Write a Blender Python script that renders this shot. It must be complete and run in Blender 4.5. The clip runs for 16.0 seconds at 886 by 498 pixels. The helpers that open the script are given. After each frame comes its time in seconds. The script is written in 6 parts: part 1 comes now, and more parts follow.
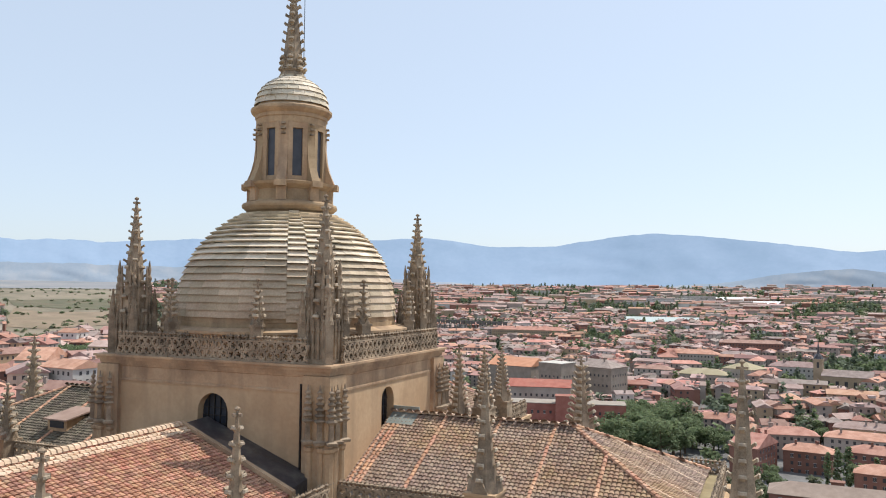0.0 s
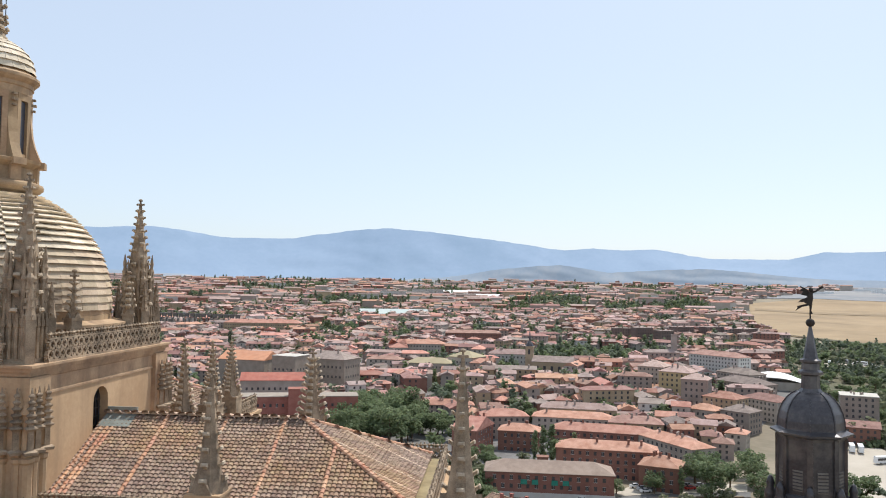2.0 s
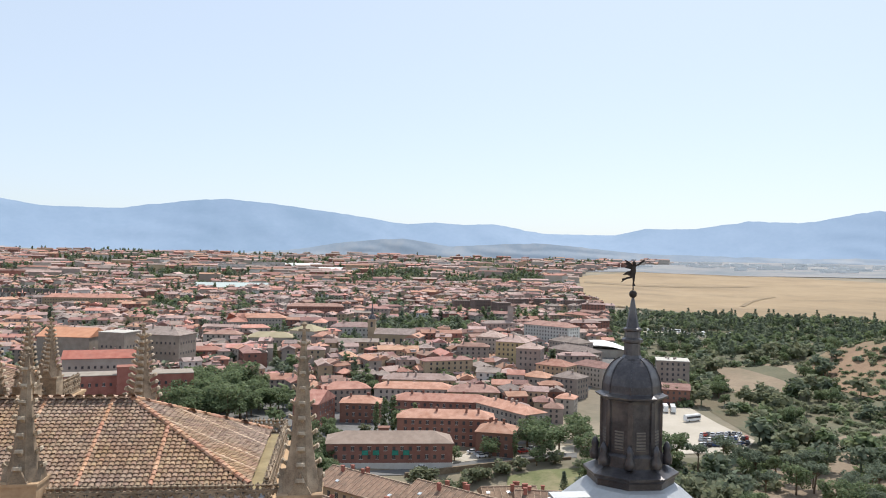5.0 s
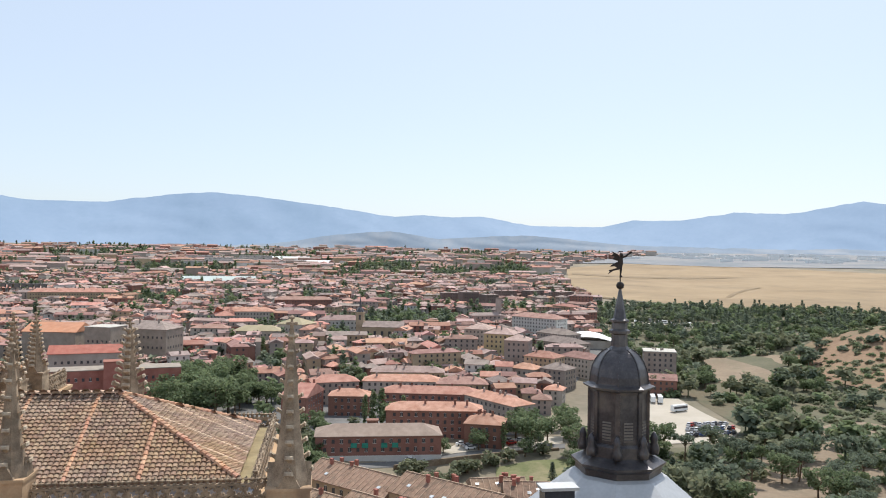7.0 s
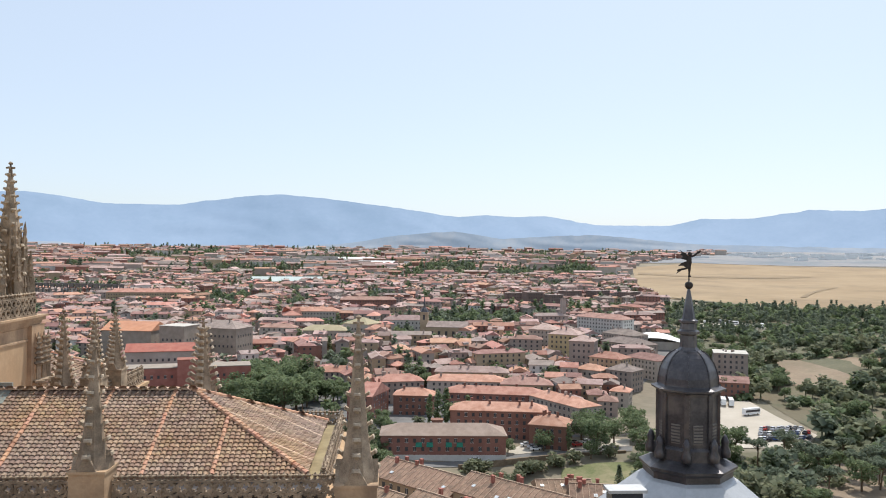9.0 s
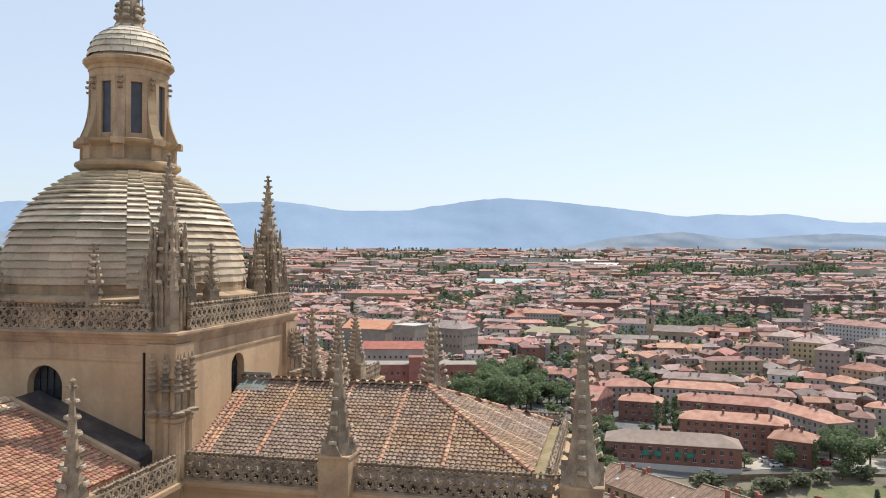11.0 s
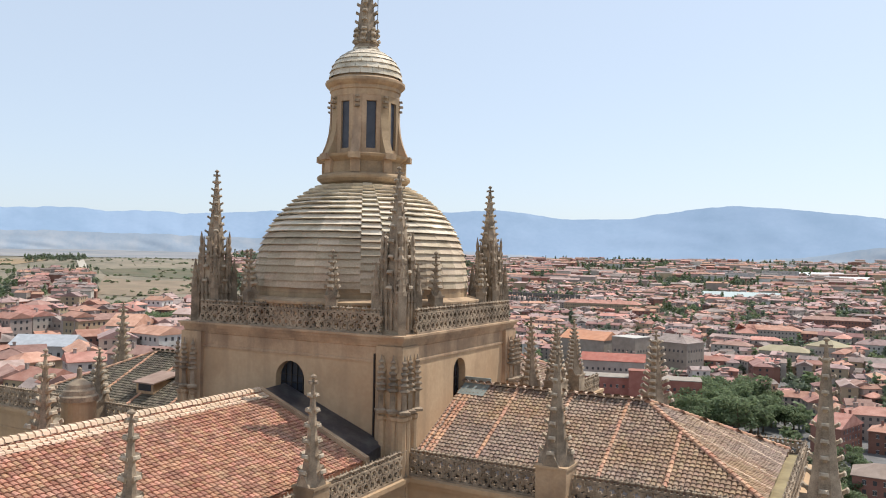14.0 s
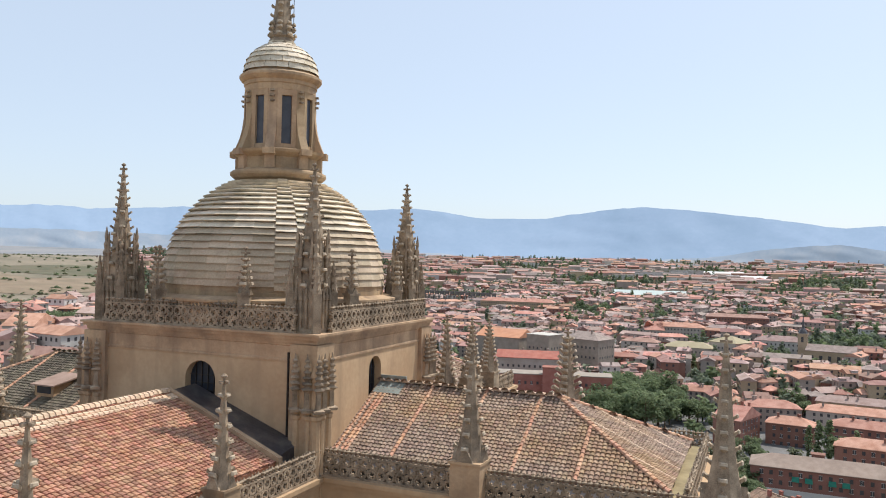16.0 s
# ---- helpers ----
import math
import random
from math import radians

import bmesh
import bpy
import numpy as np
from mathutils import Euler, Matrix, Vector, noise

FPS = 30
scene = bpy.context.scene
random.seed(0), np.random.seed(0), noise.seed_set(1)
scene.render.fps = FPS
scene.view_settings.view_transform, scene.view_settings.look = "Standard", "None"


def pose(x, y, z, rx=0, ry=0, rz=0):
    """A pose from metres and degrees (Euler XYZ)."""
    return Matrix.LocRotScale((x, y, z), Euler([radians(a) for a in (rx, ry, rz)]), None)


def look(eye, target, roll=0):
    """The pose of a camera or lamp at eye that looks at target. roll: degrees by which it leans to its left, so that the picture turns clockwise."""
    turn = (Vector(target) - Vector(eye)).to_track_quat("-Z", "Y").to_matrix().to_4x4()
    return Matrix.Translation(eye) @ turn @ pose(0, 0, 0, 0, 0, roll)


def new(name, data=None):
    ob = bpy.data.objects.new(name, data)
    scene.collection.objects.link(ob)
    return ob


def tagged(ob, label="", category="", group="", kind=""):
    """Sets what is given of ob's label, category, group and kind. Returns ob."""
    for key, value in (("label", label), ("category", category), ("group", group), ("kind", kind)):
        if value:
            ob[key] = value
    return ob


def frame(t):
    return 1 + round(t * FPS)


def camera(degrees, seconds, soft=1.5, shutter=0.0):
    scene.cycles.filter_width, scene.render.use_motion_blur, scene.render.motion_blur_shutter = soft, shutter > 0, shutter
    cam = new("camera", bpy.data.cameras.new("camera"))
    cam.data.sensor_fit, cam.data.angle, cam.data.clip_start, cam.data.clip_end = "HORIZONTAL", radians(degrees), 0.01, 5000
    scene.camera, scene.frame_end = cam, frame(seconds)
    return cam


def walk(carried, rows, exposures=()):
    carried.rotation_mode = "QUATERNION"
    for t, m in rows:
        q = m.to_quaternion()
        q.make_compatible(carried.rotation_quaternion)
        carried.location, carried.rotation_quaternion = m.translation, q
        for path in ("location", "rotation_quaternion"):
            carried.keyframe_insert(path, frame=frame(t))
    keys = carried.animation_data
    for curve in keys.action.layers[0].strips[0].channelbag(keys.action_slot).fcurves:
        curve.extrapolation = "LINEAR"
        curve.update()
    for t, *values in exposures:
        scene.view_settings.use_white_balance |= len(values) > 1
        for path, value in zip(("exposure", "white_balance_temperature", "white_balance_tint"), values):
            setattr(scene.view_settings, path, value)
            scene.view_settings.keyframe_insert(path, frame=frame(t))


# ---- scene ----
cam = camera(59.44, 16.0, soft=1.05)
ROWS = [
    (0.0, -0.000, -0.000, 46.000, 92.900, -0.549, 23.372),
    (0.5, 0.031, 0.024, 45.999, 93.055, -0.779, 21.513),
    (1.0, 0.052, 0.027, 46.000, 93.151, -0.780, 17.624),
    (1.5, 0.074, 0.103, 46.005, 92.904, -1.040, 11.059),
    (2.0, 0.073, 0.285, 45.983, 92.595, -0.929, 4.077),
    (2.5, 0.084, 0.341, 45.984, 92.318, -0.992, -0.672),
    (3.0, 0.085, 0.351, 45.981, 91.996, -1.358, -4.099),
    (3.5, 0.079, 0.385, 45.975, 91.664, -1.360, -5.840),
    (4.0, 0.087, 0.398, 45.973, 91.384, -1.469, -6.746),
    (6.5, 0.099, 0.428, 45.975, 90.305, -0.774, -8.147),
    (7.0, 0.104, 0.422, 45.975, 90.284, -0.840, -8.356),
    (7.5, 0.104, 0.425, 45.978, 90.268, -1.087, -8.123),
    (8.0, 0.090, 0.401, 45.984, 90.273, -1.177, -7.816),
    (10.5, 0.025, 0.135, 45.948, 90.289, 0.120, 8.451),
    (11.0, 0.019, 0.072, 45.951, 90.293, -0.165, 12.634),
    (11.5, -0.021, 0.088, 45.942, 90.523, -0.021, 16.851),
    (12.0, -0.019, 0.022, 45.965, 90.633, -0.100, 21.900),
    (12.5, -0.027, 0.003, 45.981, 90.404, -0.249, 27.582),
    (13.0, -0.015, 0.030, 46.008, 90.196, -0.622, 29.364),
    (13.5, -0.016, 0.015, 45.994, 90.490, -0.892, 29.102),
    (14.0, -0.017, 0.016, 46.000, 90.778, -1.000, 28.686),
    (14.5, -0.006, 0.008, 46.010, 91.042, -0.957, 28.632),
    (15.0, 0.018, 0.019, 46.002, 90.808, -0.880, 27.750),
    (15.5, 0.043, 0.047, 45.991, 90.656, -1.137, 23.939),
    (16.0, 0.051, 0.046, 45.985, 90.769, -1.268, 22.607),
]
walk(cam, [(t, pose(x, y, z, rx, ry, rz)) for t, x, y, z, rx, ry, rz in ROWS])

# ---- light ----
SUN_AZ, SUN_EL = 30.0, 58.0          # degrees from +y towards +x, and above the horizon
world = bpy.data.worlds.new("world")
scene.world = world
world.use_nodes = True
wn = world.node_tree.nodes
sky = wn.new("ShaderNodeTexSky")
sky.sky_type, sky.sun_disc = "NISHITA", False
sky.sun_elevation, sky.sun_rotation = radians(SUN_EL), radians(SUN_AZ)
sky.altitude, sky.air_density, sky.dust_density, sky.ozone_density = 1000, 1.0, 3.0, 1.0
wn["Background"].inputs["Strength"].default_value = 0.13
veil = wn.new("ShaderNodeMix")                      # pale summer haze over the whole sky
veil.data_type = "RGBA"
veil.inputs["Factor"].default_value = 0.55
veil.inputs["B"].default_value = (5.7, 6.5, 7.45, 1)
world.node_tree.links.new(sky.outputs[0], veil.inputs["A"])
world.node_tree.links.new(veil.outputs["Result"], wn["Background"].inputs["Color"])
scene.view_settings.exposure = 0.18
sun = new("sun", bpy.data.lights.new("sun", "SUN"))
sun.data.energy, sun.data.angle, sun.data.color = 3.75, radians(0.6), (1.0, 0.955, 0.88)
_a, _e = radians(SUN_AZ), radians(SUN_EL)
SUN_DIR = Vector((math.sin(_a) * math.cos(_e), math.cos(_a) * math.cos(_e), math.sin(_e)))
sun.matrix_world = look(SUN_DIR * 300, (0, 0, 0))


# ---- materials ----
def material(name, a, b, scale=1.0, rough=0.85, metal=0.0, bump=0.3, fine=12.0, vary=0.0, island=0.0, stain=None, stain_scale=0.15, stain_amount=0.5, glow=None, streak=None, leafy=0.0):
    """Two tones mixed by a coarse and a fine noise, optional stains of a third tone, a bump, and a value that varies by object or by island."""
    m = bpy.data.materials.new(name)
    m.use_nodes = True
    nt = m.node_tree
    n, l = nt.nodes, nt.links
    bs = n["Principled BSDF"]
    tc = n.new("ShaderNodeNewGeometry")
    n1 = n.new("ShaderNodeTexNoise")
    n1.inputs["Scale"].default_value, n1.inputs["Detail"].default_value = scale, 6
    n2 = n.new("ShaderNodeTexNoise")
    n2.inputs["Scale"].default_value, n2.inputs["Detail"].default_value = scale * fine, 4
    for q in (n1, n2):
        l.new(tc.outputs["Position"], q.inputs["Vector"])
    add = n.new("ShaderNodeMath")
    add.operation = "MULTIPLY_ADD"
    l.new(n2.outputs["Fac"], add.inputs[0])
    add.inputs[1].default_value = 0.5
    l.new(n1.outputs["Fac"], add.inputs[2])
    ramp = n.new("ShaderNodeMapRange")
    ramp.inputs["From Min"].default_value, ramp.inputs["From Max"].default_value = 0.52, 0.98
    l.new(add.outputs[0], ramp.inputs["Value"])
    mix = n.new("ShaderNodeMix")
    mix.data_type = "RGBA"
    mix.inputs["A"].default_value, mix.inputs["B"].default_value = (*a, 1), (*b, 1)
    l.new(ramp.outputs[0], mix.inputs["Factor"])
    col = mix.outputs["Result"]
    if stain:
        n3 = n.new("ShaderNodeTexNoise")
        n3.inputs["Scale"].default_value, n3.inputs["Detail"].default_value = stain_scale, 8
        n3.inputs["Roughness"].default_value = 0.65
        l.new(tc.outputs["Position"], n3.inputs["Vector"])
        r3 = n.new("ShaderNodeMapRange")
        r3.inputs["From Min"].default_value, r3.inputs["From Max"].default_value = 0.48, 0.68
        r3.inputs["To Max"].default_value = stain_amount
        l.new(n3.outputs["Fac"], r3.inputs["Value"])
        m3 = n.new("ShaderNodeMix")
        m3.data_type = "RGBA"
        l.new(r3.outputs[0], m3.inputs["Factor"])
        l.new(col, m3.inputs["A"])
        m3.inputs["B"].default_value = (*stain, 1)
        col = m3.outputs["Result"]
    if streak:
        mp = n.new("ShaderNodeMapping")
        mp.inputs["Scale"].default_value = (1.1, 1.1, 0.10)
        l.new(tc.outputs["Position"], mp.inputs["Vector"])
        n4 = n.new("ShaderNodeTexNoise")
        n4.inputs["Scale"].default_value, n4.inputs["Detail"].default_value = 1.0, 7
        l.new(mp.outputs[0], n4.inputs["Vector"])
        r4 = n.new("ShaderNodeMapRange")
        r4.inputs["From Min"].default_value, r4.inputs["From Max"].default_value, r4.inputs["To Max"].default_value = 0.5, 0.75, 0.75
        l.new(n4.outputs["Fac"], r4.inputs["Value"])
        m4 = n.new("ShaderNodeMix")
        m4.data_type = "RGBA"
        l.new(r4.outputs[0], m4.inputs["Factor"])
        l.new(col, m4.inputs["A"])
        m4.inputs["B"].default_value = (*streak, 1)
        col = m4.outputs["Result"]
    if vary or island:
        hs = n.new("ShaderNodeHueSaturation")
        mr = n.new("ShaderNodeMapRange")
        amount = vary or island
        mr.inputs["To Min"].default_value, mr.inputs["To Max"].default_value = 1 - amount, 1 + amount
        if vary:
            l.new(n.new("ShaderNodeObjectInfo").outputs["Random"], mr.inputs["Value"])
        else:
            l.new(tc.outputs["Random Per Island"], mr.inputs["Value"])
        l.new(mr.outputs[0], hs.inputs["Value"])
        hue = n.new("ShaderNodeMapRange")
        hue.inputs["To Min"].default_value, hue.inputs["To Max"].default_value = 0.5 - amount * 0.045, 0.5 + amount * 0.045
        frac = n.new("ShaderNodeMath")
        frac.operation = "PINGPONG"
        l.new(mr.outputs[0], frac.inputs[0])
        frac.inputs[1].default_value = 0.13
        sc = n.new("ShaderNodeMath")
        sc.operation = "MULTIPLY"
        l.new(frac.outputs[0], sc.inputs[0])
        sc.inputs[1].default_value = 7.5
        l.new(sc.outputs[0], hue.inputs["Value"])
        l.new(hue.outputs[0], hs.inputs["Hue"])
        l.new(col, hs.inputs["Color"])
        col = hs.outputs["Color"]
    l.new(col, bs.inputs["Base Color"])
    bs.inputs["Roughness"].default_value, bs.inputs["Metallic"].default_value = rough, metal
    bs.inputs["Specular IOR Level"].default_value = 0.25
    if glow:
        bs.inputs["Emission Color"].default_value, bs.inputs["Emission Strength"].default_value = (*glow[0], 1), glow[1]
    if leafy:
        tr = n.new("ShaderNodeBsdfTranslucent")
        l.new(col, tr.inputs["Color"])
        ms = n.new("ShaderNodeMixShader")
        ms.inputs[0].default_value = leafy
        l.new(bs.outputs[0], ms.inputs[1])
        l.new(tr.outputs[0], ms.inputs[2])
        l.new(ms.outputs[0], n["Material Output"].inputs["Surface"])
    if bump:
        bp = n.new("ShaderNodeBump")
        bp.inputs["Strength"].default_value = bump
        bp.inputs["Distance"].default_value = 0.3 / scale / fine
        l.new(add.outputs[0], bp.inputs["Height"])
        l.new(bp.outputs[0], bs.inputs["Normal"])
    return m


M = {}
M["stone"] = material("weathered golden limestone", (0.40, 0.265, 0.158), (0.53, 0.38, 0.24), 0.6, stain=(0.20, 0.14, 0.095), stain_scale=0.4, stain_amount=0.65, vary=0.12, bump=0.5, streak=(0.18, 0.125, 0.088))
M["wall"] = material("smooth golden ashlar", (0.46, 0.305, 0.18), (0.565, 0.395, 0.245), 0.35, stain=(0.35, 0.235, 0.14), stain_scale=0.18, stain_amount=0.7, streak=(0.36, 0.25, 0.155))
M["carved"] = material("grey lichened carved stone", (0.20, 0.148, 0.103), (0.48, 0.37, 0.262), 1.6, stain=(0.105, 0.082, 0.06), stain_scale=0.7, stain_amount=0.7, bump=0.7)
# crockets paler than the spires, imitating their sunlit tops
M["crocket"] = material("lichened crocket stone paled for sun", (0.34, 0.27, 0.195), (0.54, 0.44, 0.33), 2.5, stain=(0.16, 0.125, 0.09), stain_scale=1.4, stain_amount=0.6, bump=0.5)
M["gutter"] = material("olive lichened gutter stone", (0.26, 0.205, 0.115), (0.38, 0.31, 0.18), 0.8, stain=(0.17, 0.14, 0.085), stain_scale=0.6, stain_amount=0.7)
# upper slabs paled as if sunlit, lower ones darkened by painted shade and stain
M["slab"] = material("warm lichened dome slab vary", (0.58, 0.485, 0.36), (0.82, 0.72, 0.575), 1.1, stain=(0.24, 0.18, 0.12), stain_scale=0.45, stain_amount=0.45, vary=0.12, bump=0.6)
M["slab_far"] = material("warm lichened dome slab isla", (0.58, 0.485, 0.36), (0.82, 0.72, 0.575), 1.1, stain=(0.24, 0.18, 0.12), stain_scale=0.45, stain_amount=0.6, island=0.18, bump=0.6)
M["slab_low"] = material("brown dome slab, stain and painted shade vary", (0.41, 0.315, 0.22), (0.64, 0.52, 0.38), 0.8, stain=(0.21, 0.145, 0.095), stain_scale=0.4, stain_amount=0.7, vary=0.14, bump=0.6)
M["tile_red"] = material("fired red roof tile vary", (0.355, 0.162, 0.098), (0.49, 0.278, 0.185), 1.5, vary=0.3, bump=0.2, stain=(0.37, 0.26, 0.19), stain_scale=0.5)
M["tile_red_far"] = material("fired red roof tile isla", (0.355, 0.162, 0.098), (0.49, 0.278, 0.185), 1.5, island=0.3, bump=0.2, stain=(0.37, 0.26, 0.19), stain_scale=0.5)
M["tile_grey"] = material("lichened grey-brown roof tile vary", (0.245, 0.172, 0.13), (0.365, 0.268, 0.208), 1.0, vary=0.25, bump=0.2, stain=(0.42, 0.24, 0.10), stain_scale=0.2, stain_amount=0.45)
M["tile_grey_far"] = material("lichened grey-brown roof tile isla", (0.245, 0.172, 0.13), (0.365, 0.268, 0.208), 1.0, island=0.25, bump=0.2, stain=(0.42, 0.24, 0.10), stain_scale=0.2, stain_amount=0.45)
# tile tone of the north transept, darker than the south slopes
M["tile_dark"] = material("dark grey-brown roof tile", (0.085, 0.072, 0.056), (0.185, 0.155, 0.115), 1.0, island=0.3, bump=0.2, stain=(0.24, 0.21, 0.15), stain_scale=0.7)
M["ridge"] = material("orange ridge tile", (0.46, 0.23, 0.135), (0.58, 0.36, 0.25), 2.0, island=0.2)
M["ridge_pale"] = material("pale mortared ridge tile", (0.60, 0.42, 0.29), (0.70, 0.54, 0.40), 2.0, island=0.15)
M["lead"] = material("dark lead sheet", (0.065, 0.06, 0.065), (0.12, 0.115, 0.12), 0.9, rough=0.36, metal=0.5, bump=0.15, stain=(0.20, 0.18, 0.165), stain_scale=0.9, stain_amount=0.6)
M["lead_light"] = material("pale zinc sheet", (0.40, 0.41, 0.42), (0.52, 0.53, 0.54), 0.6, rough=0.5, metal=0.3, bump=0.1)
M["iron"] = material("dark wrought iron", (0.03, 0.025, 0.022), (0.06, 0.05, 0.045), 4, rough=0.6, metal=0.4)
M["glass"] = material("dark window glass", (0.03, 0.035, 0.045), (0.05, 0.055, 0.07), 1, rough=0.2, bump=0.0)
M["lantern_glass"] = material("blue-grey leaded glass", (0.06, 0.065, 0.08), (0.09, 0.095, 0.115), 2, rough=0.3, bump=0.0)
# foliage tones lightened and blued to hold the valley haze
M["leaf_dark"] = material("dark pine foliage", (0.12, 0.15, 0.102), (0.205, 0.24, 0.165), 0.2, rough=0.8, island=0.3, bump=0, leafy=0.4)
M["leaf"] = material("broadleaf foliage", (0.125, 0.17, 0.085), (0.225, 0.27, 0.145), 0.2, rough=0.8, island=0.3, bump=0, leafy=0.45)
M["leaf_dry"] = material("dusty olive scrub foliage", (0.165, 0.185, 0.11), (0.25, 0.26, 0.165), 0.2, rough=0.85, island=0.3, bump=0, leafy=0.4)
M["bark"] = material("brown bark", (0.11, 0.075, 0.05), (0.20, 0.14, 0.09), 3)
M["ground"] = material("dry earth and grass", (0.185, 0.155, 0.112), (0.28, 0.235, 0.17), 0.012, fine=18, stain=(0.115, 0.112, 0.072), stain_scale=0.011, stain_amount=0.9, bump=0.1)
M["field"] = material("golden stubble field", (0.275, 0.195, 0.11), (0.36, 0.265, 0.16), 0.006, fine=10, stain=(0.20, 0.145, 0.085), stain_scale=0.005, stain_amount=0.85, bump=0.05)
M["clearing"] = material("dull tan earth", (0.20, 0.148, 0.10), (0.30, 0.23, 0.16), 0.05, fine=12, stain=(0.12, 0.105, 0.062), stain_scale=0.025, stain_amount=0.7, bump=0.1)
M["dust"] = material("pale gravel lot", (0.40, 0.355, 0.29), (0.48, 0.43, 0.36), 0.08, bump=0.1)
M["asphalt"] = material("worn asphalt", (0.12, 0.118, 0.115), (0.19, 0.185, 0.18), 0.2, bump=0.1)
M["concrete"] = material("pale concrete", (0.46, 0.43, 0.38), (0.56, 0.53, 0.48), 0.3, bump=0.1)
# distance haze painted as lilac tones and a faint glow
M["plain"] = material("grey-lilac plain with painted haze", (0.19, 0.195, 0.21), (0.28, 0.265, 0.25), 0.004, fine=9, glow=((0.42, 0.48, 0.58), 0.06), stain=(0.13, 0.16, 0.18), stain_scale=0.006, stain_amount=0.9, bump=0)
# aerial haze is painted in: blue base tones plus emission
M["mountain"] = material("far range with painted haze", (0.16, 0.21, 0.28), (0.20, 0.25, 0.32), 0.003, glow=((0.34, 0.50, 0.73), 0.40), stain=(0.09, 0.14, 0.195), stain_scale=0.0022, stain_amount=0.45, bump=0)
M["foothill"] = material("foothill with painted haze", (0.17, 0.20, 0.24), (0.24, 0.26, 0.28), 0.006, glow=((0.36, 0.47, 0.62), 0.34), stain=(0.36, 0.32, 0.29), stain_scale=0.006, bump=0)
M["scrub"] = material("olive scrub ground", (0.082, 0.086, 0.05), (0.15, 0.138, 0.085), 0.03, fine=16, stain=(0.165, 0.12, 0.078), stain_scale=0.02, stain_amount=0.7, bump=0.1)
M["pine_earth"] = material("dry brown pine floor", (0.195, 0.146, 0.10), (0.295, 0.23, 0.165), 0.06, fine=12, stain=(0.12, 0.10, 0.065), stain_scale=0.06, stain_amount=0.6, bump=0.1)
M["red_earth"] = material("red-brown eroded earth", (0.205, 0.128, 0.08), (0.315, 0.21, 0.132), 0.05, fine=14, stain=(0.15, 0.14, 0.075), stain_scale=0.04, stain_amount=0.8, bump=0.2)


# ---- mesh helpers ----
def mesh_from(name, verts, faces, mat, smooth=False):
    me = bpy.data.meshes.new(name)
    me.from_pydata(verts, [], faces)
    me.materials.append(mat)
    if smooth:
        for p in me.polygons:
            p.use_smooth = True
    me.update()
    return me


def thing(name, label, category, at=(0, 0, 0), rz=0.0, group="", kind=""):
    ob = new(name)
    ob.matrix_basis = pose(*at, 0, 0, rz)
    ob.empty_display_size = 0.2
    return tagged(ob, label, category, group, kind)


def hang(name, me, parent, label="", m=None):
    """A mesh as a child of parent, at the pose m in the parent's own space."""
    ob = new(name, me)
    ob.parent = parent
    if m is not None:
        ob.matrix_basis = m
    return tagged(ob, label) if label else ob


class Shape:
    """Vertices and faces that grow piece by piece."""

    def __init__(self):
        self.v, self.f = [], []

    def add(self, verts, faces, m=None):
        k = len(self.v)
        self.v += [tuple(m @ Vector(p)) for p in verts] if m is not None else [tuple(p) for p in verts]
        self.f += [tuple(k + i for i in q) for q in faces]
        return self

    def box(self, x0, y0, z0, x1, y1, z1, m=None, taper=0.0):
        cx, cy = (x0 + x1) / 2, (y0 + y1) / 2
        k = 1 - taper
        top = [(cx + (x - cx) * k, cy + (y - cy) * k, z1) for x, y in ((x0, y0), (x1, y0), (x1, y1), (x0, y1))]
        return self.add([(x0, y0, z0), (x1, y0, z0), (x1, y1, z0), (x0, y1, z0)] + top,
                        [(3, 2, 1, 0), (4, 5, 6, 7), (0, 1, 5, 4), (1, 2, 6, 5), (2, 3, 7, 6), (3, 0, 4, 7)], m)

    def lathe(self, profile, n, m=None, turn=0.0, cap=True):
        """A profile of (radius, z) turned round the z axis in n flats."""
        vs, fs = [], []
        for r, z in profile:
            for i in range(n):
                a = 2 * math.pi * (i + turn) / n
                vs.append((r * math.cos(a), r * math.sin(a), z))
        for j in range(len(profile) - 1):
            for i in range(n):
                p, q = j * n + i, j * n + (i + 1) % n
                fs.append((p, q, q + n, p + n))
        if cap:
            fs.append(tuple(reversed(range(n))))
            fs.append(tuple(range(len(vs) - n, len(vs))))
        return self.add(vs, fs, m)

    def mesh(self, name, mat, smooth=False):
        return mesh_from(name, self.v, self.f, mat, smooth)


# ---- ground ----
EYE = 46.0
_GR = [0, 45, 75, 110, 200, 280, 400, 600, 1000, 1500, 2000, 2600, 3200, 4400]
_GZ = [0, 0, -8, -14, -24, -30, -32, -26, -16, -4, 11, 34, 52, 64]


def bump_at(x, y, cx, cy, sx, sy, h):
    return h * math.exp(-((x - cx) / sx) ** 2 - ((y - cy) / sy) ** 2)


_PR = [0, 300, 600, 680, 780, 900, 1100, 1500, 2000, 2600, 3200, 4400]
_PZ = [0, -1, -2, -7, -22, -20, -12, 2, 22, 40, 52, 64]           # the old town's plateau on the left


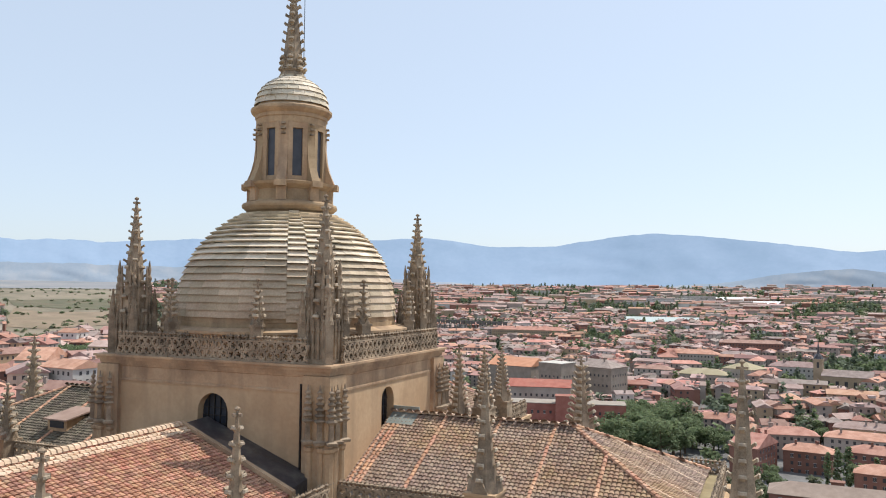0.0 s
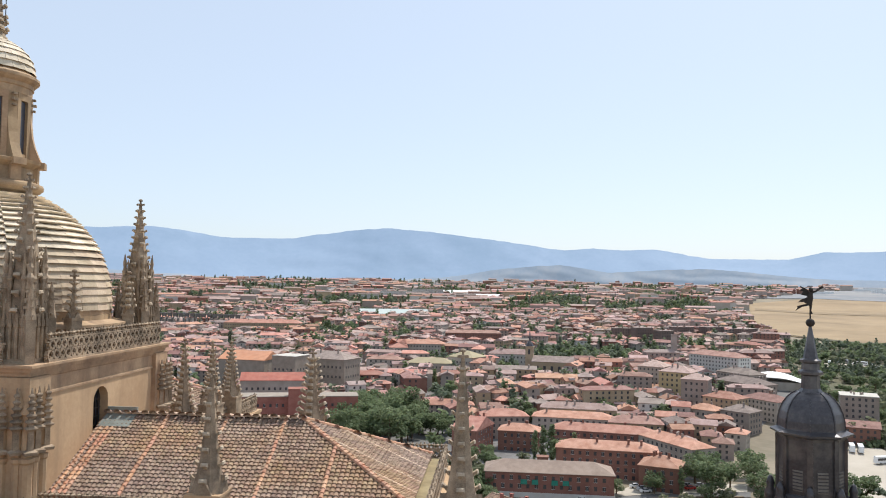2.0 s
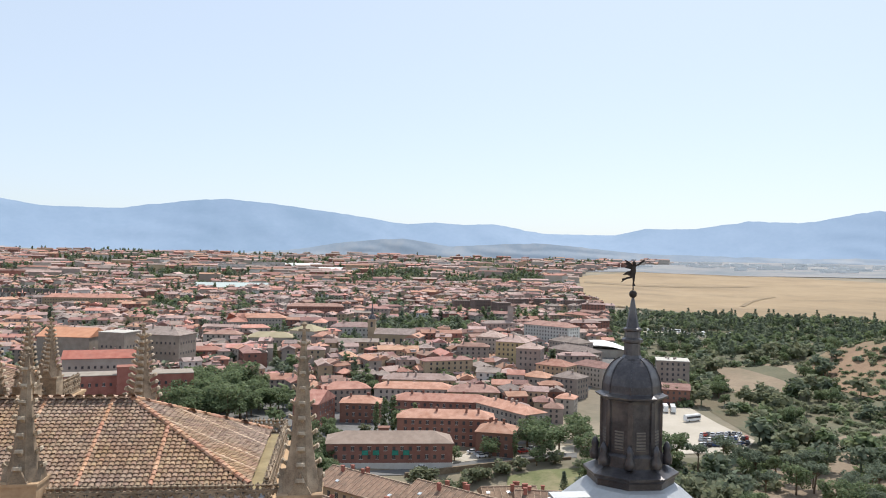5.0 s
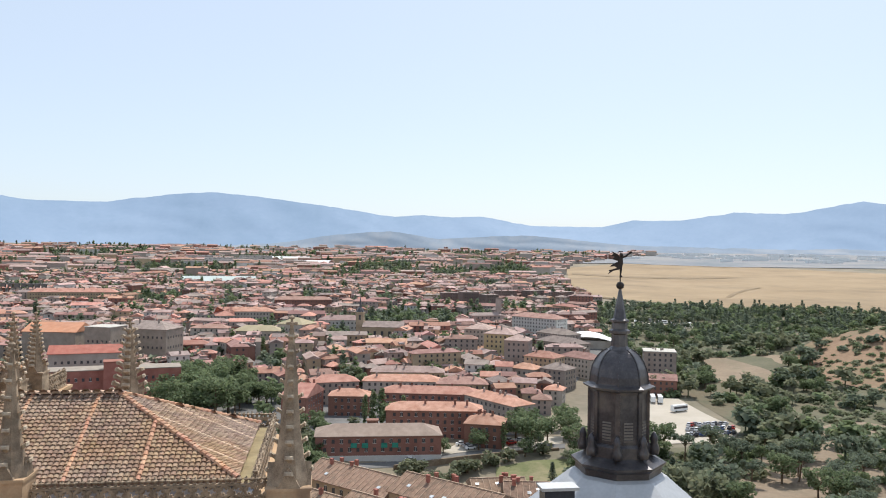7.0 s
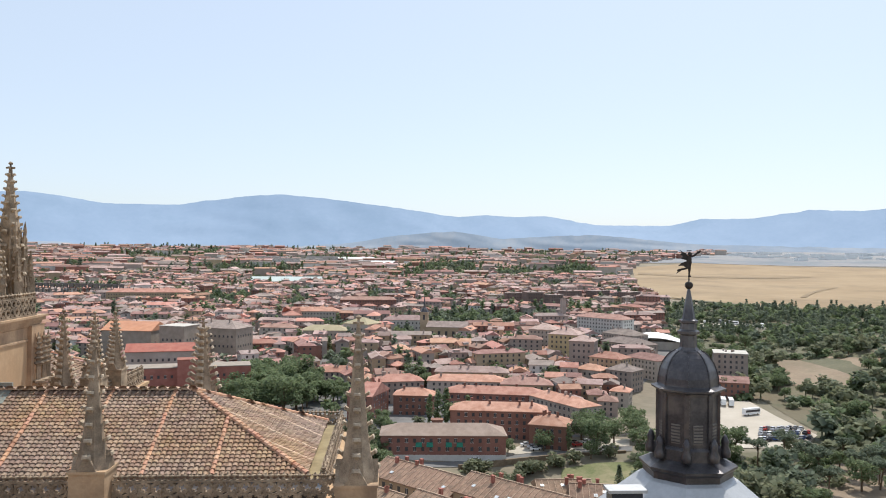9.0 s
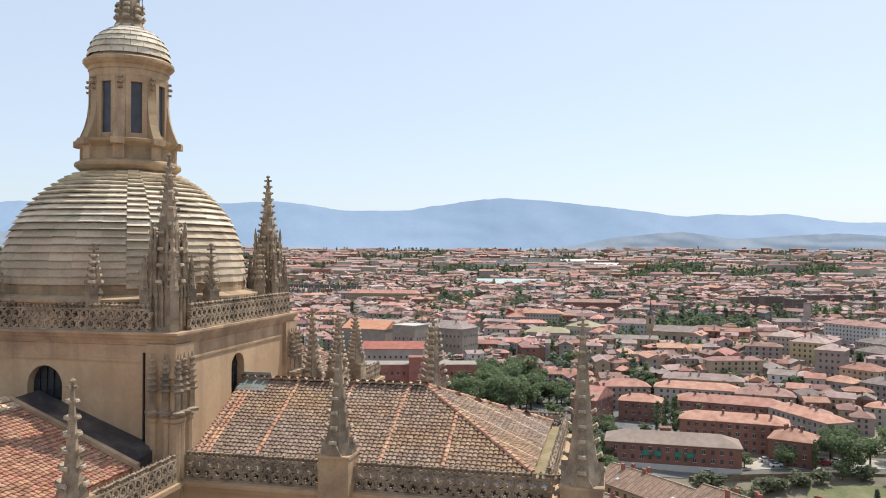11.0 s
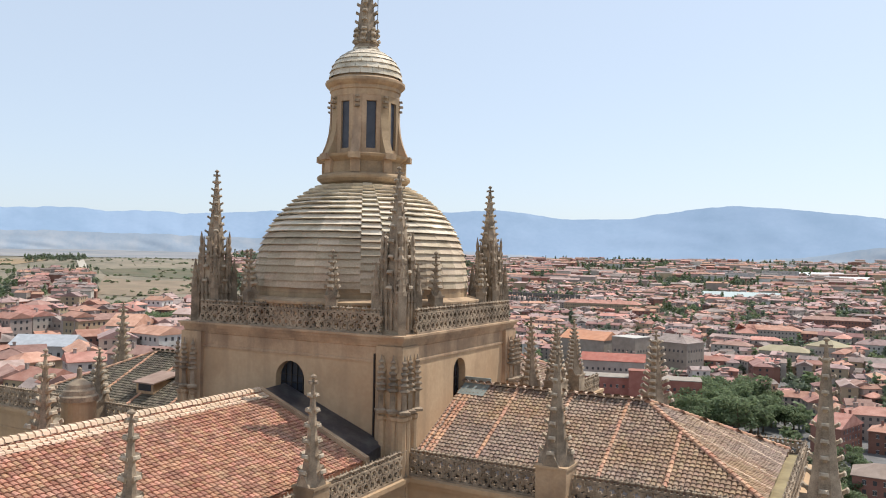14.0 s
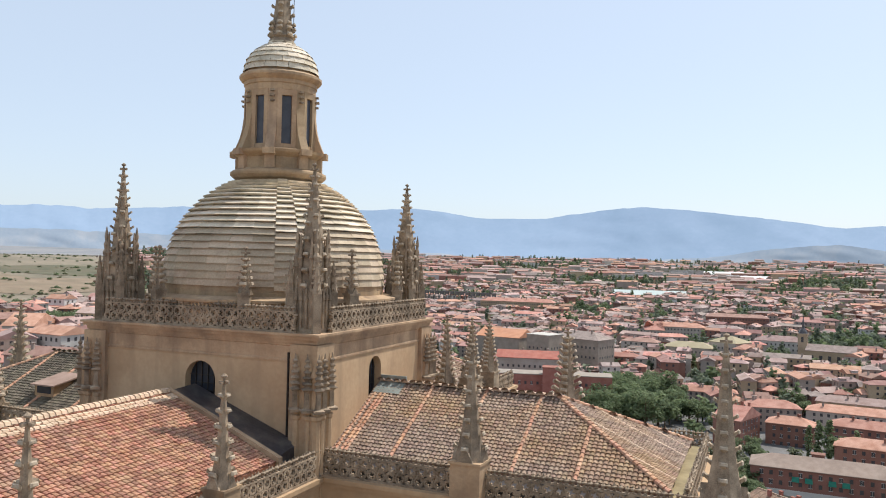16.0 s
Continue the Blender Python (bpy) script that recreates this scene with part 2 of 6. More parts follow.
def ground_z(x, y):
    r = math.hypot(x, y)
    k = min(1.0, max(0.0, (-30 - math.degrees(math.atan2(x, y))) / 9))
    z = float(np.interp(r, _GR, _GZ)) * (1 - k) + float(np.interp(r, _PR, _PZ)) * k
    z += bump_at(x, y, 384, 462, 66, 72, 28)              # scrub hill beside the valley
    z += bump_at(x, y, 53, 264, 30, 16, -7)               # lower ground under the street's wall
    z += bump_at(x, y, -1100, 800, 300, 200, 10) + bump_at(x, y, -1500, 1250, 300, 300, 12)
    if r > 300:
        z += 5 * min(1, (r - 300) / 900) * noise.noise((x / 420, y / 420, 0.3))
    return z


def ground_mesh():
    radii = [0, 20, 45, 60, 75, 92, 110, 140, 170, 190] + [200 + 11 * i for i in range(10)] + [312 + 20 * i for i in range(20)] + [715 + 40 * i for i in range(9)] + [1080 * 1.07 ** i for i in range(22)]
    radii = [r for r in radii if r < 4400] + [4400]
    n = 360
    vs = [(0, 0, 0)]
    for r in radii[1:]:
        for i in range(n):
            a = 2 * math.pi * i / n
            x, y = r * math.sin(a), r * math.cos(a)
            vs.append((x, y, ground_z(x, y)))
    fs = [(0, 1 + (i + 1) % n, 1 + i) for i in range(n)]
    for j in range(len(radii) - 2):
        for i in range(n):
            p, q = 1 + j * n + i, 1 + j * n + (i + 1) % n
            fs.append((p, q, q + n, p + n))
    return mesh_from("ground", vs, fs, M["ground"], True)


ground = tagged(new("ground", ground_mesh()), "dry earth and scrub ground of the valley and town", "ground", kind="structure")


def sheet(name, outline, step, mat, lift, label, category):
    """A patch of ground cover inside a convex outline, laid over the ground."""
    xs, ys = [p[0] for p in outline], [p[1] for p in outline]
    bm = bmesh.new()
    bm.faces.new([bm.verts.new((x, y, 0)) for x, y in outline])
    x = math.ceil(min(xs) / step) * step
    while x < max(xs):
        bmesh.ops.bisect_plane(bm, geom=bm.verts[:] + bm.edges[:] + bm.faces[:], plane_co=(x, 0, 0), plane_no=(1, 0, 0))
        x += step
    y = math.ceil(min(ys) / step) * step
    while y < max(ys):
        bmesh.ops.bisect_plane(bm, geom=bm.verts[:] + bm.edges[:] + bm.faces[:], plane_co=(0, y, 0), plane_no=(0, 1, 0))
        y += step
    for v in bm.verts:
        v.co.z = ground_z(v.co.x, v.co.y) + lift
    bm.normal_update()
    for f in bm.faces:
        if f.normal.z < 0:
            f.normal_flip()
    me = bpy.data.meshes.new(name)
    bm.to_mesh(me)
    bm.free()
    me.materials.append(mat)
    return tagged(new(name, me), label, category, kind="structure")


def ring_sheet(name, az0, az1, r0, r1, mat, lift, label, category):
    """A ring sector of ground cover, laid over the ground."""
    n, k = int((az1 - az0) / 1.5), 12
    vs = []
    for i in range(n + 1):
        for j in range(k + 1):
            x, y = polar(az0 + (az1 - az0) * i / n, r0 + (r1 - r0) * j / k + (40 * noise.noise((i * 0.4, 0.5, 0)) if j == 0 else 0))
            vs.append((x, y, ground_z(x, y) + lift))
    fs = [(i * (k + 1) + j, (i + 1) * (k + 1) + j, (i + 1) * (k + 1) + j + 1, i * (k + 1) + j + 1) for i in range(n) for j in range(k)]
    return tagged(new(name, mesh_from(name, vs, [tuple(reversed(f)) for f in fs], mat, True)), label, category, kind="structure")


def polar(az, r):
    return (r * math.sin(radians(az)), r * math.cos(radians(az)))


# ---- distant ranges ----
def ridge_line(az, table):
    z = float(np.interp(az, [p[0] for p in table], [p[1] for p in table]))
    return z + 0.10 * noise.noise((az * 0.35, 1.7, 0)) + 0.07 * noise.noise((az * 1.3, 4.1, 0)) + 0.03 * noise.noise((az * 5, 2.2, 0))


def range_mesh(name, r, table, mat, foot, depth):
    vs, fs = [], []
    n, rows = 640, 20
    for i in range(n + 1):
        az = -110 + 220 * i / n
        top = r * math.tan(radians(ridge_line(az, table)))
        for j in range(rows):
            k = j / (rows - 1)
            rr = r - depth * (1 - k) - 22 * abs(noise.noise((az * 0.3 + 1.5 * k, k * 2.5, 5))) * math.sin(math.pi * k)
            x, y = polar(az, rr)
            vs.append((x, y, EYE + foot + (top - foot) * k ** 1.15))
    for i in range(n):
        for j in range(rows - 1):
            p = i * rows + j
            fs.append((p, p + rows, p + rows + 1, p + 1))
    return mesh_from(name, vs, fs, mat, True)


FAR = [(-110, 2.6), (-58.5, 2.95), (-56.6, 3.0), (-53.6, 3.08), (-52.4, 2.9), (-50.4, 3.02), (-47, 2.95), (-41, 3.25), (-34, 3.3), (-27.7, 3.5), (-24.4, 3.7), (-19.8, 3.1), (-14.9, 3.15), (-10.4, 3.9), (-8, 4.1), (-2.8, 3.6),
       (0, 3.2), (2.5, 2.95), (4.5, 2.6), (6.9, 2.8), (9, 2.65), (11.1, 2.72), (14.4, 2.15), (16.9, 2.06), (19.9, 2.05), (22.1, 2.5), (25.2, 2.48), (28.9, 3.06), (32.5, 3.02), (35.2, 3.44), (36.8, 3.74), (40, 3.4), (50, 3.0), (110, 2.4)]
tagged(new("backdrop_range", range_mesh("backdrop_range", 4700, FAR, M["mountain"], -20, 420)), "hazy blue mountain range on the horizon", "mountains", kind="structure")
MID = [(-110, 0.6), (-60, 1.5), (-45, 1.4), (-36, 1.0), (-20, 0.3), (-8, 0.3), (-4, 0.5), (0, 1.1), (3, 1.5), (5, 1.5), (8, 1.05), (12, 1.25), (15, 1.4), (18, 1.1), (22, 0.7), (28, 0.6), (38, 0.6), (50, 0.8), (110, 0.5)]
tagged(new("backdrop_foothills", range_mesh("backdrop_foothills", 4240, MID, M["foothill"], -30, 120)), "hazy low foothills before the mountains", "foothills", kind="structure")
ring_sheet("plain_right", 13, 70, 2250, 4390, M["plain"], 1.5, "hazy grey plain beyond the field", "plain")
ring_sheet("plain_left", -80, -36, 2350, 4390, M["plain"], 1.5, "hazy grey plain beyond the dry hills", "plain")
tagged(new("wall_bell_tower", mesh_from("wall_bell_tower", [(x, y, z) for z in (0, 44.2) for x, y in ((-7, -15), (7, -15), (7, -0.9), (-7, -0.9))], [(3, 2, 1, 0), (4, 5, 6, 7), (0, 1, 5, 4), (1, 2, 6, 5), (2, 3, 7, 6), (3, 0, 4, 7)], M["wall"])), "plain golden stone bell tower under the viewpoint", "tower", kind="structure")

# ================= the cathedral =================
def zr(z):
    return EYE + z


BX0, BX1, BY0, BY1 = -35.65, -20.65, 33.5, 47.2     # the square crossing tower
CX, CY = -28.1, 40.7                               # its centre, on which the dome stands
ZC = -3.9                                           # its cornice, from the eye
RIDGE, EAVE = -7.1, -9.9


def arch_wall(length, z0, z1, centre, width, zb, zs, thick):
    """A wall along x with an arched opening through it; the front lies at y = 0, the back at y = thick."""
    s = Shape()
    a, b = centre - width / 2, centre + width / 2
    arc = [(centre - width / 2 * math.cos(math.pi * i / 12), zs + width / 2 * math.sin(math.pi * i / 12)) for i in range(13)]
    edge = [(a, zb)] + arc + [(b, zb)]
    for y, flip in ((0, False), (thick, True)):
        polys = [[(0, z0), (a, z0), (a, z1), (0, z1)], [(b, z0), (length, z0), (length, z1), (b, z1)], [(a, z0), (b, z0), (b, zb), (a, zb)]]
        for (xa, za), (xb, zb2) in zip(arc, arc[1:]):
            polys.append([(xa, za), (xb, zb2), (xb, z1), (xa, z1)])
        for p in polys:
            p = list(reversed(p)) if flip else p
            s.add([(x, y, z) for x, z in p], [tuple(range(len(p)))])
    loop = edge + [edge[0]]
    for (xa, za), (xb, zb2) in zip(loop, loop[1:]):
        s.add([(xa, 0, za), (xa, thick, za), (xb, thick, zb2), (xb, 0, zb2)], [(0, 1, 2, 3)])
    s.add([(0, 0, z1), (length, 0, z1), (length, thick, z1), (0, thick, z1)], [(0, 1, 2, 3)])
    s.add([(0, 0, z0), (0, 0, z1), (0, thick, z1), (0, thick, z0)], [(0, 1, 2, 3)])
    s.add([(length, 0, z0), (length, thick, z0), (length, thick, z1), (length, 0, z1)], [(0, 1, 2, 3)])
    return s


def moulding(x0, y0, x1, y1, steps):
    """A square ring of stepped mouldings round a block: steps of (z0, z1, how far it stands out)."""
    s = Shape()
    rings = [(steps[0][0], 0.0)] + [(z, d) for z0, z1, d in steps for z in (z0, z1)] + [(steps[-1][1], -0.6)]
    vs = [p for z, d in rings for p in ((x0 - d, y0 - d, z), (x1 + d, y0 - d, z), (x1 + d, y1 + d, z), (x0 - d, y1 + d, z))]
    fs = [(4 * j + i, 4 * j + (i + 1) % 4, 4 * j + 4 + (i + 1) % 4, 4 * j + 4 + i) for j in range(len(rings) - 1) for i in range(4)]
    return s.add(vs, fs + [(4 * len(rings) - 4, 4 * len(rings) - 3, 4 * len(rings) - 2, 4 * len(rings) - 1)])


def window_grille(width, height, rise, parent, m):
    """Glass and iron bars of an arched window."""
    s = Shape()
    n = 12
    pts = [(-width / 2, 0)] + [(-width / 2 * math.cos(math.pi * i / n), height + rise * math.sin(math.pi * i / n)) for i in range(n + 1)] + [(width / 2, 0)]
    s.add([(x, 0, z) for x, z in pts], [tuple(range(len(pts)))])
    hang("glass", s.mesh("glass", M["glass"]), parent, "dark arched window glass", m)
    for i in range(1, 5):
        x = -width / 2 + width * i / 5
        top = height + rise * math.sqrt(max(0, 1 - (2 * x / width) ** 2))
        hang("window_bar", Shape().box(x - 0.025, -0.08, 0, x + 0.025, -0.03, top).mesh("window_bar", M["iron"]), parent, "", m)
    for i in range(1, 6):
        z = (height + rise * 0.6) * i / 6
        hang("window_bar", Shape().box(-width / 2 + 0.04, -0.075, z - 0.02, width / 2 - 0.04, -0.035, z + 0.02).mesh("window_bar", M["iron"]), parent, "", m)


def crossing_tower():
    t = thing("crossing_tower", "square golden stone crossing tower with corner buttresses", "tower", (0, 0, zr(0)))
    w = BX1 - BX0
    hang("wall", arch_wall(w, -36, ZC - 0.5, -27.8 - BX0, 2.0, -8.6, -6.7, 0.9).mesh("wall", M["wall"]), t, "", pose(BX0, BY0, 0))
    d = BY1 - BY0
    hang("wall", arch_wall(d - 1.8, -36, ZC - 0.5, 39.95 - BY0 - 0.9, 1.5, -8.6, -6.4, 0.9).mesh("wall", M["wall"]), t, "", pose(BX1, BY0 + 0.9, 0, 0, 0, 90))
    hang("wall", Shape().box(BX0, BY1 - 0.9, -36, BX1, BY1, ZC - 0.5).mesh("wall", M["wall"]), t)
    hang("wall", Shape().box(BX0, BY0 + 0.9, -36, BX0 + 0.9, BY1 - 0.9, ZC - 0.5).mesh("wall", M["wall"]), t)
    hang("cornice", moulding(BX0, BY0, BX1, BY1, [(ZC - 1.45, ZC - 1.33, 0.07), (ZC - 1.3, ZC - 0.66, 0.015), (ZC - 0.62, ZC - 0.5, 0.08), (ZC - 0.5, ZC - 0.3, 0.16), (ZC - 0.3, ZC - 0.12, 0.3), (ZC - 0.12, ZC, 0.42)]).mesh("cornice", M["stone"]), t, "moulded stone cornice")
    window_grille(2.0, 1.9, 1.0, t, pose(-27.8, BY0 + 0.45, -8.6))
    window_grille(1.5, 2.2, 0.75, t, pose(BX1 - 0.45, 39.95, -8.6, 0, 0, 90))
    # corner buttresses: clustered shafts with gablets
    for x, y, sx, sy in ((BX0, BY0, -1, -1), (BX1, BY0, 1, -1), (BX1, BY1, 1, 1), (BX0, BY1, -1, 1)):
        s = Shape()
        bx, by = x - sx * 0.55, y - sy * 0.55
        s.box(bx - 0.8, by - 0.8, -36, bx + 0.8, by + 0.8, ZC - 0.55)
        for ox, oy, r, zt in ((0.8, -0.35, 0.2, -4.9), (0.8, 0.35, 0.2, -4.9), (-0.35, 0.8, 0.2, -4.9), (0.35, 0.8, 0.2, -4.9), (0.72, 0.72, 0.27, -5.2)):
            cx, cy = bx + sx * ox, by + sy * oy
            s.lathe([(r, -36), (r, -8.2), (r * 1.35, -8.1), (r * 1.35, -7.95), (r * 0.8, -7.9), (r * 0.8, zt - 0.9), (r * 1.2, zt - 0.8), (0.02, zt)], 8, Matrix.Translation((cx, cy, 0)))
        hang("corner_buttress", s.mesh("corner_buttress", M["stone"]), t, "clustered stone shafts on the corner")
        for ox, oy in ((0.98, -0.35), (0.98, 0.35), (-0.35, 0.98), (0.35, 0.98), (0.98, 0.9)):
            prof = [(0.05, -7.8), (0.36, -7.75), (0.4, -7.62), (0.17, -7.55), (0.15, -6.8)]
            for k in range(6):
                z, q = -6.62 + 0.28 * k, 0.19 - 0.02 * k
                prof += [(q, z - 0.1), (q * 1.9, z), (q * 1.6, z + 0.06), (q * 0.8, z + 0.1)]
            c = Shape().lathe(prof + [(0.02, -4.85)], 4, Matrix.Translation((bx + sx * ox, by + sy * oy, 0)))
            hang("gablet", c.mesh("gablet", M["carved"]), t, "weathered carved gablet")
    hang("drainpipe", Shape().lathe([(0.06, -10.2), (0.06, -4.9)], 8, Matrix.Translation((-22.2, BY0 - 0.08, 0))).mesh("drainpipe", M["iron"]), t, "thin dark drainpipe")
    return t


crossing_tower()


# ---- tracery balustrades ----
def ring_into(s, cx, cz, r, w, d, n=10):
    for i in range(n):
        a0, a1 = 2 * math.pi * i / n, 2 * math.pi * (i + 1) / n
        o = [(cx + rr * math.cos(a), cz + rr * math.sin(a)) for a in (a0, a1) for rr in (r - w, r + w)]
        (ix0, iz0), (ox0, oz0), (ix1, iz1), (ox1, oz1) = o
        s.add([(ix0, -d, iz0), (ox0, -d, oz0), (ox1, -d, oz1), (ix1, -d, iz1), (ix0, d, iz0), (ox0, d, oz0), (ox1, d, oz1), (ix1, d, iz1)],
              [(0, 1, 2, 3), (7, 6, 5, 4), (1, 5, 6, 2), (0, 3, 7, 4)])


def tracery_panel(name, h, mat, crest):
    """One metre of pierced flamboyant stone tracery, standing on z = 0 along x, with a leafy crest."""
    s = Shape()
    q = random.Random(int(h * 100))
    s.box(0, -0.12, 0, 1, 0.12, 0.1)
    s.box(0, -0.09, h - 0.08, 1, 0.09, h)
    mid = (h - 0.18) / 2
    rad = min(0.22, mid / 2)
    for i in range(2):
        for j in range(2):
            cx, cz = 0.25 + 0.5 * i + (0.06 if j else -0.06), 0.1 + mid * (0.5 + j)
            ring_into(s, cx, cz, rad, 0.05, 0.085, 8)
            for k in range(4):
                a = math.pi / 4 + math.pi / 2 * k + (0.35 if (i + j) % 2 else -0.35)
                m = Matrix.Translation((cx, 0, cz)) @ pose(0, 0, 0, 0, -math.degrees(a), 0)
                s.box(rad * 0.4, -0.06, -0.045, rad + 0.14, 0.06, 0.045, m)
    for i in range(crest):
        x, u = (i + 0.5) / crest, q.uniform(0.85, 1.2)
        m = Matrix.Translation((x, q.uniform(-0.03, 0.03), h)) @ pose(0, 0, 0, q.uniform(-12, 12), q.uniform(-14, 14), q.uniform(-25, 25))
        s.lathe([(0.05, -0.04), (0.09, 0.04), (0.05, 0.09), (0.115 * u, 0.15), (0.12 * u, 0.2), (0.05, 0.24), (0.02, 0.3 * u)], 5, m)
    return s.mesh(name, mat)


PANEL_TOP = tracery_panel("panel", 1.1, M["carved"], 4)
PANEL_LOW = tracery_panel("panel", 1.12, M["carved"], 4)


def balustrade(label, x, y, z, rz, length, me):
    b = thing("balustrade", label, "balustrade", (x, y, zr(z)), rz, "pierced balustrades")
    n = max(1, round(length))
    for i in range(n):
        hang("panel", me, b, "", pose(i * length / n, 0, 0) @ Matrix.Diagonal((length / n, 1, 1, 1)))
    return b


L1 = "pierced grey stone tracery balustrade on the tower cornice"
balustrade(L1, BX0 + 1.2, BY0 - 0.1, ZC, 0, 12.6, PANEL_TOP)
balustrade(L1, BX1 + 0.1, BY0 + 1.2, ZC, 90, 11.8, PANEL_TOP)
balustrade(L1, BX0 - 0.1, BY0 + 1.2, ZC, 90, 11.8, PANEL_TOP)
balustrade(L1, BX0 + 1.2, BY1 + 0.1, ZC, 0, 12.6, PANEL_TOP)


# ---- crocketed pinnacles ----
def hook_mesh(w, out):
    """A crocket: a curled stem with a broad leaf head."""
    s = Shape()
    x0, x1, x2 = out * 0.62, out * 1.0, out * 1.25
    s.add([(0, -w * 0.4, -w * 0.6), (0, w * 0.4, -w * 0.6), (0, -w * 0.4, w * 0.3), (0, w * 0.4, w * 0.3),
           (x0, -w * 0.4, -w * 0.2), (x0, w * 0.4, -w * 0.2), (x0, -w * 0.75, w * 0.5), (x0, w * 0.75, w * 0.5),
           (x1, -w * 0.95, -w * 0.1), (x1, w * 0.95, -w * 0.1), (x1, -w * 0.85, w * 0.75), (x1, w * 0.85, w * 0.75),
           (x2, -w * 0.55, 0.0), (x2, w * 0.55, 0.0), (x2, -w * 0.45, w * 0.5), (x2, w * 0.45, w * 0.5)],
          [q for k in (0, 4, 8) for q in ((k, k + 1, k + 5, k + 4), (k + 2, k + 6, k + 7, k + 3), (k, k + 4, k + 6, k + 2), (k + 1, k + 3, k + 7, k + 5))] + [(12, 13, 15, 14), (0, 2, 3, 1)])
    return s.mesh("crocket", M["crocket"])


HOOKS = {}


def pinnacle(x, y, z, w, ped, h, rows, label, near, turn=0.0, cluster=False, out=0.3, body=0.0):
    """A pedestal of width w and height ped, and over it a crocketed spire up to the height h."""
    p = thing("pinnacle", label, "pinnacle", (x, y, zr(z)), turn, "crocketed pinnacles")
    s = Shape()
    a = w / 2
    s.box(-a, -a, 0.01, a, a, ped - 0.02)
    s.box(-a - 0.09, -a - 0.09, 0, a + 0.09, a + 0.09, 0.22)
    s.box(-a - 0.06, -a - 0.06, ped - 0.12, a + 0.06, a + 0.06, ped)
    # far pedestals get the darker carved stone in place of backlit shade
    hang("pedestal", s.mesh("pedestal", M["carved"] if cluster or not near else M["stone"]), p, "weathered stone pedestal")
    g = Shape()
    # small steep gables on the four sides
    gh, gw = w * 0.5, a * 0.55
    for k in range(4):
        m = pose(0, 0, 0, 0, 0, 90 * k)
        g.add([(-gw, -a - 0.03, ped), (gw, -a - 0.03, ped), (0, -a - 0.03, ped + gh), (-gw, -a * 0.3, ped), (gw, -a * 0.3, ped), (0, -a * 0.3, ped + gh)],
              [(0, 1, 2), (1, 4, 5, 2), (3, 0, 2, 5)], m)
    hang("gablet", g.mesh("gablet", M["carved"]), p)
    sp = Shape()
    tip = h - 0.28
    prof = [(a * 0.98, ped), (a * 0.8, ped + body * 0.5), (a * 0.68, ped + body), (a * 0.5, ped + body + (tip - ped - body) * 0.22), (a * 0.26, ped + body + (tip - ped - body) * 0.65), (0.07, tip)] if body else [(a * 1.04, ped), (a * 0.76, ped + (tip - ped) * 0.14), (a * 0.56, ped + (tip - ped) * 0.29), (a * 0.4, ped + (tip - ped) * 0.5), (a * 0.26, ped + (tip - ped) * 0.76), (0.06, tip)]
    sp.lathe(prof, 8, None, 0.5)
    sp.lathe([(0.06, tip - 0.05), (0.05, tip + 0.1), (0.13, tip + 0.14), (0.13, tip + 0.2), (0.03, tip + 0.28)], 8)
    for k in range(4):
        sp.box(0.05, -0.05, tip - 0.12, 0.24, 0.05, tip - 0.02, pose(0, 0, 0, 0, 0, 90 * k))
    hang("spire", sp.mesh("spire", M["carved"]), p, "tapering weathered spire")
    key = (round(out, 2))
    if key not in HOOKS:
        HOOKS[key] = hook_mesh(0.12 + out * 0.3, out)
    if body:
        # a tall pierced stage between pedestal and spire
        for i in range(4):
            for q in (-0.45, 0.45):
                hang("colonnette", Shape().lathe([(0.13, ped), (0.1, ped + body * 0.55), (0.15, ped + body * 0.58), (0.1, ped + body * 0.62), (0.03, ped + body * 0.95)], 6, Matrix.Translation((a * 0.86, q * a, 0))).mesh("colonnette", M["carved"]), p, "", pose(0, 0, 0, 0, 0, 90 * i))
            g = Shape().lathe([(0.17, ped * 0.7), (0.15, ped + body * 0.42), (0.21, ped + body * 0.45), (0.13, ped + body * 0.52), (0.19, ped + body * 0.6), (0.1, ped + body * 0.66), (0.15, ped + body * 0.74), (0.07, ped + body * 0.8), (0.11, ped + body * 0.88), (0.02, ped + body * 1.05)], 6, Matrix.Translation((a * 1.12, 0, 0)))
            hang("side_shaft", g.mesh("side_shaft", M["carved"]), p, "slender crocketed side shaft", pose(0, 0, 0, 0, 0, 45 + 90 * i))
    zs = [q[1] for q in prof]
    rs = [q[0] for q in prof]
    for j in range(rows):
        k = (j + 0.35) / rows
        zz = ped + 0.25 + (tip - ped - 0.5) * k
        rr = float(np.interp(zz, zs, rs)) * 0.9
        for i in range(4):
            m = pose(0, 0, 0, 0, 0, 90 * i + 45 * (j % 2 if cluster else 0)) @ Matrix.Translation((rr, 0, zz)) @ pose(0, 0, 0, 0, -14, 0) @ Matrix.Diagonal((1.15 - 0.5 * k, 1.15 - 0.45 * k, 1.15 - 0.45 * k, 1))
            hang("crocket", HOOKS[key], p, "", m)
    if cluster:
        # thin shafts down the faces of the pedestal
        for k in range(4):
            for q in (-0.66, -0.22, 0.22, 0.66):
                hang("shaft", Shape().lathe([(0.1, 0.2), (0.085, ped - 0.3), (0.13, ped - 0.24), (0.13, ped - 0.16), (0.05, ped + 0.35)], 6, Matrix.Translation((a + 0.05, q * a, 0))).mesh("shaft", M["carved"]), p, "", pose(0, 0, 0, 0, 0, 90 * k))
        # four small pinnacles round the foot
        for k in range(4):
            c = Shape()
            m = pose(0, 0, 0, 0, 0, 45 + 90 * k) @ Matrix.Translation((a * 1.55, 0, 0))
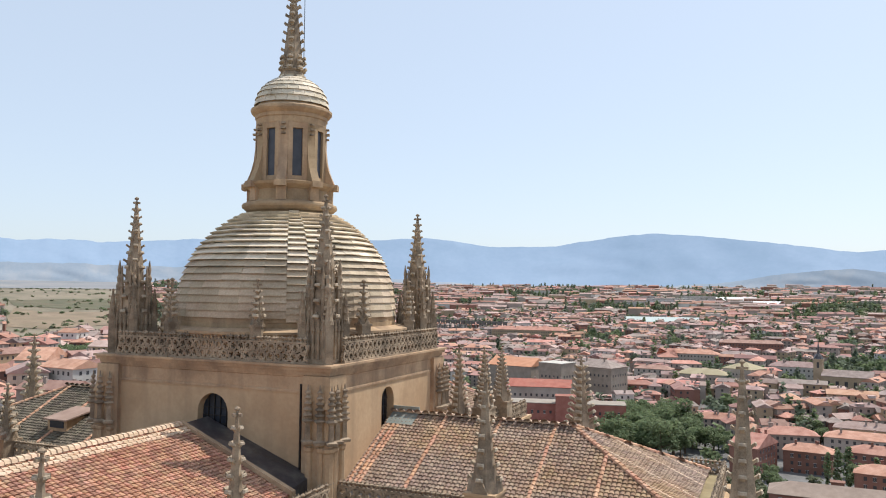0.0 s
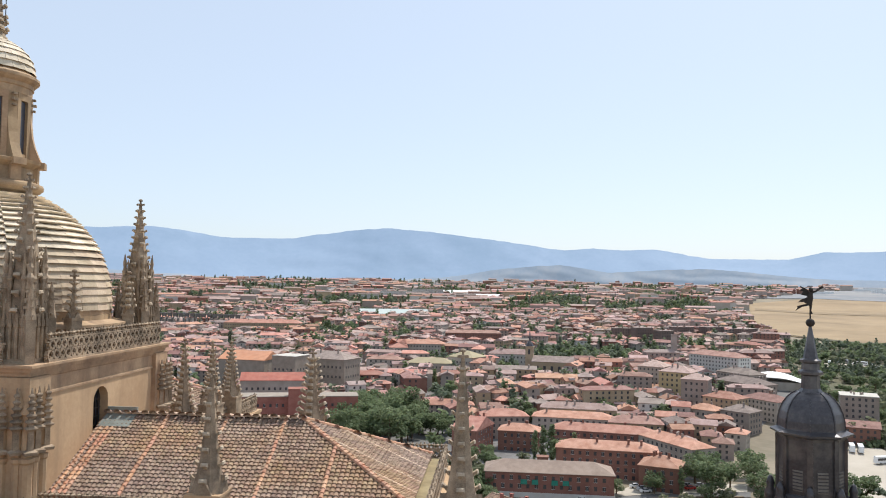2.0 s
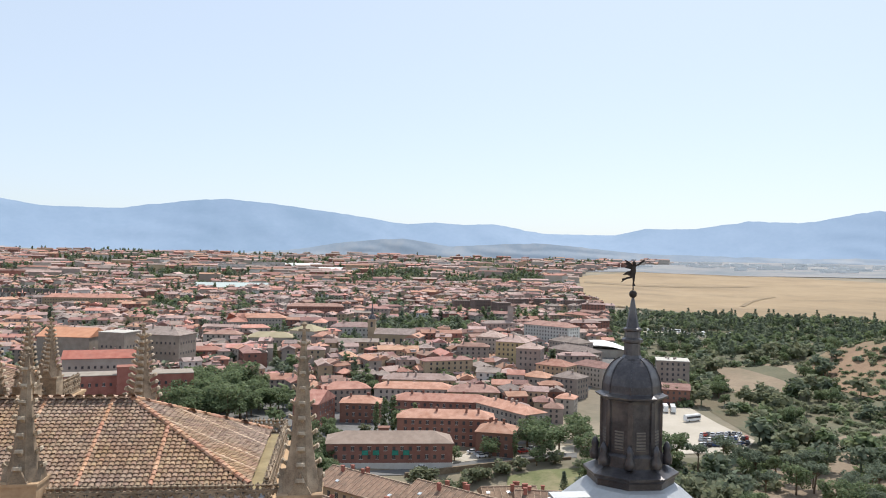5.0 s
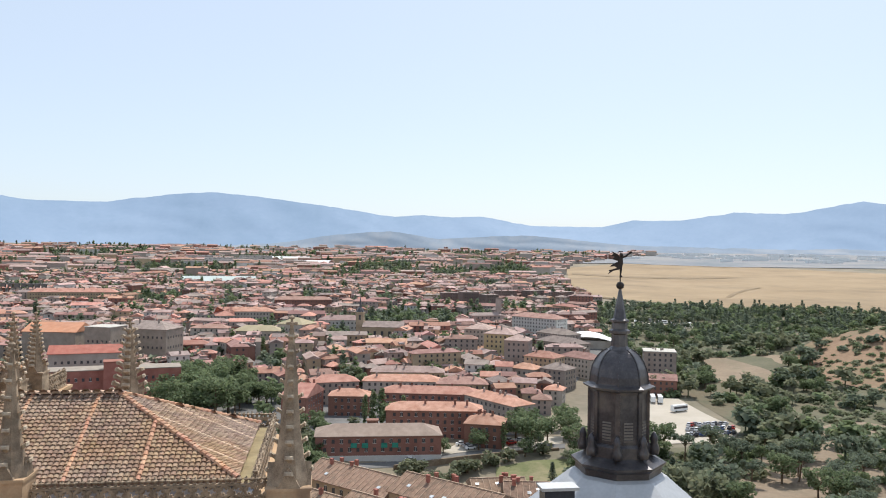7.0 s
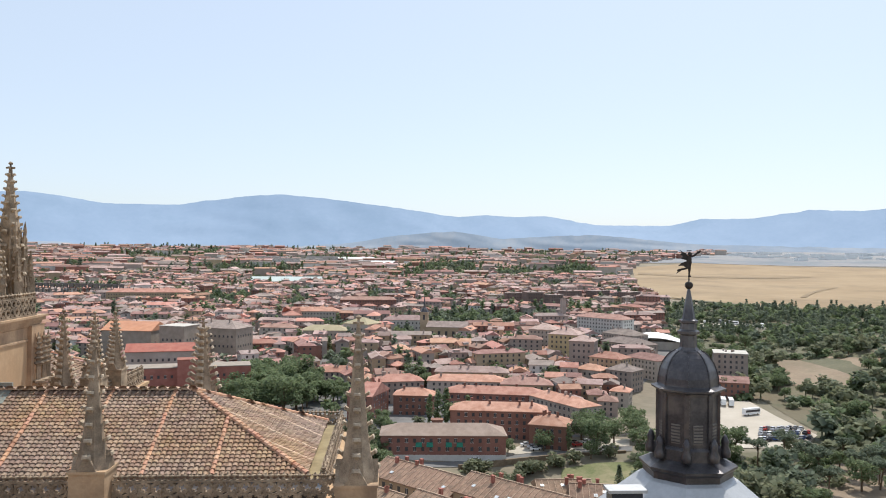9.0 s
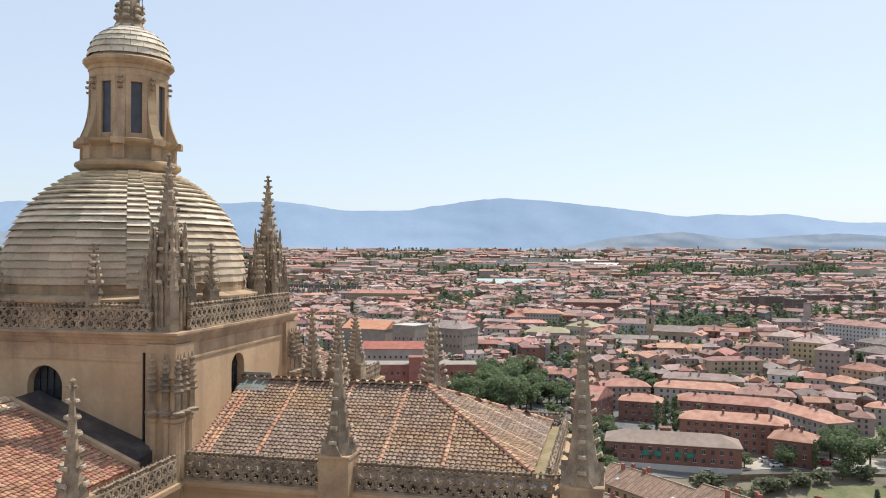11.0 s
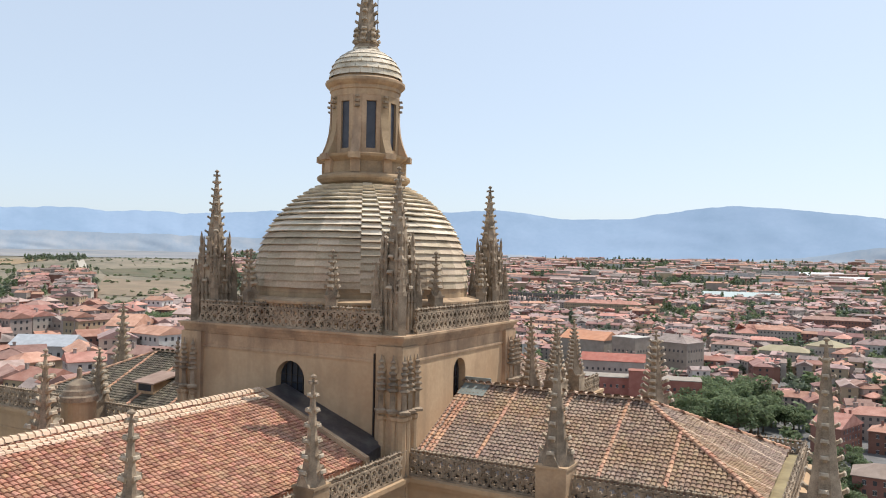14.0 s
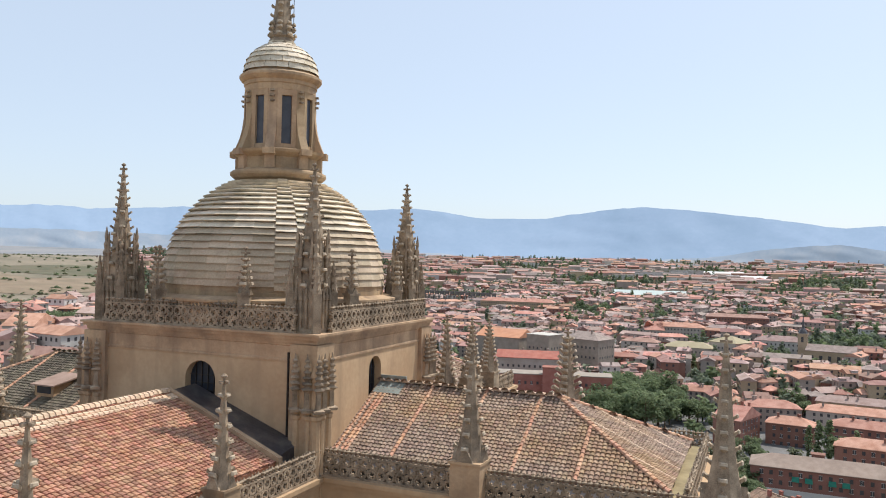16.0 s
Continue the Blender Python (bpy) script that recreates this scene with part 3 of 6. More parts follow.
            c.box(-0.2, -0.2, 0, 0.2, 0.2, ped * 1.05, m)
            c.lathe([(0.27, ped * 1.05), (0.19, ped * 1.25), (0.13, ped * 1.6), (0.03, ped * 1.95)], 6, m)
            for j in range(5):
                for i in range(4):
                    c.box(0.12, -0.06, 0, 0.33 - 0.03 * j, 0.06, 0.1, m @ Matrix.Translation((0, 0, ped * (1.12 + 0.19 * j))) @ pose(0, 0, 0, 0, 0, 90 * i))
            hang("side_pinnacle", c.mesh("side_pinnacle", M["carved"]), p, "small crocketed side pinnacle")
    return p


CORNER = "tall crocketed pinnacle on the corner of the tower"
for x, y, sp in ((BX1 - 1.0, BY0 + 1.1, True), (BX0 + 1.0, BY0 + 1.1, True), (BX1 - 1.0, BY1 - 1.4, True), (BX0 + 1.0, BY1 - 1.4, False)):
    pinnacle(x, y, ZC, 1.45, 1.9, 8.75 if x > CX else 9.1, 15, CORNER, sp, 0, True, 0.22, 3.3)


# ---- dome and lantern ----
def dome():
    d = thing("dome", "pale stone slab dome with overlapping courses", "dome", (CX, CY, zr(0)))
    R, ZB = 6.6, -1.68
    hang("drum", Shape().lathe([(7.35, ZC - 0.3), (7.35, -2.65), (7.5, -2.55), (7.5, -2.42), (7.0, -2.3), (6.85, -2.25)], 32, None, 0.5).mesh("drum", M["stone"]), d, "plain round stone drum")
    core = [(R - 0.12, -2.4), (R - 0.12, ZB)]
    for i in range(1, 15):
        a = math.pi / 2 * i / 15
        core.append(((R - 0.12) * math.cos(a), ZB + (R - 0.12) * math.sin(a)))
    hang("shell", Shape().lathe(core, 32, None, 0.5).mesh("shell", M["slab"]), d)
    # low plain courses, then gores of lapping slabs; every other gore lies half a course higher
    for k in range(2):
        z0, z1 = -2.28 + 0.3 * k, -1.99 + 0.3 * k
        hang("course", Shape().lathe([(R - 0.1, z0), (R + 0.07 - 0.02 * k, z0), (R + 0.07 - 0.02 * k, z1), (R - 0.1, z1 + 0.03)], 32, None, 0.5).mesh("course", M["stone"]), d, "plain brown stone course")
    n, rows = 32, 19
    top = math.acos(2.55 / R)
    rest = Shape()
    sets = []
    for half_row in (0.0, 0.5):
        cuts = [(R * math.cos(a), ZB + R * math.sin(a)) for a in (max(-0.03, min(top, top * (j - half_row) / rows)) for j in range(rows + 2)) ]
        meshes = []
        for j, ((r0, z0), (r1, z1)) in enumerate(zip(cuts, cuts[1:])):
            dx, dz = r1 - r0, z1 - z0
            q = math.hypot(dx, dz)
            if q < 0.02:
                continue
            lap = 0.11 + 0.13 * min(1, max(0, j - 2) / 7)
            nx, nz = dz / q, -dx / q
            half = math.pi / n * 0.996
            sec = [(r0 - dx * 0.12 + nx * lap, z0 - dz * 0.12 + nz * lap), (r1 + nx * 0.03, z1 + nz * 0.03), (r1 - nx * 0.12, z1 - nz * 0.12), (r0 + dx * 0.1 + nx * 0.02, z0 + dz * 0.1 + nz * 0.02)]
            vs = [(r, s * r * math.tan(half), z) for s in (-1, 1) for r, z in sec]
            meshes.append((vs, mesh_from("slab", vs, [(0, 4, 5, 1), (3, 7, 4, 0), (1, 5, 6, 2), (0, 1, 2, 3), (7, 6, 5, 4)], M["slab_low"] if j < 8 else M["slab"])))
        sets.append(meshes)
    fs = [(0, 4, 5, 1), (3, 7, 4, 0), (1, 5, 6, 2), (0, 1, 2, 3), (7, 6, 5, 4)]
    for i in range(n):
        az = 360 * (i + 0.5) / n
        off = (az + 55 + 180) % 360 - 180
        for vs, me in sets[1 if i % 16 in (2, 11) else 0]:
            m = pose(0, 0, random.uniform(-0.012, 0.012), 0, random.uniform(-0.15, 0.15), az + random.uniform(-0.05, 0.05))
            if abs(off) < 90:
                hang("slab", me, d, "", m)
            else:
                rest.add(vs, fs, m)
    tagged(hang("slabs", rest.mesh("slabs", M["slab_far"]), d), kind="stuff")
    return d


dome()
for k in range(8):
    a = radians(22.5 + 45 * k)
    pinnacle(CX + 7.55 * math.cos(a), CY + 7.55 * math.sin(a), ZC, 0.6, 1.9, 4.35, 5, "small stone pinnacle against the dome's drum", False, 22.5 + 45 * k, False, 0.2)


def lantern():
    t = thing("lantern", "golden stone lantern with tall windows on the dome", "lantern", (CX, CY, zr(0)))
    hang("base", Shape().lathe([(2.5, 4.0), (2.5, 4.55), (2.72, 4.66), (2.92, 4.84), (2.95, 4.95), (2.92, 5.06), (2.66, 5.18), (2.5, 5.24), (2.46, 5.9), (2.66, 6.05), (2.84, 6.16), (2.9, 6.32), (2.4, 6.42)], 24, None, 0.5).mesh("base", M["stone"]), t, "round moulded base")
    hang("core", Shape().lathe([(1.9, 6.3), (1.9, 10.3)], 24).mesh("core", M["stone"]), t)
    win = Shape().box(1.75, -0.29, 6.75, 1.98, 0.29, 9.6).mesh("window", M["lantern_glass"])
    jamb = Shape().box(1.8, -0.58, 6.4, 2.14, -0.3, 10.0).box(1.8, 0.3, 6.4, 2.14, 0.58, 10.0).box(1.8, -0.3, 9.62, 2.14, 0.3, 10.0).box(1.8, -0.3, 6.4, 2.1, 0.3, 6.72).mesh("window_frame", M["stone"])
    # scroll buttress: flares at the foot
    pts = [(1.8, 6.35), (2.8, 6.35), (2.64, 6.7), (2.44, 7.2), (2.29, 7.8), (2.2, 8.6), (2.17, 10.0), (1.8, 10.0)]
    pil = Shape()
    k = len(pts)
    pil.add([(r, -0.27, z) for r, z in pts] + [(r, 0.27, z) for r, z in pts], [tuple(range(k)), tuple(reversed(range(k, 2 * k)))] + [(i, i + k, (i + 1) % k + k, (i + 1) % k) for i in range(k)])
    pil = pil.mesh("pilaster", M["stone"])
    foot = Shape().box(2.3, -0.3, 5.2, 2.66, 0.3, 6.0).box(2.3, -0.36, 6.0, 3.0, 0.36, 6.36).mesh("pilaster_foot", M["stone"])
    lump = Shape().box(2.2, -0.12, 9.2, 2.38, 0.12, 9.3).box(2.2, -0.14, 9.5, 2.42, 0.14, 9.62).box(2.2, -0.12, 9.82, 2.38, 0.12, 9.92).mesh("corbel", M["carved"])
    for i in range(8):
        w = hang("window", win, t, "tall dark leaded window", pose(0, 0, 0, 0, 0, 45 * i))
        hang("window_frame", jamb, w)
        hang("pilaster", pil, t, "", pose(0, 0, 0, 0, 0, 22.5 + 45 * i))
        hang("pilaster_foot", foot, t, "", pose(0, 0, 0, 0, 0, 22.5 + 45 * i))
        hang("corbel", lump, t, "", pose(0, 0, 0, 0, 0, 22.5 + 45 * i))
    hang("entablature", Shape().lathe([(2.1, 9.95), (2.18, 9.98), (2.18, 10.35), (2.25, 10.4), (2.25, 10.6), (2.4, 10.7), (2.53, 10.85), (2.53, 11.0), (2.2, 11.2), (2.15, 11.3)], 24, None, 0.5).mesh("entablature", M["stone"]), t, "moulded stone cornice")
    # small slab dome
    R, H = 2.22, 1.95
    rows, n = 6, 20
    for j in range(rows):
        a0, a1 = radians(68) * j / rows, radians(68) * (j + 1) / rows
        r0, z0, r1, z1 = R * math.cos(a0), 11.3 + H * math.sin(a0), R * math.cos(a1), 11.3 + H * math.sin(a1)
        half = math.pi / n * 0.97
        sec = [(r0 + 0.13, z0 - 0.04), (r1 + 0.02, z1 + 0.01), (r1 - 0.15, z1 - 0.1), (r0 - 0.02, z0 + 0.05)]
        vs = [(r * math.cos(s * half), r * math.sin(s * half), z) for s in (-1, 1) for r, z in sec]
        me = mesh_from("slab", vs, [(0, 4, 5, 1), (3, 7, 4, 0), (1, 5, 6, 2), (0, 1, 2, 3), (7, 6, 5, 4)], M["slab"])
        for i in range(n):
            hang("slab", me, t, "", pose(0, 0, 0, 0, 0, 360 * (i + 0.5 * (j % 2)) / n))
    hang("cap", Shape().lathe([(2.1, 11.25), (1.7, 12.4), (0.85, 13.15), (0.85, 13.25)], 20).mesh("cap", M["slab"]), t)
    sp = Shape().lathe([(0.95, 13.05), (0.8, 13.35), (0.72, 13.5), (0.86, 13.6), (0.7, 13.75), (0.62, 14.3), (0.5, 15.4), (0.34, 16.8), (0.2, 18.0), (0.1, 18.9), (0.16, 19.0), (0.05, 19.2)], 8)
    hang("spire", sp.mesh("spire", M["carved"]), t, "crocketed stone spire")
    hk = hook_mesh(0.2, 0.21)
    for j, z in enumerate([13.65, 14.05, 14.35, 14.95, 15.5, 16.05, 16.6, 17.15, 17.7, 18.2]):
        r = float(np.interp(z, [13.5, 14.3, 15.4, 16.8, 18.0, 18.9], [0.72, 0.62, 0.5, 0.34, 0.2, 0.1])) * 0.93
        for i in range(8 if j < 3 else 4):
            hang("crocket", hk, t, "", pose(0, 0, 0, 0, 0, (45 if j < 3 else 90) * i + 22.5) @ Matrix.Translation((r, 0, z)) @ pose(0, 0, 0, 0, -10, 0))
    hang("lightning_rod", Shape().lathe([(0.025, 14), (0.02, 20.4)], 6, Matrix.Translation((0.62, 0.3, 0))).mesh("lightning_rod", M["iron"]), t, "thin iron rod")
    return t


lantern()


# ---- tiled roofs ----
def barrel(name, w, length, mat, lift=0.05, rise=0.5):
    """A half-round tile lying along +y (up the slope), its open lower end at y = 0."""
    vs = []
    for k, (yy, ww, zz) in enumerate(((0, w, lift), (length, w * 0.8, 0.0))):
        for i in range(5):
            a = math.pi * i / 4
            vs.append((ww / 2 * math.cos(a), yy, zz + ww * rise * math.sin(a)))
    vs += [(w / 2 * 0.72 * math.cos(math.pi * i / 4), 0, lift + w * rise * 0.62 * math.sin(math.pi * i / 4) - 0.005) for i in range(5)]
    fs = [(i, i + 5, i + 6, i + 1) for i in range(4)] + [(i, i + 1, 11 + i, 10 + i) for i in range(4)]
    return mesh_from(name, vs, fs, mat, False)


def tiled_roof(name, label, origin, along, up, outline, mat, mat_far, under, pick, pitch=0.24, row=0.26):
    """A flat slope tiled with barrels. outline: corners in (u along the eave, v up the slope); pick(x, y) says which tiles are single objects."""
    o, au, av = Vector(origin), Vector(along).normalized(), Vector(up).normalized()
    nn = au.cross(av)
    basis = Matrix((au, av, nn)).transposed().to_4x4()
    roof = new(name, mesh_from(name, [tuple(o + au * u + av * v) for u, v in outline] + [tuple(o + au * u + av * v - nn * 0.35) for u, v in outline],
                               [tuple(range(len(outline))), tuple(reversed(range(len(outline), 2 * len(outline))))] +
                               [(i, i + len(outline), (i + 1) % len(outline) + len(outline), (i + 1) % len(outline)) for i in range(len(outline))], under))
    tagged(roof, label, "roof", kind="structure")
    me = barrel("tile", pitch * 1.02, row * 1.2, mat, 0.045, 0.32)
    tv, tf = [v.co.copy() for v in me.vertices], [tuple(p.vertices) for p in me.polygons]
    rest, singles = Shape(), 0
    us, vs_ = [p[0] for p in outline], [p[1] for p in outline]
    v = 0.0
    while v < max(vs_) - row * 0.6:
        # the stretch of u at this height
        hits = []
        vm = v + row * 0.5
        for (u0, v0), (u1, v1) in zip(outline, outline[1:] + outline[:1]):
            if (v0 - vm) * (v1 - vm) < 0:
                hits.append(u0 + (u1 - u0) * (vm - v0) / (v1 - v0))
        if len(hits) >= 2:
            u = math.ceil(min(hits) / pitch) * pitch
            while u < max(hits):
                p = o + au * (u + random.uniform(-0.012, 0.012)) + av * (v + random.uniform(-0.03, 0.03)) + nn * 0.012
                m = Matrix.Translation(p) @ basis @ pose(0, 0, 0, random.uniform(-1.5, 1.5), 0, random.uniform(-2.5, 2.5))
                if singles < 300 and pick(p.x, p.y):
                    ob = new("tile", me)
                    ob.parent = roof
                    ob.matrix_basis = m
                    singles += 1
                else:
                    rest.add(tv, tf, m)
                u += pitch
        v += row
    tagged(hang("tiles", rest.mesh("tiles", mat_far), roof), kind="stuff")
    return roof


def tile_line(name, p0, p1, parent, mat, w=0.3, step=0.42, lift=0.08):
    a, b = Vector(p0), Vector(p1)
    d = b - a
    y = d.normalized()
    x = y.cross(Vector((0, 0, 1))).normalized()
    z = x.cross(y)
    basis = Matrix((x, y, z)).transposed().to_4x4()
    me = barrel("tile", w, step * 1.2, mat, 0.025, 0.42)
    tv, tf = [v.co.copy() for v in me.vertices], [tuple(p.vertices) for p in me.polygons]
    s = Shape()
    n = max(1, int(d.length / step))
    for i in range(n):
        s.add(tv, tf, Matrix.Translation(a + d * (i / n) + z * (lift - 0.03) + x * random.uniform(-0.015, 0.015)) @ basis @ pose(0, 0, 0, 0, random.uniform(-4, 4), random.uniform(-3, 3)))
    tagged(hang(name, s.mesh(name, mat), parent), kind="stuff")


# nave: ridge along y
NR, NE = zr(RIDGE), zr(EAVE)
slope = math.hypot(6.75, RIDGE - EAVE)
Y0, Y1 = 3.0, 31.45
nave_e = tiled_roof("roof_nave_south", "nave roof slope of bright red barrel tiles", (-21.4, Y1, NE), (0, 1, 0), (-6.75, 0, RIDGE - EAVE),
                    [(Y0 - Y1, 0), (0, 0), (0, slope), (Y0 - Y1, slope)], M["tile_red"], M["tile_red_far"], M["tile_red_far"], lambda x, y: 12 < y < 22 and x < -24.5)
nave_w = tiled_roof("roof_nave_north", "nave roof slope of red barrel tiles, far side", (-34.9, Y0, NE), (0, -1, 0), (6.75, 0, RIDGE - EAVE),
                    [(Y0 - Y1, 0), (0, 0), (0, slope), (Y0 - Y1, slope)], M["tile_red"], M["tile_red_far"], M["tile_red_far"], lambda x, y: False, 0.5, 0.8)
tile_line("ridge_tiles", (CX, Y0, NR), (CX, Y1, NR), nave_e, M["ridge_pale"], 0.5, 0.3, 0.05)
for dx in (0.38, 0.62):
    tile_line("ridge_course", (CX + dx, Y0, NR - dx * 0.415), (CX + dx, Y1, NR - dx * 0.415), nave_e, M["ridge_pale"], 0.3, 0.3, 0.04)

# south and north transepts: ridge along x
TY, TE0, TE1 = 40.75, 35.3, 46.2
TR, TV = zr(-7.24), zr(-10.04)
tslope = math.hypot(TY - TE0, TR - TV)


def transept(x_in, x_ridge, x_end, side, mat, far, word, pick):
    lo, hi = min(x_in, x_end), max(x_in, x_end)
    r0, r1 = (x_in, x_ridge)
    front = tiled_roof("roof_transept_" + word, word + " transept roof slope of lichened grey-brown barrel tiles", (0, TE0, TV), (1, 0, 0), (0, TY - TE0, TR - TV),
                       [(lo, 0), (hi, 0), (max(r0, r1), tslope), (min(r0, r1), tslope)], mat, far, far, pick)
    back = tiled_roof("roof_transept_%s_back" % word, word + " transept roof slope of tiles, rear side", (0, TE1, TV), (-1, 0, 0), (0, TY - TE1, TR - TV),
                      [(-hi, 0), (-lo, 0), (-min(r0, r1), tslope), (-max(r0, r1), tslope)], mat, far, far, lambda x, y: False, 0.5, 0.8)
    hs = math.hypot(x_end - x_ridge, TR - TV)
    along = (0, 1, 0) if side > 0 else (0, -1, 0)
    mid = TY
    a, b = (TE0 - mid, TE1 - mid) if side > 0 else (mid - TE1, mid - TE0)
    hip = tiled_roof("roof_transept_%s_hip" % word, word + " transept hipped roof end of brown barrel tiles", (x_end, mid, TV), along, (x_ridge - x_end, 0, TR - TV),
                     [(a, 0), (b, 0), (0, hs)], mat, far, far, lambda x, y: False)
    ln = lambda nm, p, q, pa, m=M["ridge"], w=0.3: tile_line(nm, p, q, pa, m, 0.32, 0.3, 0.09)
    # pale tiles brighten this ridge in place of the light on it
    ln("ridge_tiles", (x_in, TY, TR), (x_ridge, TY, TR), front, M["ridge_pale"], 0.27)
    ln("hip_tiles", (x_end, TE0, TV), (x_ridge, TY, TR), front, M["ridge"], 0.27)
    ln("hip_tiles", (x_end, TE1, TV), (x_ridge, TY, TR), hip, M["ridge"], 0.27)
    return front, back, hip


front, back, hip = transept(-20.65, -10.05, -3.7, 1, M["tile_grey"], M["tile_grey_far"], "south", lambda x, y: -16 < x < -9.5 and y < 39)
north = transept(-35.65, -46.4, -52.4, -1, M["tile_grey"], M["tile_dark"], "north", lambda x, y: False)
for x in (-17.25, -14.02, -10.93):
    tile_line("rib_tiles", (x, TE0, TV), (x, TY, TR), front, M["ridge"], 0.22, 0.3, 0.09)
k = (7.88 - 3.7) / 6.35
tile_line("rib_tiles", (-7.88, TE0, TV), (-7.88, TE0 + k * (TY - TE0), TV + k * (TR - TV)), front, M["ridge"], 0.22, 0.3, 0.09)
for x in (-20.45, -20.1, -19.85):
    tile_line("verge_tiles", (x, TE0, TV), (x, TY - 1.0, TR - 0.52), front, M["ridge"], 0.24, 0.3, 0.07)
for y in (37.5, 39.5, 42.3, 44.3):
    k = 1 - abs(y - TY) / 5.45
    tile_line("rib_tiles", (-3.7, y, TV), (-3.7 - 6.35 * k, y, TV + 2.8 * k), hip, M["ridge_pale"], 0.15, 0.3, 0.08)
for x in (-39.5, -43.0, -46.4):
    tile_line("rib_tiles", (x, TE0, TV), (x, TY, TR), north[0], M["ridge"], 0.26, 0.36, 0.1)
flash = Shape().box(-20.64, -1.15, 0.05, -19.0, 0.0, 0.12, pose(0, TY, TR, 27.2, 0, 0))
flash.box(-20.64, -0.06, 0.05, -19.0, 0.04, 0.42, pose(0, TY, TR, 0, 0, 0))
hang("lead_flashing", flash.mesh("lead_flashing", material("grey-green sheet metal", (0.22, 0.24, 0.22), (0.33, 0.36, 0.33), 1.2, rough=0.5, metal=0.2, bump=0.1)), front, "grey-green sheet metal flashing")

# choir beyond the tower
choir_e = tiled_roof("roof_choir_south", "choir roof slope of brown barrel tiles", (-21.4, 64, NE), (0, 1, 0), (-6.75, 0, RIDGE - EAVE), [(-15.5, 0), (0, 0), (-5, slope), (-15.5, slope)], M["tile_grey"], M["tile_grey_far"], M["tile_grey_far"], lambda x, y: False)
tile_line("hip_tiles", (-21.4, 64, NE), (CX, 59, NR), choir_e, M["ridge"], 0.4, 0.42, 0.19)
tile_line("ridge_tiles", (CX, 48.5, NR), (CX, 59, NR), choir_e, M["ridge"], 0.4, 0.42, 0.19)
tagged(new("roof_choir_north", mesh_from("roof_choir_north", [(CX, 48.5, NR), (CX, 59, NR), (-34.9, 64, NE), (-34.9, 48.5, NE), (-21.4, 64, NE)], [(0, 1, 2, 3), (1, 4, 2)], M["tile_grey_far"])), "choir roof slope of brown tiles, far side", "roof", kind="structure")


# ---- high walls under the roofs ----
def wall(name, x0, y0, x1, y1, z0, z1, label, mat="wall"):
    s = Shape().box(x0, y0, z0, x1, y1, z1 - 0.05)
    s.box(x0 - 0.18, y0 - 0.18, z1 - 0.22, x1 + 0.18, y1 + 0.18, z1)
    s.box(x0 - 0.09, y0 - 0.09, z1 - 0.42, x1 + 0.09, y1 + 0.09, z1 - 0.22)
    s.box(x0 - 0.1, y0 - 0.1, z1 - 1.5, x1 + 0.1, y1 + 0.1, z1 - 1.38)
    return tagged(new(name, s.mesh(name, M[mat])), label, "wall", kind="structure")


ZB = zr(-10.95)          # foot of the lower balustrades
wall("wall_transept_south", -20.65, 34.0 - 0.35, -2.45, 47.4, 0, ZB, "golden ashlar transept wall with moulded cornice")
wall("wall_transept_north", -55.3, 34.0 - 0.35, -35.65, 47.4, 0, ZB, "golden ashlar transept wall with moulded cornice")
wall("wall_nave_clerestory", -36.1, 2.5, -20.2, 33.35, 0, ZB, "golden ashlar nave clerestory wall with moulded cornice")
wall("wall_choir", -36.1, 47.9, -20.2, 66, 0, ZB, "golden ashlar choir wall with moulded cornice")
# raised gutter floors between balustrade and eave
# the front strip takes the dark sheet, so the pierced panels show dark behind
for n, (x0, y0, x1, y1) in (("gutter_transept_south", (-4.3, 35.6, -2.9, 46.9)), ("gutter_transept_front", (-20.2, 34.2, -2.9, 35.6)), ("gutter_transept_north", (-54.9, 34.2, -36.1, 46.9)), ("gutter_nave", (-35.6, 3, -20.7, 33.2)), ("gutter_choir", (-35.6, 48.2, -20.7, 65.5))):
    tagged(new(n, Shape().box(x0, y0, ZB - 0.1, x1, y1, zr(EAVE) - 0.45).mesh(n, M["lead"] if n == "gutter_transept_front" else M["gutter"])), "dark gutter floor behind the balustrade" if n == "gutter_transept_front" else "lichened stone gutter floor behind the balustrade", "gutter", kind="structure")
# lead valley between the nave's roof end and the tower
s = Shape()
s.add([(CX, Y1 + 0.02, NR + 0.05), (CX, 33.48, NR + 0.15), (-21.5, 33.48, NE + 0.5), (-21.5, Y1 + 0.02, NE + 0.2), (CX, Y1 + 0.02, NR - 0.3), (CX, 33.48, NR - 0.3), (-21.5, 33.48, NE - 0.3), (-21.5, Y1 + 0.02, NE - 0.3), (-34.9, 33.48, NE), (-34.9, Y1 + 0.02, NE)],
      [(0, 3, 2, 1), (4, 5, 6, 7), (0, 4, 7, 3), (1, 2, 6, 5), (3, 7, 6, 2), (0, 1, 8, 9)])
tagged(new("lead_valley", s.mesh("lead_valley", M["lead"])), "grey lead sheet valley between roof and tower", "flashing", kind="structure")
vb = thing("verge_coping", "raised pale coping along the end of the nave roof", "coping")
s = Shape()
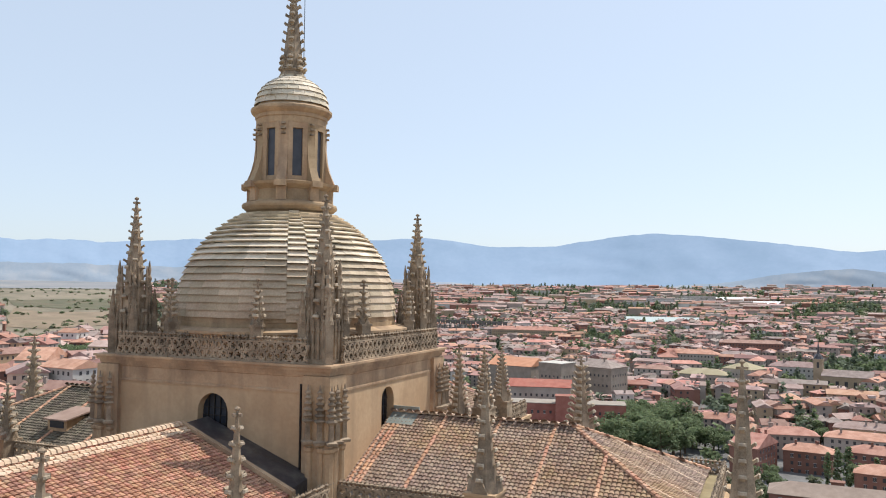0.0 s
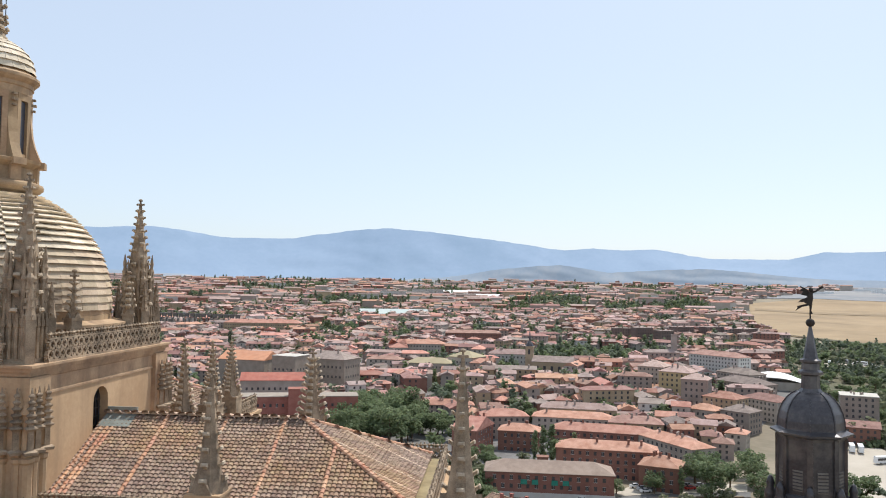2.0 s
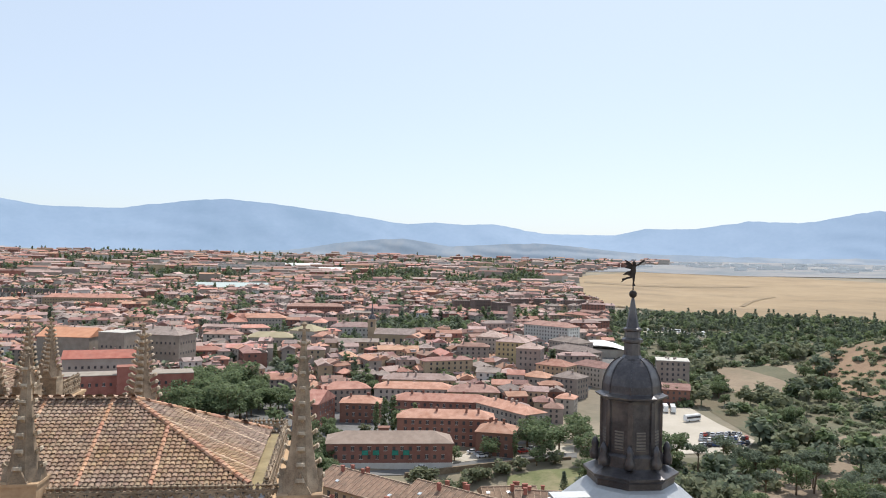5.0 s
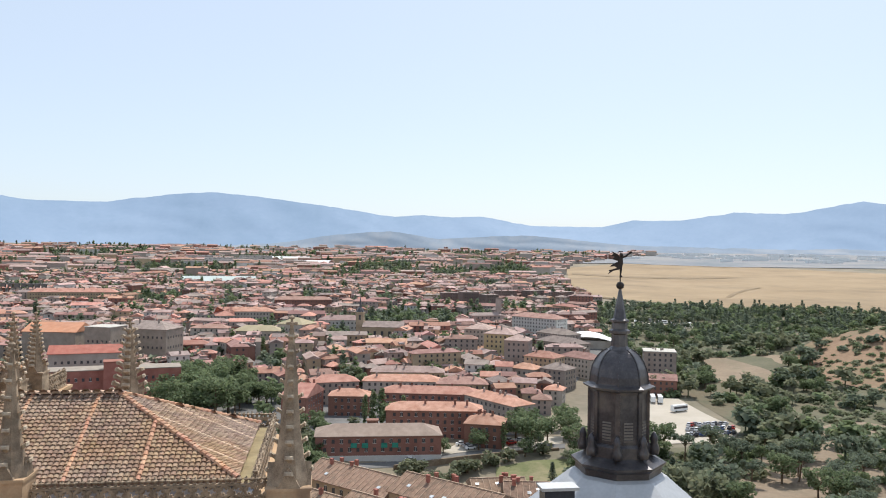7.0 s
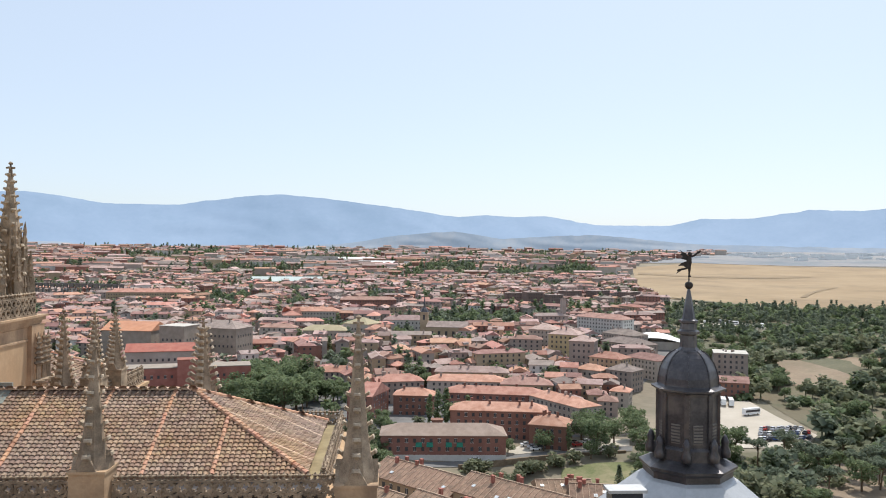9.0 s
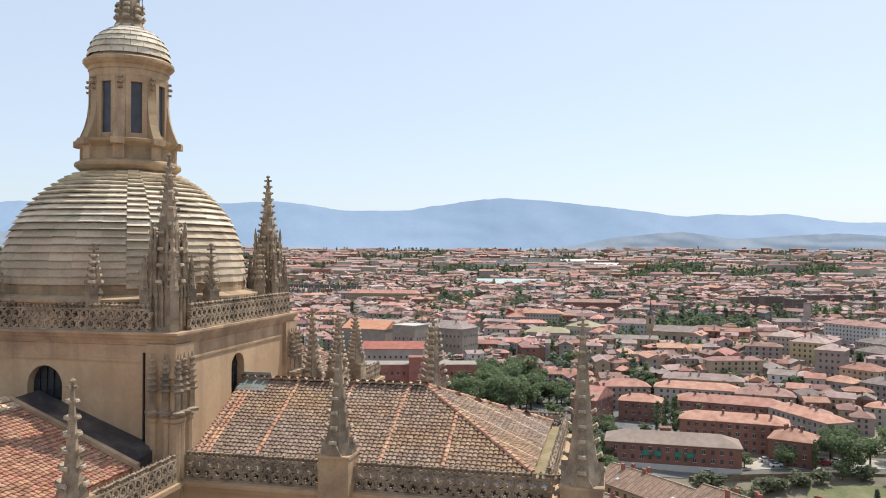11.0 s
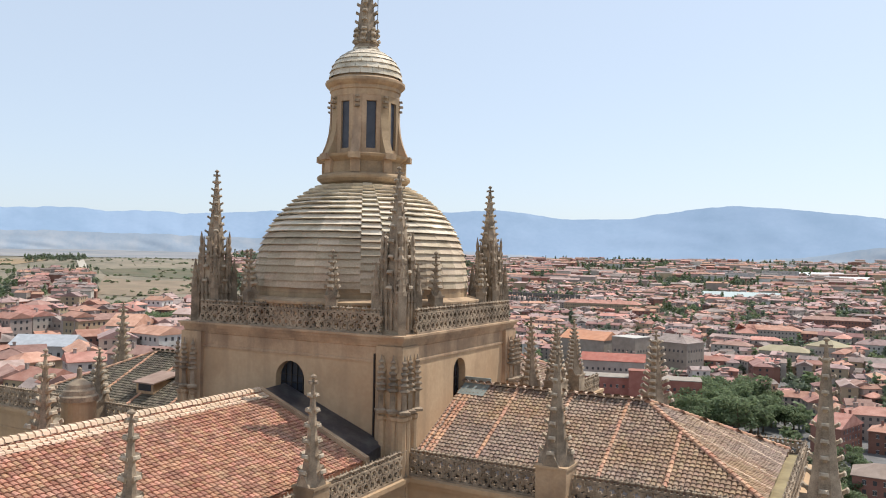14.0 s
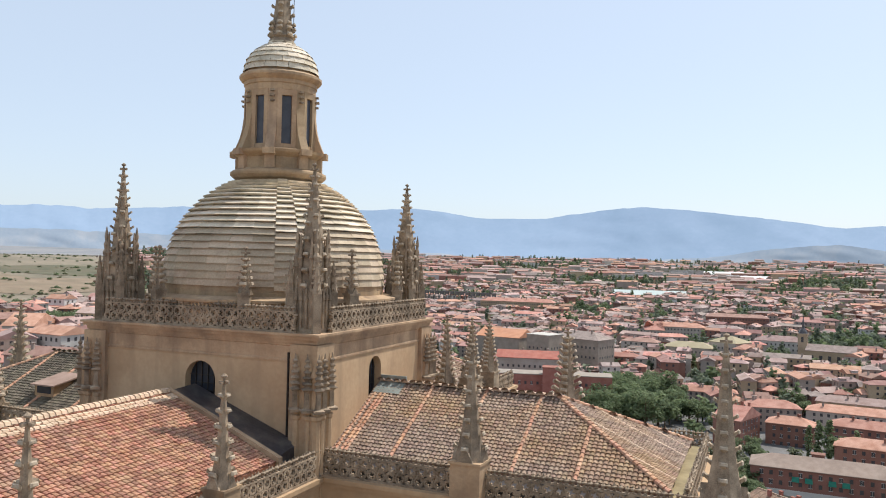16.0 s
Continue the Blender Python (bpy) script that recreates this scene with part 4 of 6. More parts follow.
s.add([(CX, Y1 - 0.1, NR + 0.22), (CX, Y1 + 0.18, NR + 0.22), (-21.2, Y1 + 0.18, NE + 0.25), (-21.2, Y1 - 0.1, NE + 0.25), (CX, Y1 - 0.1, NR - 0.2), (CX, Y1 + 0.18, NR - 0.2), (-21.2, Y1 + 0.18, NE - 0.2), (-21.2, Y1 - 0.1, NE - 0.2)],
      [(0, 3, 2, 1), (4, 5, 6, 7), (0, 4, 7, 3), (1, 2, 6, 5), (3, 7, 6, 2), (0, 1, 5, 4)])
hang("coping", s.mesh("coping", M["stone"]), vb)

L2 = "pierced stone tracery balustrade with leafy cresting along the eaves"
zb = -10.95
balustrade(L2, -20.3, 33.95, zb, 0, 7.1, PANEL_LOW)
balustrade(L2, -11.7, 33.95, zb, 0, 9.4, PANEL_LOW)
balustrade(L2, -20.35, 26.7, zb, 90, 7.2, PANEL_LOW)
balustrade(L2, -20.35, 17.6, zb, 90, 7.4, PANEL_LOW)
balustrade(L2, -20.35, 5.0, zb, 90, 10.8, PANEL_LOW)
balustrade(L2, -2.92, 34.9, zb, 90, 12.0, PANEL_LOW)
tagged(new("corner_buttress", Shape().box(-2.4, 32.7, 0, -0.4, 34.9, zr(-12.5)).box(-2.7, 32.5, zr(-12.7), -0.2, 35.1, zr(-12.4)).mesh("corner_buttress", M["wall"])), "golden stone buttress under the corner pinnacle", "buttress", kind="structure")
balustrade(L2, -55.0, 33.95, zb, 0, 18.2, PANEL_LOW)
balustrade(L2, -36.0, 5.0, zb, 90, 28, PANEL_LOW)
balustrade(L2, -55.0, 47.1, zb, 0, 19.0, PANEL_LOW)
balustrade(L2, -20.0, 47.1, zb, 0, 17.2, PANEL_LOW)
balustrade(L2, -20.35, 50.5, zb, 90, 15, PANEL_LOW)

NAVE_P = "crocketed stone pinnacle on the nave balustrade"
for y in (25.85, 16.75, 7.6):
    pinnacle(-20.2, y, -11.4, 1.05, 2.0, 6.55, 6, NAVE_P, True, 0, False, 0.22)
for y in (24.7, 15.6):
    pinnacle(-36.15, y, -11.4, 1.15, 2.2, 6.6, 6, NAVE_P, False, 0, False, 0.42)
pinnacle(-12.42, 33.8, -11.5, 1.45, 2.3, 7.65, 7, "crocketed stone pinnacle on the transept balustrade", True, 0, False, 0.22)
pinnacle(-1.4, 33.8, -12.4, 1.75, 2.6, 9.65, 10, "large crocketed pinnacle on the transept corner", True, 0, False, 0.22)
pinnacle(-11.4, 48.3, -11.5, 1.5, 2.6, 7.4, 10, "crocketed stone pinnacle on the transept balustrade", False, 0, False, 0.4)
for x, y, h in ((-20.3, 49.9, 7.6), (-20.3, 54.9, 7.1), (-20.3, 58.9, 6.8)):
    pinnacle(x, y, -11.4, 1.35, 2.6, h, 11, "crocketed stone pinnacle on the choir balustrade", False, 0, False, 0.25)
pinnacle(-54.7, 44.3, -11.5, 1.3, 2.3, 7.6, 8, "crocketed pinnacle on the north transept gable", False, 0, False, 0.4)
pinnacle(-43.9, 33.8, -11.5, 1.2, 2.0, 5.4, 6, "short crocketed pinnacle on the north transept", False, 0, False, 0.36)


def stair_turret(x, y):
    t = thing("stair_turret", "round stone stair turret with stepped domed cap", "turret", (x, y, zr(0)))
    hang("shaft", Shape().lathe([(0.86, -12), (0.86, -7.75)], 20).mesh("shaft", M["stone"]), t)
    hang("cap", Shape().lathe([(0.98, -7.75), (0.98, -7.5), (0.85, -7.42), (0.8, -7.2), (0.66, -7.1), (0.6, -6.9), (0.35, -6.72), (0.14, -6.6), (0.12, -6.1), (0.03, -6.0)], 20).mesh("cap", M["carved"]), t, "mossy stepped stone cap")


stair_turret(-36.5, 26.9)
dorm = thing("roof_dormer", "small tiled dormer on the north transept roof", "dormer", (-42.6, 37.0, zr(-9.1)))
dorm.scale = (0.75, 0.7, 0.7)
hang("wall", Shape().box(-1.1, -0.9, -0.4, 1.1, 1.6, 0.75).mesh("wall", M["stone"]), dorm)
hang("opening", Shape().box(-0.8, -0.93, -0.1, 0.8, -0.9, 0.6).mesh("opening", M["glass"]), dorm, "dark opening")
hang("roof", Shape().add([(-1.35, -1.2, 0.72), (1.35, -1.2, 0.72), (1.35, 2.4, 1.35), (-1.35, 2.4, 1.35), (-1.35, -1.2, 0.6), (1.35, -1.2, 0.6), (1.35, 2.4, 1.2), (-1.35, 2.4, 1.2)],
                         [(0, 1, 2, 3), (7, 6, 5, 4), (0, 4, 5, 1), (1, 5, 6, 2), (3, 7, 4, 0)]).mesh("roof", M["tile_grey_far"]), dorm, "red tiled lean-to roof")


# ---- lead-covered turret with a weathervane ----
def limb_box(s, a, b, w):
    """A square bar from a to b."""
    a, b = Vector(a), Vector(b)
    s.box(-w, -w, -w * 0.5, w, w, (b - a).length + w * 0.5, Matrix.Translation(a) @ (b - a).to_track_quat("Z", "Y").to_matrix().to_4x4())


def plate(s, pts, d, m):
    """A flat outline in x and z, cut from a sheet of thickness 2 d."""
    k = len(pts)
    s.add([(x, -d, z) for x, z in pts] + [(x, d, z) for x, z in pts], [tuple(range(k)), tuple(reversed(range(k, 2 * k)))] + [(i, i + k, (i + 1) % k + k, (i + 1) % k) for i in range(k)], m)


LOUVRE = material("grey-brown louvre boards", (0.15, 0.135, 0.12), (0.24, 0.22, 0.195), 3.0, rough=0.7, bump=0.1)


def lead_turret(x, y):
    t = thing("lead_turret", "dark lead-covered octagonal turret with a weathervane", "turret", (x, y, zr(0)))
    hang("roof", Shape().lathe([(9.5, -15.5), (2.05, -9.4), (1.8, -9.3)], 8, None, 0.5).mesh("roof", M["lead_light"]), t, "pale sheet metal pyramid roof")
    hang("base", Shape().lathe([(1.8, -9.5), (1.85, -9.05), (2.0, -8.92), (2.02, -8.82), (1.6, -8.65), (1.42, -8.55), (1.42, -8.1), (1.28, -8.0)], 8, None, 0.5).mesh("base", M["lead"]), t)
    hang("drum", Shape().lathe([(1.24, -8.6), (1.24, -5.8)], 8, None, 0.5).mesh("drum", M["lead"]), t)
    win = Shape().box(1.05, -0.2, -7.85, 1.17, 0.2, -7.05).mesh("window", LOUVRE)
    slat = Shape().box(1.16, -0.19, -0.025, 1.19, 0.19, 0.025).mesh("slat", M["lead"])
    rib = Shape().box(1.14, -0.1, -8.5, 1.31, 0.1, -5.8).mesh("corner_rib", M["lead"])
    scroll = Shape().lathe([(0.05, -9.25), (0.22, -9.2), (0.24, -8.95), (0.13, -8.7), (0.17, -8.55), (0.1, -8.35), (0.02, -8.25)], 10, Matrix.Translation((1.5, 0, 0.7))).mesh("volute", M["lead"], True)
    for i in range(8):
        wo = hang("window", win, t, "small grey louvred window", pose(0, 0, 0, 0, 0, 45 * i))
        for k in range(6):
            hang("slat", slat, wo, "", Matrix.Translation((0, 0, -7.78 + 0.13 * k)))
        hang("corner_rib", rib, t, "", pose(0, 0, 0, 0, 0, 22.5 + 45 * i))
        hang("volute", scroll, t, "", pose(0, 0, 0, 0, 0, 22.5 + 45 * i))
    hang("cornice", Shape().lathe([(1.26, -5.9), (1.3, -5.78), (1.5, -5.7), (1.54, -5.62), (1.2, -5.5)], 8, None, 0.5).mesh("cornice", M["lead"]), t)
    prof = [(1.28, -5.55)] + [(1.24 * math.cos(radians(a)) ** 0.8, -5.5 + 1.5 * math.sin(radians(a))) for a in (0, 12, 25, 38, 50, 60, 70)]
    hang("dome", Shape().lathe(prof, 8, None, 0.5).mesh("dome", M["lead"]), t, "ribbed eight-sided lead dome")
    for i in range(8):
        q = Shape()
        for (ra, za), (rb, zb_) in zip(prof[1:], prof[2:]):
            limb_box(q, (ra, 0, za), (rb, 0, zb_), 0.028)
        hang("dome_rib", q.mesh("dome_rib", M["lead"]), t, "", pose(0, 0, 0, 0, 0, 22.5 + 45 * i))
    hang("spire", Shape().lathe([(0.5, -4.15), (0.36, -3.95), (0.33, -3.45), (0.46, -3.38), (0.46, -3.28), (0.34, -3.2), (0.32, -2.95), (0.4, -2.9), (0.4, -2.82), (0.28, -2.75), (0.05, -1.45)], 8, None, 0.5).mesh("spire", M["lead"]), t, "slender lead spire")
    hang("ball", Shape().lathe([(0.02, -1.5)] + [(0.17 * math.cos(radians(a)), -1.33 + 0.17 * math.sin(radians(a))) for a in range(-75, 76, 15)] + [(0.02, -1.16)], 14).mesh("ball", M["iron"], True), t, "iron ball")
    v = Shape()
    v.lathe([(0.03, -1.2), (0.02, 0.1)], 6)
    m = pose(0, 0, 0, 0, 0, -20)
    plate(v, [(-0.08, -0.62), (0.06, -0.62), (0.11, -0.35), (0.09, -0.1), (-0.05, -0.08), (-0.12, -0.3)], 0.06, m)
    v.lathe([(0.03, -0.1), (0.08, -0.04), (0.08, 0.05), (0.02, 0.1)], 8, m @ Matrix.Translation((0.03, 0, 0)))
    plate(v, [(-0.02, -0.12), (-0.12, 0.02), (-0.4, 0.16), (-0.3, 0.04), (-0.42, -0.02), (-0.26, -0.08), (-0.36, -0.2), (-0.12, -0.26)], 0.025, m @ pose(0, 0.03, 0, 0, 0, 12))
    plate(v, [(-0.1, -0.3), (-0.3, -0.38), (-0.46, -0.52), (-0.25, -0.5), (-0.08, -0.6)], 0.03, m)
    plate(v, [(-0.06, -0.55), (-0.25, -0.6), (-0.5, -0.68), (-0.46, -0.74), (-0.54, -0.86), (-0.3, -0.7), (-0.05, -0.64)], 0.035, m)
    plate(v, [(-0.04, -0.58), (0.08, -0.58), (0.04, -0.85), (0.1, -0.98), (-0.04, -0.98), (-0.02, -0.85)], 0.035, m)
    plate(v, [(0.06, -0.16), (0.22, -0.1), (0.34, 0.0), (0.5, 0.1), (0.45, 0.18), (0.3, 0.08), (0.2, -0.02), (0.05, -0.06)], 0.03, m)
    v.box(-0.02, -0.22, 0.12, 0.02, 0.22, 0.16)
    hang("weathervane", v.mesh("weathervane", M["iron"]), t, "dark iron winged figure weathervane")
    d = hang("dormer", Shape().box(-4.1, -3.0, -12.2, -2.9, -2.2, -9.2).mesh("dormer", M["glass"]), t, "dark dormer under a pale roof")
    hang("dormer_roof", Shape().box(-4.25, -3.1, -9.2, -2.75, -2.3, -9.08).mesh("dormer_roof", M["lead_light"]), d)
    hang("wall", Shape().box(-6, -6, -46, 6, 6, -14.2).mesh("wall", M["wall"]), t, "golden stone walls below")


lead_turret(12.63, 32.64)

# ================= the town =================
ROOFS, WALLS = [], []
# haze is mixed into the roof tones; plaster is darkened for backlit walls
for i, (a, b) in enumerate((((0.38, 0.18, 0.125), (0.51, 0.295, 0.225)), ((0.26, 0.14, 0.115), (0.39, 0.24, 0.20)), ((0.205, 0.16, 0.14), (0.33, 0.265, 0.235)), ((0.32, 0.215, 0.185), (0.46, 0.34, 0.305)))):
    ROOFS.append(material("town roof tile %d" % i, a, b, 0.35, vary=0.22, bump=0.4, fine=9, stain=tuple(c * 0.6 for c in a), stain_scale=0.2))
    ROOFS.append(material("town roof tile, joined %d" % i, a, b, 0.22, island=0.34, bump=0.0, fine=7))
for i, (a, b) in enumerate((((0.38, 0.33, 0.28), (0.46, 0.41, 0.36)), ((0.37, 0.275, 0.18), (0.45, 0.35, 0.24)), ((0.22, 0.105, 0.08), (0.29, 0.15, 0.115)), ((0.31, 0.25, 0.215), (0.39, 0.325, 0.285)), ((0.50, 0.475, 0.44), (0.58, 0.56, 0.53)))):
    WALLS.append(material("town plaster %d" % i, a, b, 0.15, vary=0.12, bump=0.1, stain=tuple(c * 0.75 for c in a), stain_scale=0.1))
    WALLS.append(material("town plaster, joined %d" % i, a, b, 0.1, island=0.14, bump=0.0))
M["pane"] = material("shaded window", (0.045, 0.045, 0.05), (0.08, 0.075, 0.075), 0.3, rough=0.3, bump=0, island=0.3)
M["white"] = material("white painted metal", (0.74, 0.75, 0.74), (0.82, 0.82, 0.80), 0.2, bump=0)
M["zinc"] = material("pale green-white roof sheet", (0.46, 0.52, 0.50), (0.54, 0.60, 0.57), 0.05, bump=0)
M["green_awning"] = material("green awning cloth", (0.03, 0.19, 0.14), (0.05, 0.25, 0.19), 1.0, bump=0)
M["gold_roof"] = material("yellowed metal roof", (0.34, 0.285, 0.18), (0.42, 0.36, 0.24), 0.2, bump=0)
M["granite"] = material("warm grey granite", (0.26, 0.22, 0.18), (0.36, 0.31, 0.26), 0.3)
M["lawn"] = material("dry patchy lawn", (0.12, 0.135, 0.055), (0.21, 0.205, 0.10), 0.12, fine=14, stain=(0.33, 0.26, 0.17), stain_scale=0.06, stain_amount=0.7, bump=0.1)
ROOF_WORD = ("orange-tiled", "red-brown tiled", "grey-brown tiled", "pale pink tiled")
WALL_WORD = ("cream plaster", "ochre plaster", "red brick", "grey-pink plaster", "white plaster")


def roof_shape(w, d, h, kind, over=0.5, pitch=0.42):
    """A gabled or hipped roof over a w x d plan, ridge along x, with an eave of some thickness."""
    s = Shape()
    a, b = w / 2 + over, d / 2 + over
    rise = b * pitch
    k = a if kind == "gable" else a - b * 0.95
    z = h
    lo = [(-a, -b, z), (a, -b, z), (a, b, z), (-a, b, z)]
    e = [(x, y, zz + 0.22) for x, y, zz in lo]
    s.add(lo + e + [(-k, 0, z + 0.22 + rise), (k, 0, z + 0.22 + rise)],
          [(3, 2, 1, 0), (0, 1, 5, 4), (1, 2, 6, 5), (2, 3, 7, 6), (3, 0, 4, 7), (4, 5, 9, 8), (6, 7, 8, 9), (5, 6, 9), (7, 4, 8)])
    return s, rise


def windows_into(s, w, d, h, floors, gap=2.8, ww=1.0, wh=1.35, depth=0.06):
    for side, (length, off) in enumerate(((w, d / 2), (d, w / 2), (w, d / 2), (d, w / 2))):
        n = max(1, int((length - 1.2) / gap))
        m = pose(0, 0, 0, 0, 0, 90 * side)
        for f in range(floors):
            z = 1.1 + f * (h - 0.4) / floors
            for i in range(n):
                x = (i - (n - 1) / 2) * gap
                s.box(x - ww / 2, -off - depth, z, x + ww / 2, -off + 0.05, z + wh, m)


WIN_MESH = {}


def house(x, y, w, d, h, rz, wi, ri, kind="gable", level=1, floors=0, z=None, roof_mat=None, wall_mat=None, label="", chimneys=1, flat=False, name="house", stack_mat=None):
    g = ground_z(x, y) - 0.6 if z is None else z
    floors = floors or max(2, round(h / 3.0))
    wm, rm = wall_mat or WALLS[2 * wi], roof_mat or ROOFS[2 * ri]
    lab = label or "%s town house with a %s %s roof" % (WALL_WORD[wi], ROOF_WORD[ri], kind if kind == "gable" else "hipped")
    ws = Shape().box(-w / 2, -d / 2, 0, w / 2, d / 2, h)
    if kind == "gable" and not flat:
        rise = (d / 2 + 0.5) * 0.42
        ws.add([(-w / 2, -d / 2, h), (-w / 2, d / 2, h), (-w / 2, 0, h + rise), (w / 2, -d / 2, h), (w / 2, d / 2, h), (w / 2, 0, h + rise)], [(0, 2, 1), (3, 4, 5)])
    ob = thing(name, lab, "house", (x, y, g), rz, "houses of the town")
    hang("wall", ws.mesh("wall", wm), ob)
    if flat:
        rs = Shape().box(-w / 2 - 0.25, -d / 2 - 0.25, h, w / 2 + 0.25, d / 2 + 0.25, h + 0.35)
        rise = 0.3
    else:
        rs, rise = roof_shape(w, d, h, kind)
    hang("roof", rs.mesh("roof", rm), ob)
    for c in range(chimneys):
        cx, cy = random.uniform(-w * 0.35, w * 0.35), random.uniform(-d * 0.2, d * 0.2)
        q = Shape().box(cx - 0.45, cy - 0.35, h, cx + 0.45, cy + 0.35, h + rise + 1.1).box(cx - 0.55, cy - 0.45, h + rise + 1.1, cx + 0.55, cy + 0.45, h + rise + 1.3)
        hang("chimney", q.mesh("chimney", stack_mat or (WALLS[4] if wi == 2 else WALLS[6])), ob)
    if level == 2:
        for side, (length, off) in enumerate(((w, d / 2), (d, w / 2), (w, d / 2), (d, w / 2))):
            if side == 2:
                continue
            n = max(1, int((length - 1.2) / 3.0))
            key = "window"
            if key not in WIN_MESH:
                WIN_MESH[key] = Shape().box(-0.55, -0.03, 0, 0.55, 0.1, 1.45).mesh("window", M["pane"])
                WIN_MESH["frame"] = Shape().box(-0.7, -0.09, -0.14, 0.7, 0.02, 0.0).box(-0.7, -0.06, 1.45, 0.7, 0.02, 1.55).box(-0.03, -0.05, 0, 0.03, 0, 1.45).mesh("window_frame", WALLS[8])
            for f in range(floors):
                zz = 1.0 + f * (h - 0.4) / floors
                for i in range(n):
                    m = pose(0, 0, 0, 0, 0, 90 * side) @ Matrix.Translation(((i - (n - 1) / 2) * 3.0, -off, zz))
                    wo = hang("window", WIN_MESH[key], ob, "", m)
                    if (i + f) % 2 == 0 and y < 385:
                        hang("window_frame", WIN_MESH["frame"], wo)
    else:
        s = Shape()
        windows_into(s, w, d, h, floors)
        tagged(hang("windows", s.mesh("windows", M["pane"]), ob), kind="stuff")
    return ob


KEEP = []        # (x, y, radius) where no common house stands


def keep(x, y, r):
    KEEP.append((x, y, r))


def at(az, r, *a, **k):
    x, y = polar(az, r)
    keep(x, y, max(a[0], a[1]) * 0.55 + 4)
    return house(x, y, *a, **k)


# ---- the blocks that stand out ----
BRICK_RED = material("warm red brick", (0.30, 0.115, 0.085), (0.40, 0.175, 0.135), 0.3, bump=0.1, vary=0.1, stain=(0.20, 0.085, 0.065), stain_scale=0.12)
RED_ROOF = material("deep red roof tile", (0.36, 0.115, 0.085), (0.46, 0.19, 0.14), 0.3, bump=0.3, stain=(0.27, 0.12, 0.10), stain_scale=0.2)
BRIGHT_ROOF = material("bright orange roof tile", (0.52, 0.235, 0.13), (0.62, 0.32, 0.20), 0.3, bump=0.3, stain=(0.46, 0.24, 0.16), stain_scale=0.1)
at(3.8, 292, 46, 14, 9.5, -2, 2, 2, "hip", 2, 3, chimneys=0, roof_mat=material("faded brown roof sheet", (0.27, 0.20, 0.16), (0.36, 0.28, 0.23), 0.4, bump=0.2, stain=(0.2, 0.15, 0.12), stain_scale=0.15),  label="long red brick block with a low grey-brown hipped roof")
x, y = polar(3.8, 292)
hx = thing("roof_hut", "square brick stair hut on the long block's roof", "hut", (x - 2, y + 3, ground_z(x, y) + 11.2), -2)
hang("wall", Shape().box(-2, -1.6, -2.0, 2, 1.6, 1.6).box(-2.3, -1.9, 1.6, 2.3, 1.9, 1.85).mesh("wall", WALLS[4]), hx)
_lb = [o for o in scene.objects if o.name.startswith("house")][-1]
hang("plinth", Shape().box(-23.15, -7.15, 0, 23.15, 7.15, 2.6).mesh("plinth", WALLS[8]), _lb, "pale rendered plinth")
for dx in (-9, -5, 2, 6):
    hang("awning", Shape().box(dx - 1.2, -7.9, 5.6, dx + 1.2, -7.0, 7.2, None, 0.1).mesh("awning", M["green_awning"]), _lb, "green cloth awning")
at(7.6, 366, 46, 12, 12.5, -12, 2, 0, "hip", 2, 4, chimneys=3, label="long brick apartment block with an orange hipped roof and awnings")
at(12.6, 349, 34, 12, 12.5, -62, 0, 0, "hip", 2, 4, chimneys=5, label="cream apartment wing with an orange hipped roof")
at(7.9, 327, 40, 12, 12, -8, 2, 0, "hip", 2, 4, chimneys=4, label="red brick apartment block with an orange hipped roof")
at(11.7, 312, 15, 14, 10, -20, 2, 0, "hip", 2, 3, chimneys=4, label="square red brick block with an orange hipped roof")
at(5.5, 405, 40, 12, 12, -8, 0, 0, "hip", 2, 4, chimneys=4, label="cream apartment block with an orange hipped roof")
at(5.9, 430, 40, 12, 12, -8, 1, 3, "hip", 1, 4, chimneys=4)
at(9.9, 400, 26, 13, 12, -8, 1, 1, "hip", 2, 4, chimneys=3)
at(0.5, 404, 24, 13, 12, 10, 3, 0, "hip", 2, 4, chimneys=4)
at(1.7, 374, 19, 12, 10, -8, 2, 0, "hip", 2, 3, chimneys=3)
at(-1.7, 366, 12, 22, 12, -20, 2, 0, "gable", 2, 4, chimneys=3)
at(-3.6, 452, 30, 12, 8, 5, 3, 0, "hip", 2, 3, chimneys=3)
at(12.8, 515, 20, 16, 22, -30, 1, 3, "hip", 2, 7, chimneys=2, wall_mat=material("yellow ochre plaster", (0.44, 0.34, 0.19), (0.52, 0.42, 0.25), 0.1, bump=0), label="tall yellow ochre apartment block")
at(11.2, 560, 18, 18, 19, -30, 0, 3, "hip", 1, 6)
at(14.0, 487, 15, 14, 22, -25, 3, 3, "hip", 2, 6, label="tall pink plaster apartment tower")
at(15.9, 470, 20, 14, 15, -45, 1, 0, "hip", 2, 5)
at(16.9, 448, 16, 14, 12, -45, 3, 2, "hip", 2, 4)
at(14.6, 452, 16, 12, 11, -40, 0, 0, "hip", 2, 3)
at(15.5, 632, 44, 15, 20, -52, 4, 1, "hip", 1, 7, chimneys=4, label="long pale apartment block with balconies")
at(17.2, 545, 36, 16, 13, -60, 3, 2, "hip", 1, 4, chimneys=4)
at(16.9, 590, 30, 16, 13, -60, 3, 2, "hip", 1, 4, chimneys=4)
at(18.6, 490, 26, 14, 12, -60, 0, 1, "hip", 1, 4, chimneys=3)
at(24.0, 470, 18, 16, 21, -20, 3, 2, "hip", 2, 7, flat=True, roof_mat=M["concrete"], label="beige flat-roofed apartment block", chimneys=4)
at(23.9, 446, 20, 12, 9, -20, 2, 1, "gable", 2, 3, chimneys=0, label="low red brick house below a pale block")
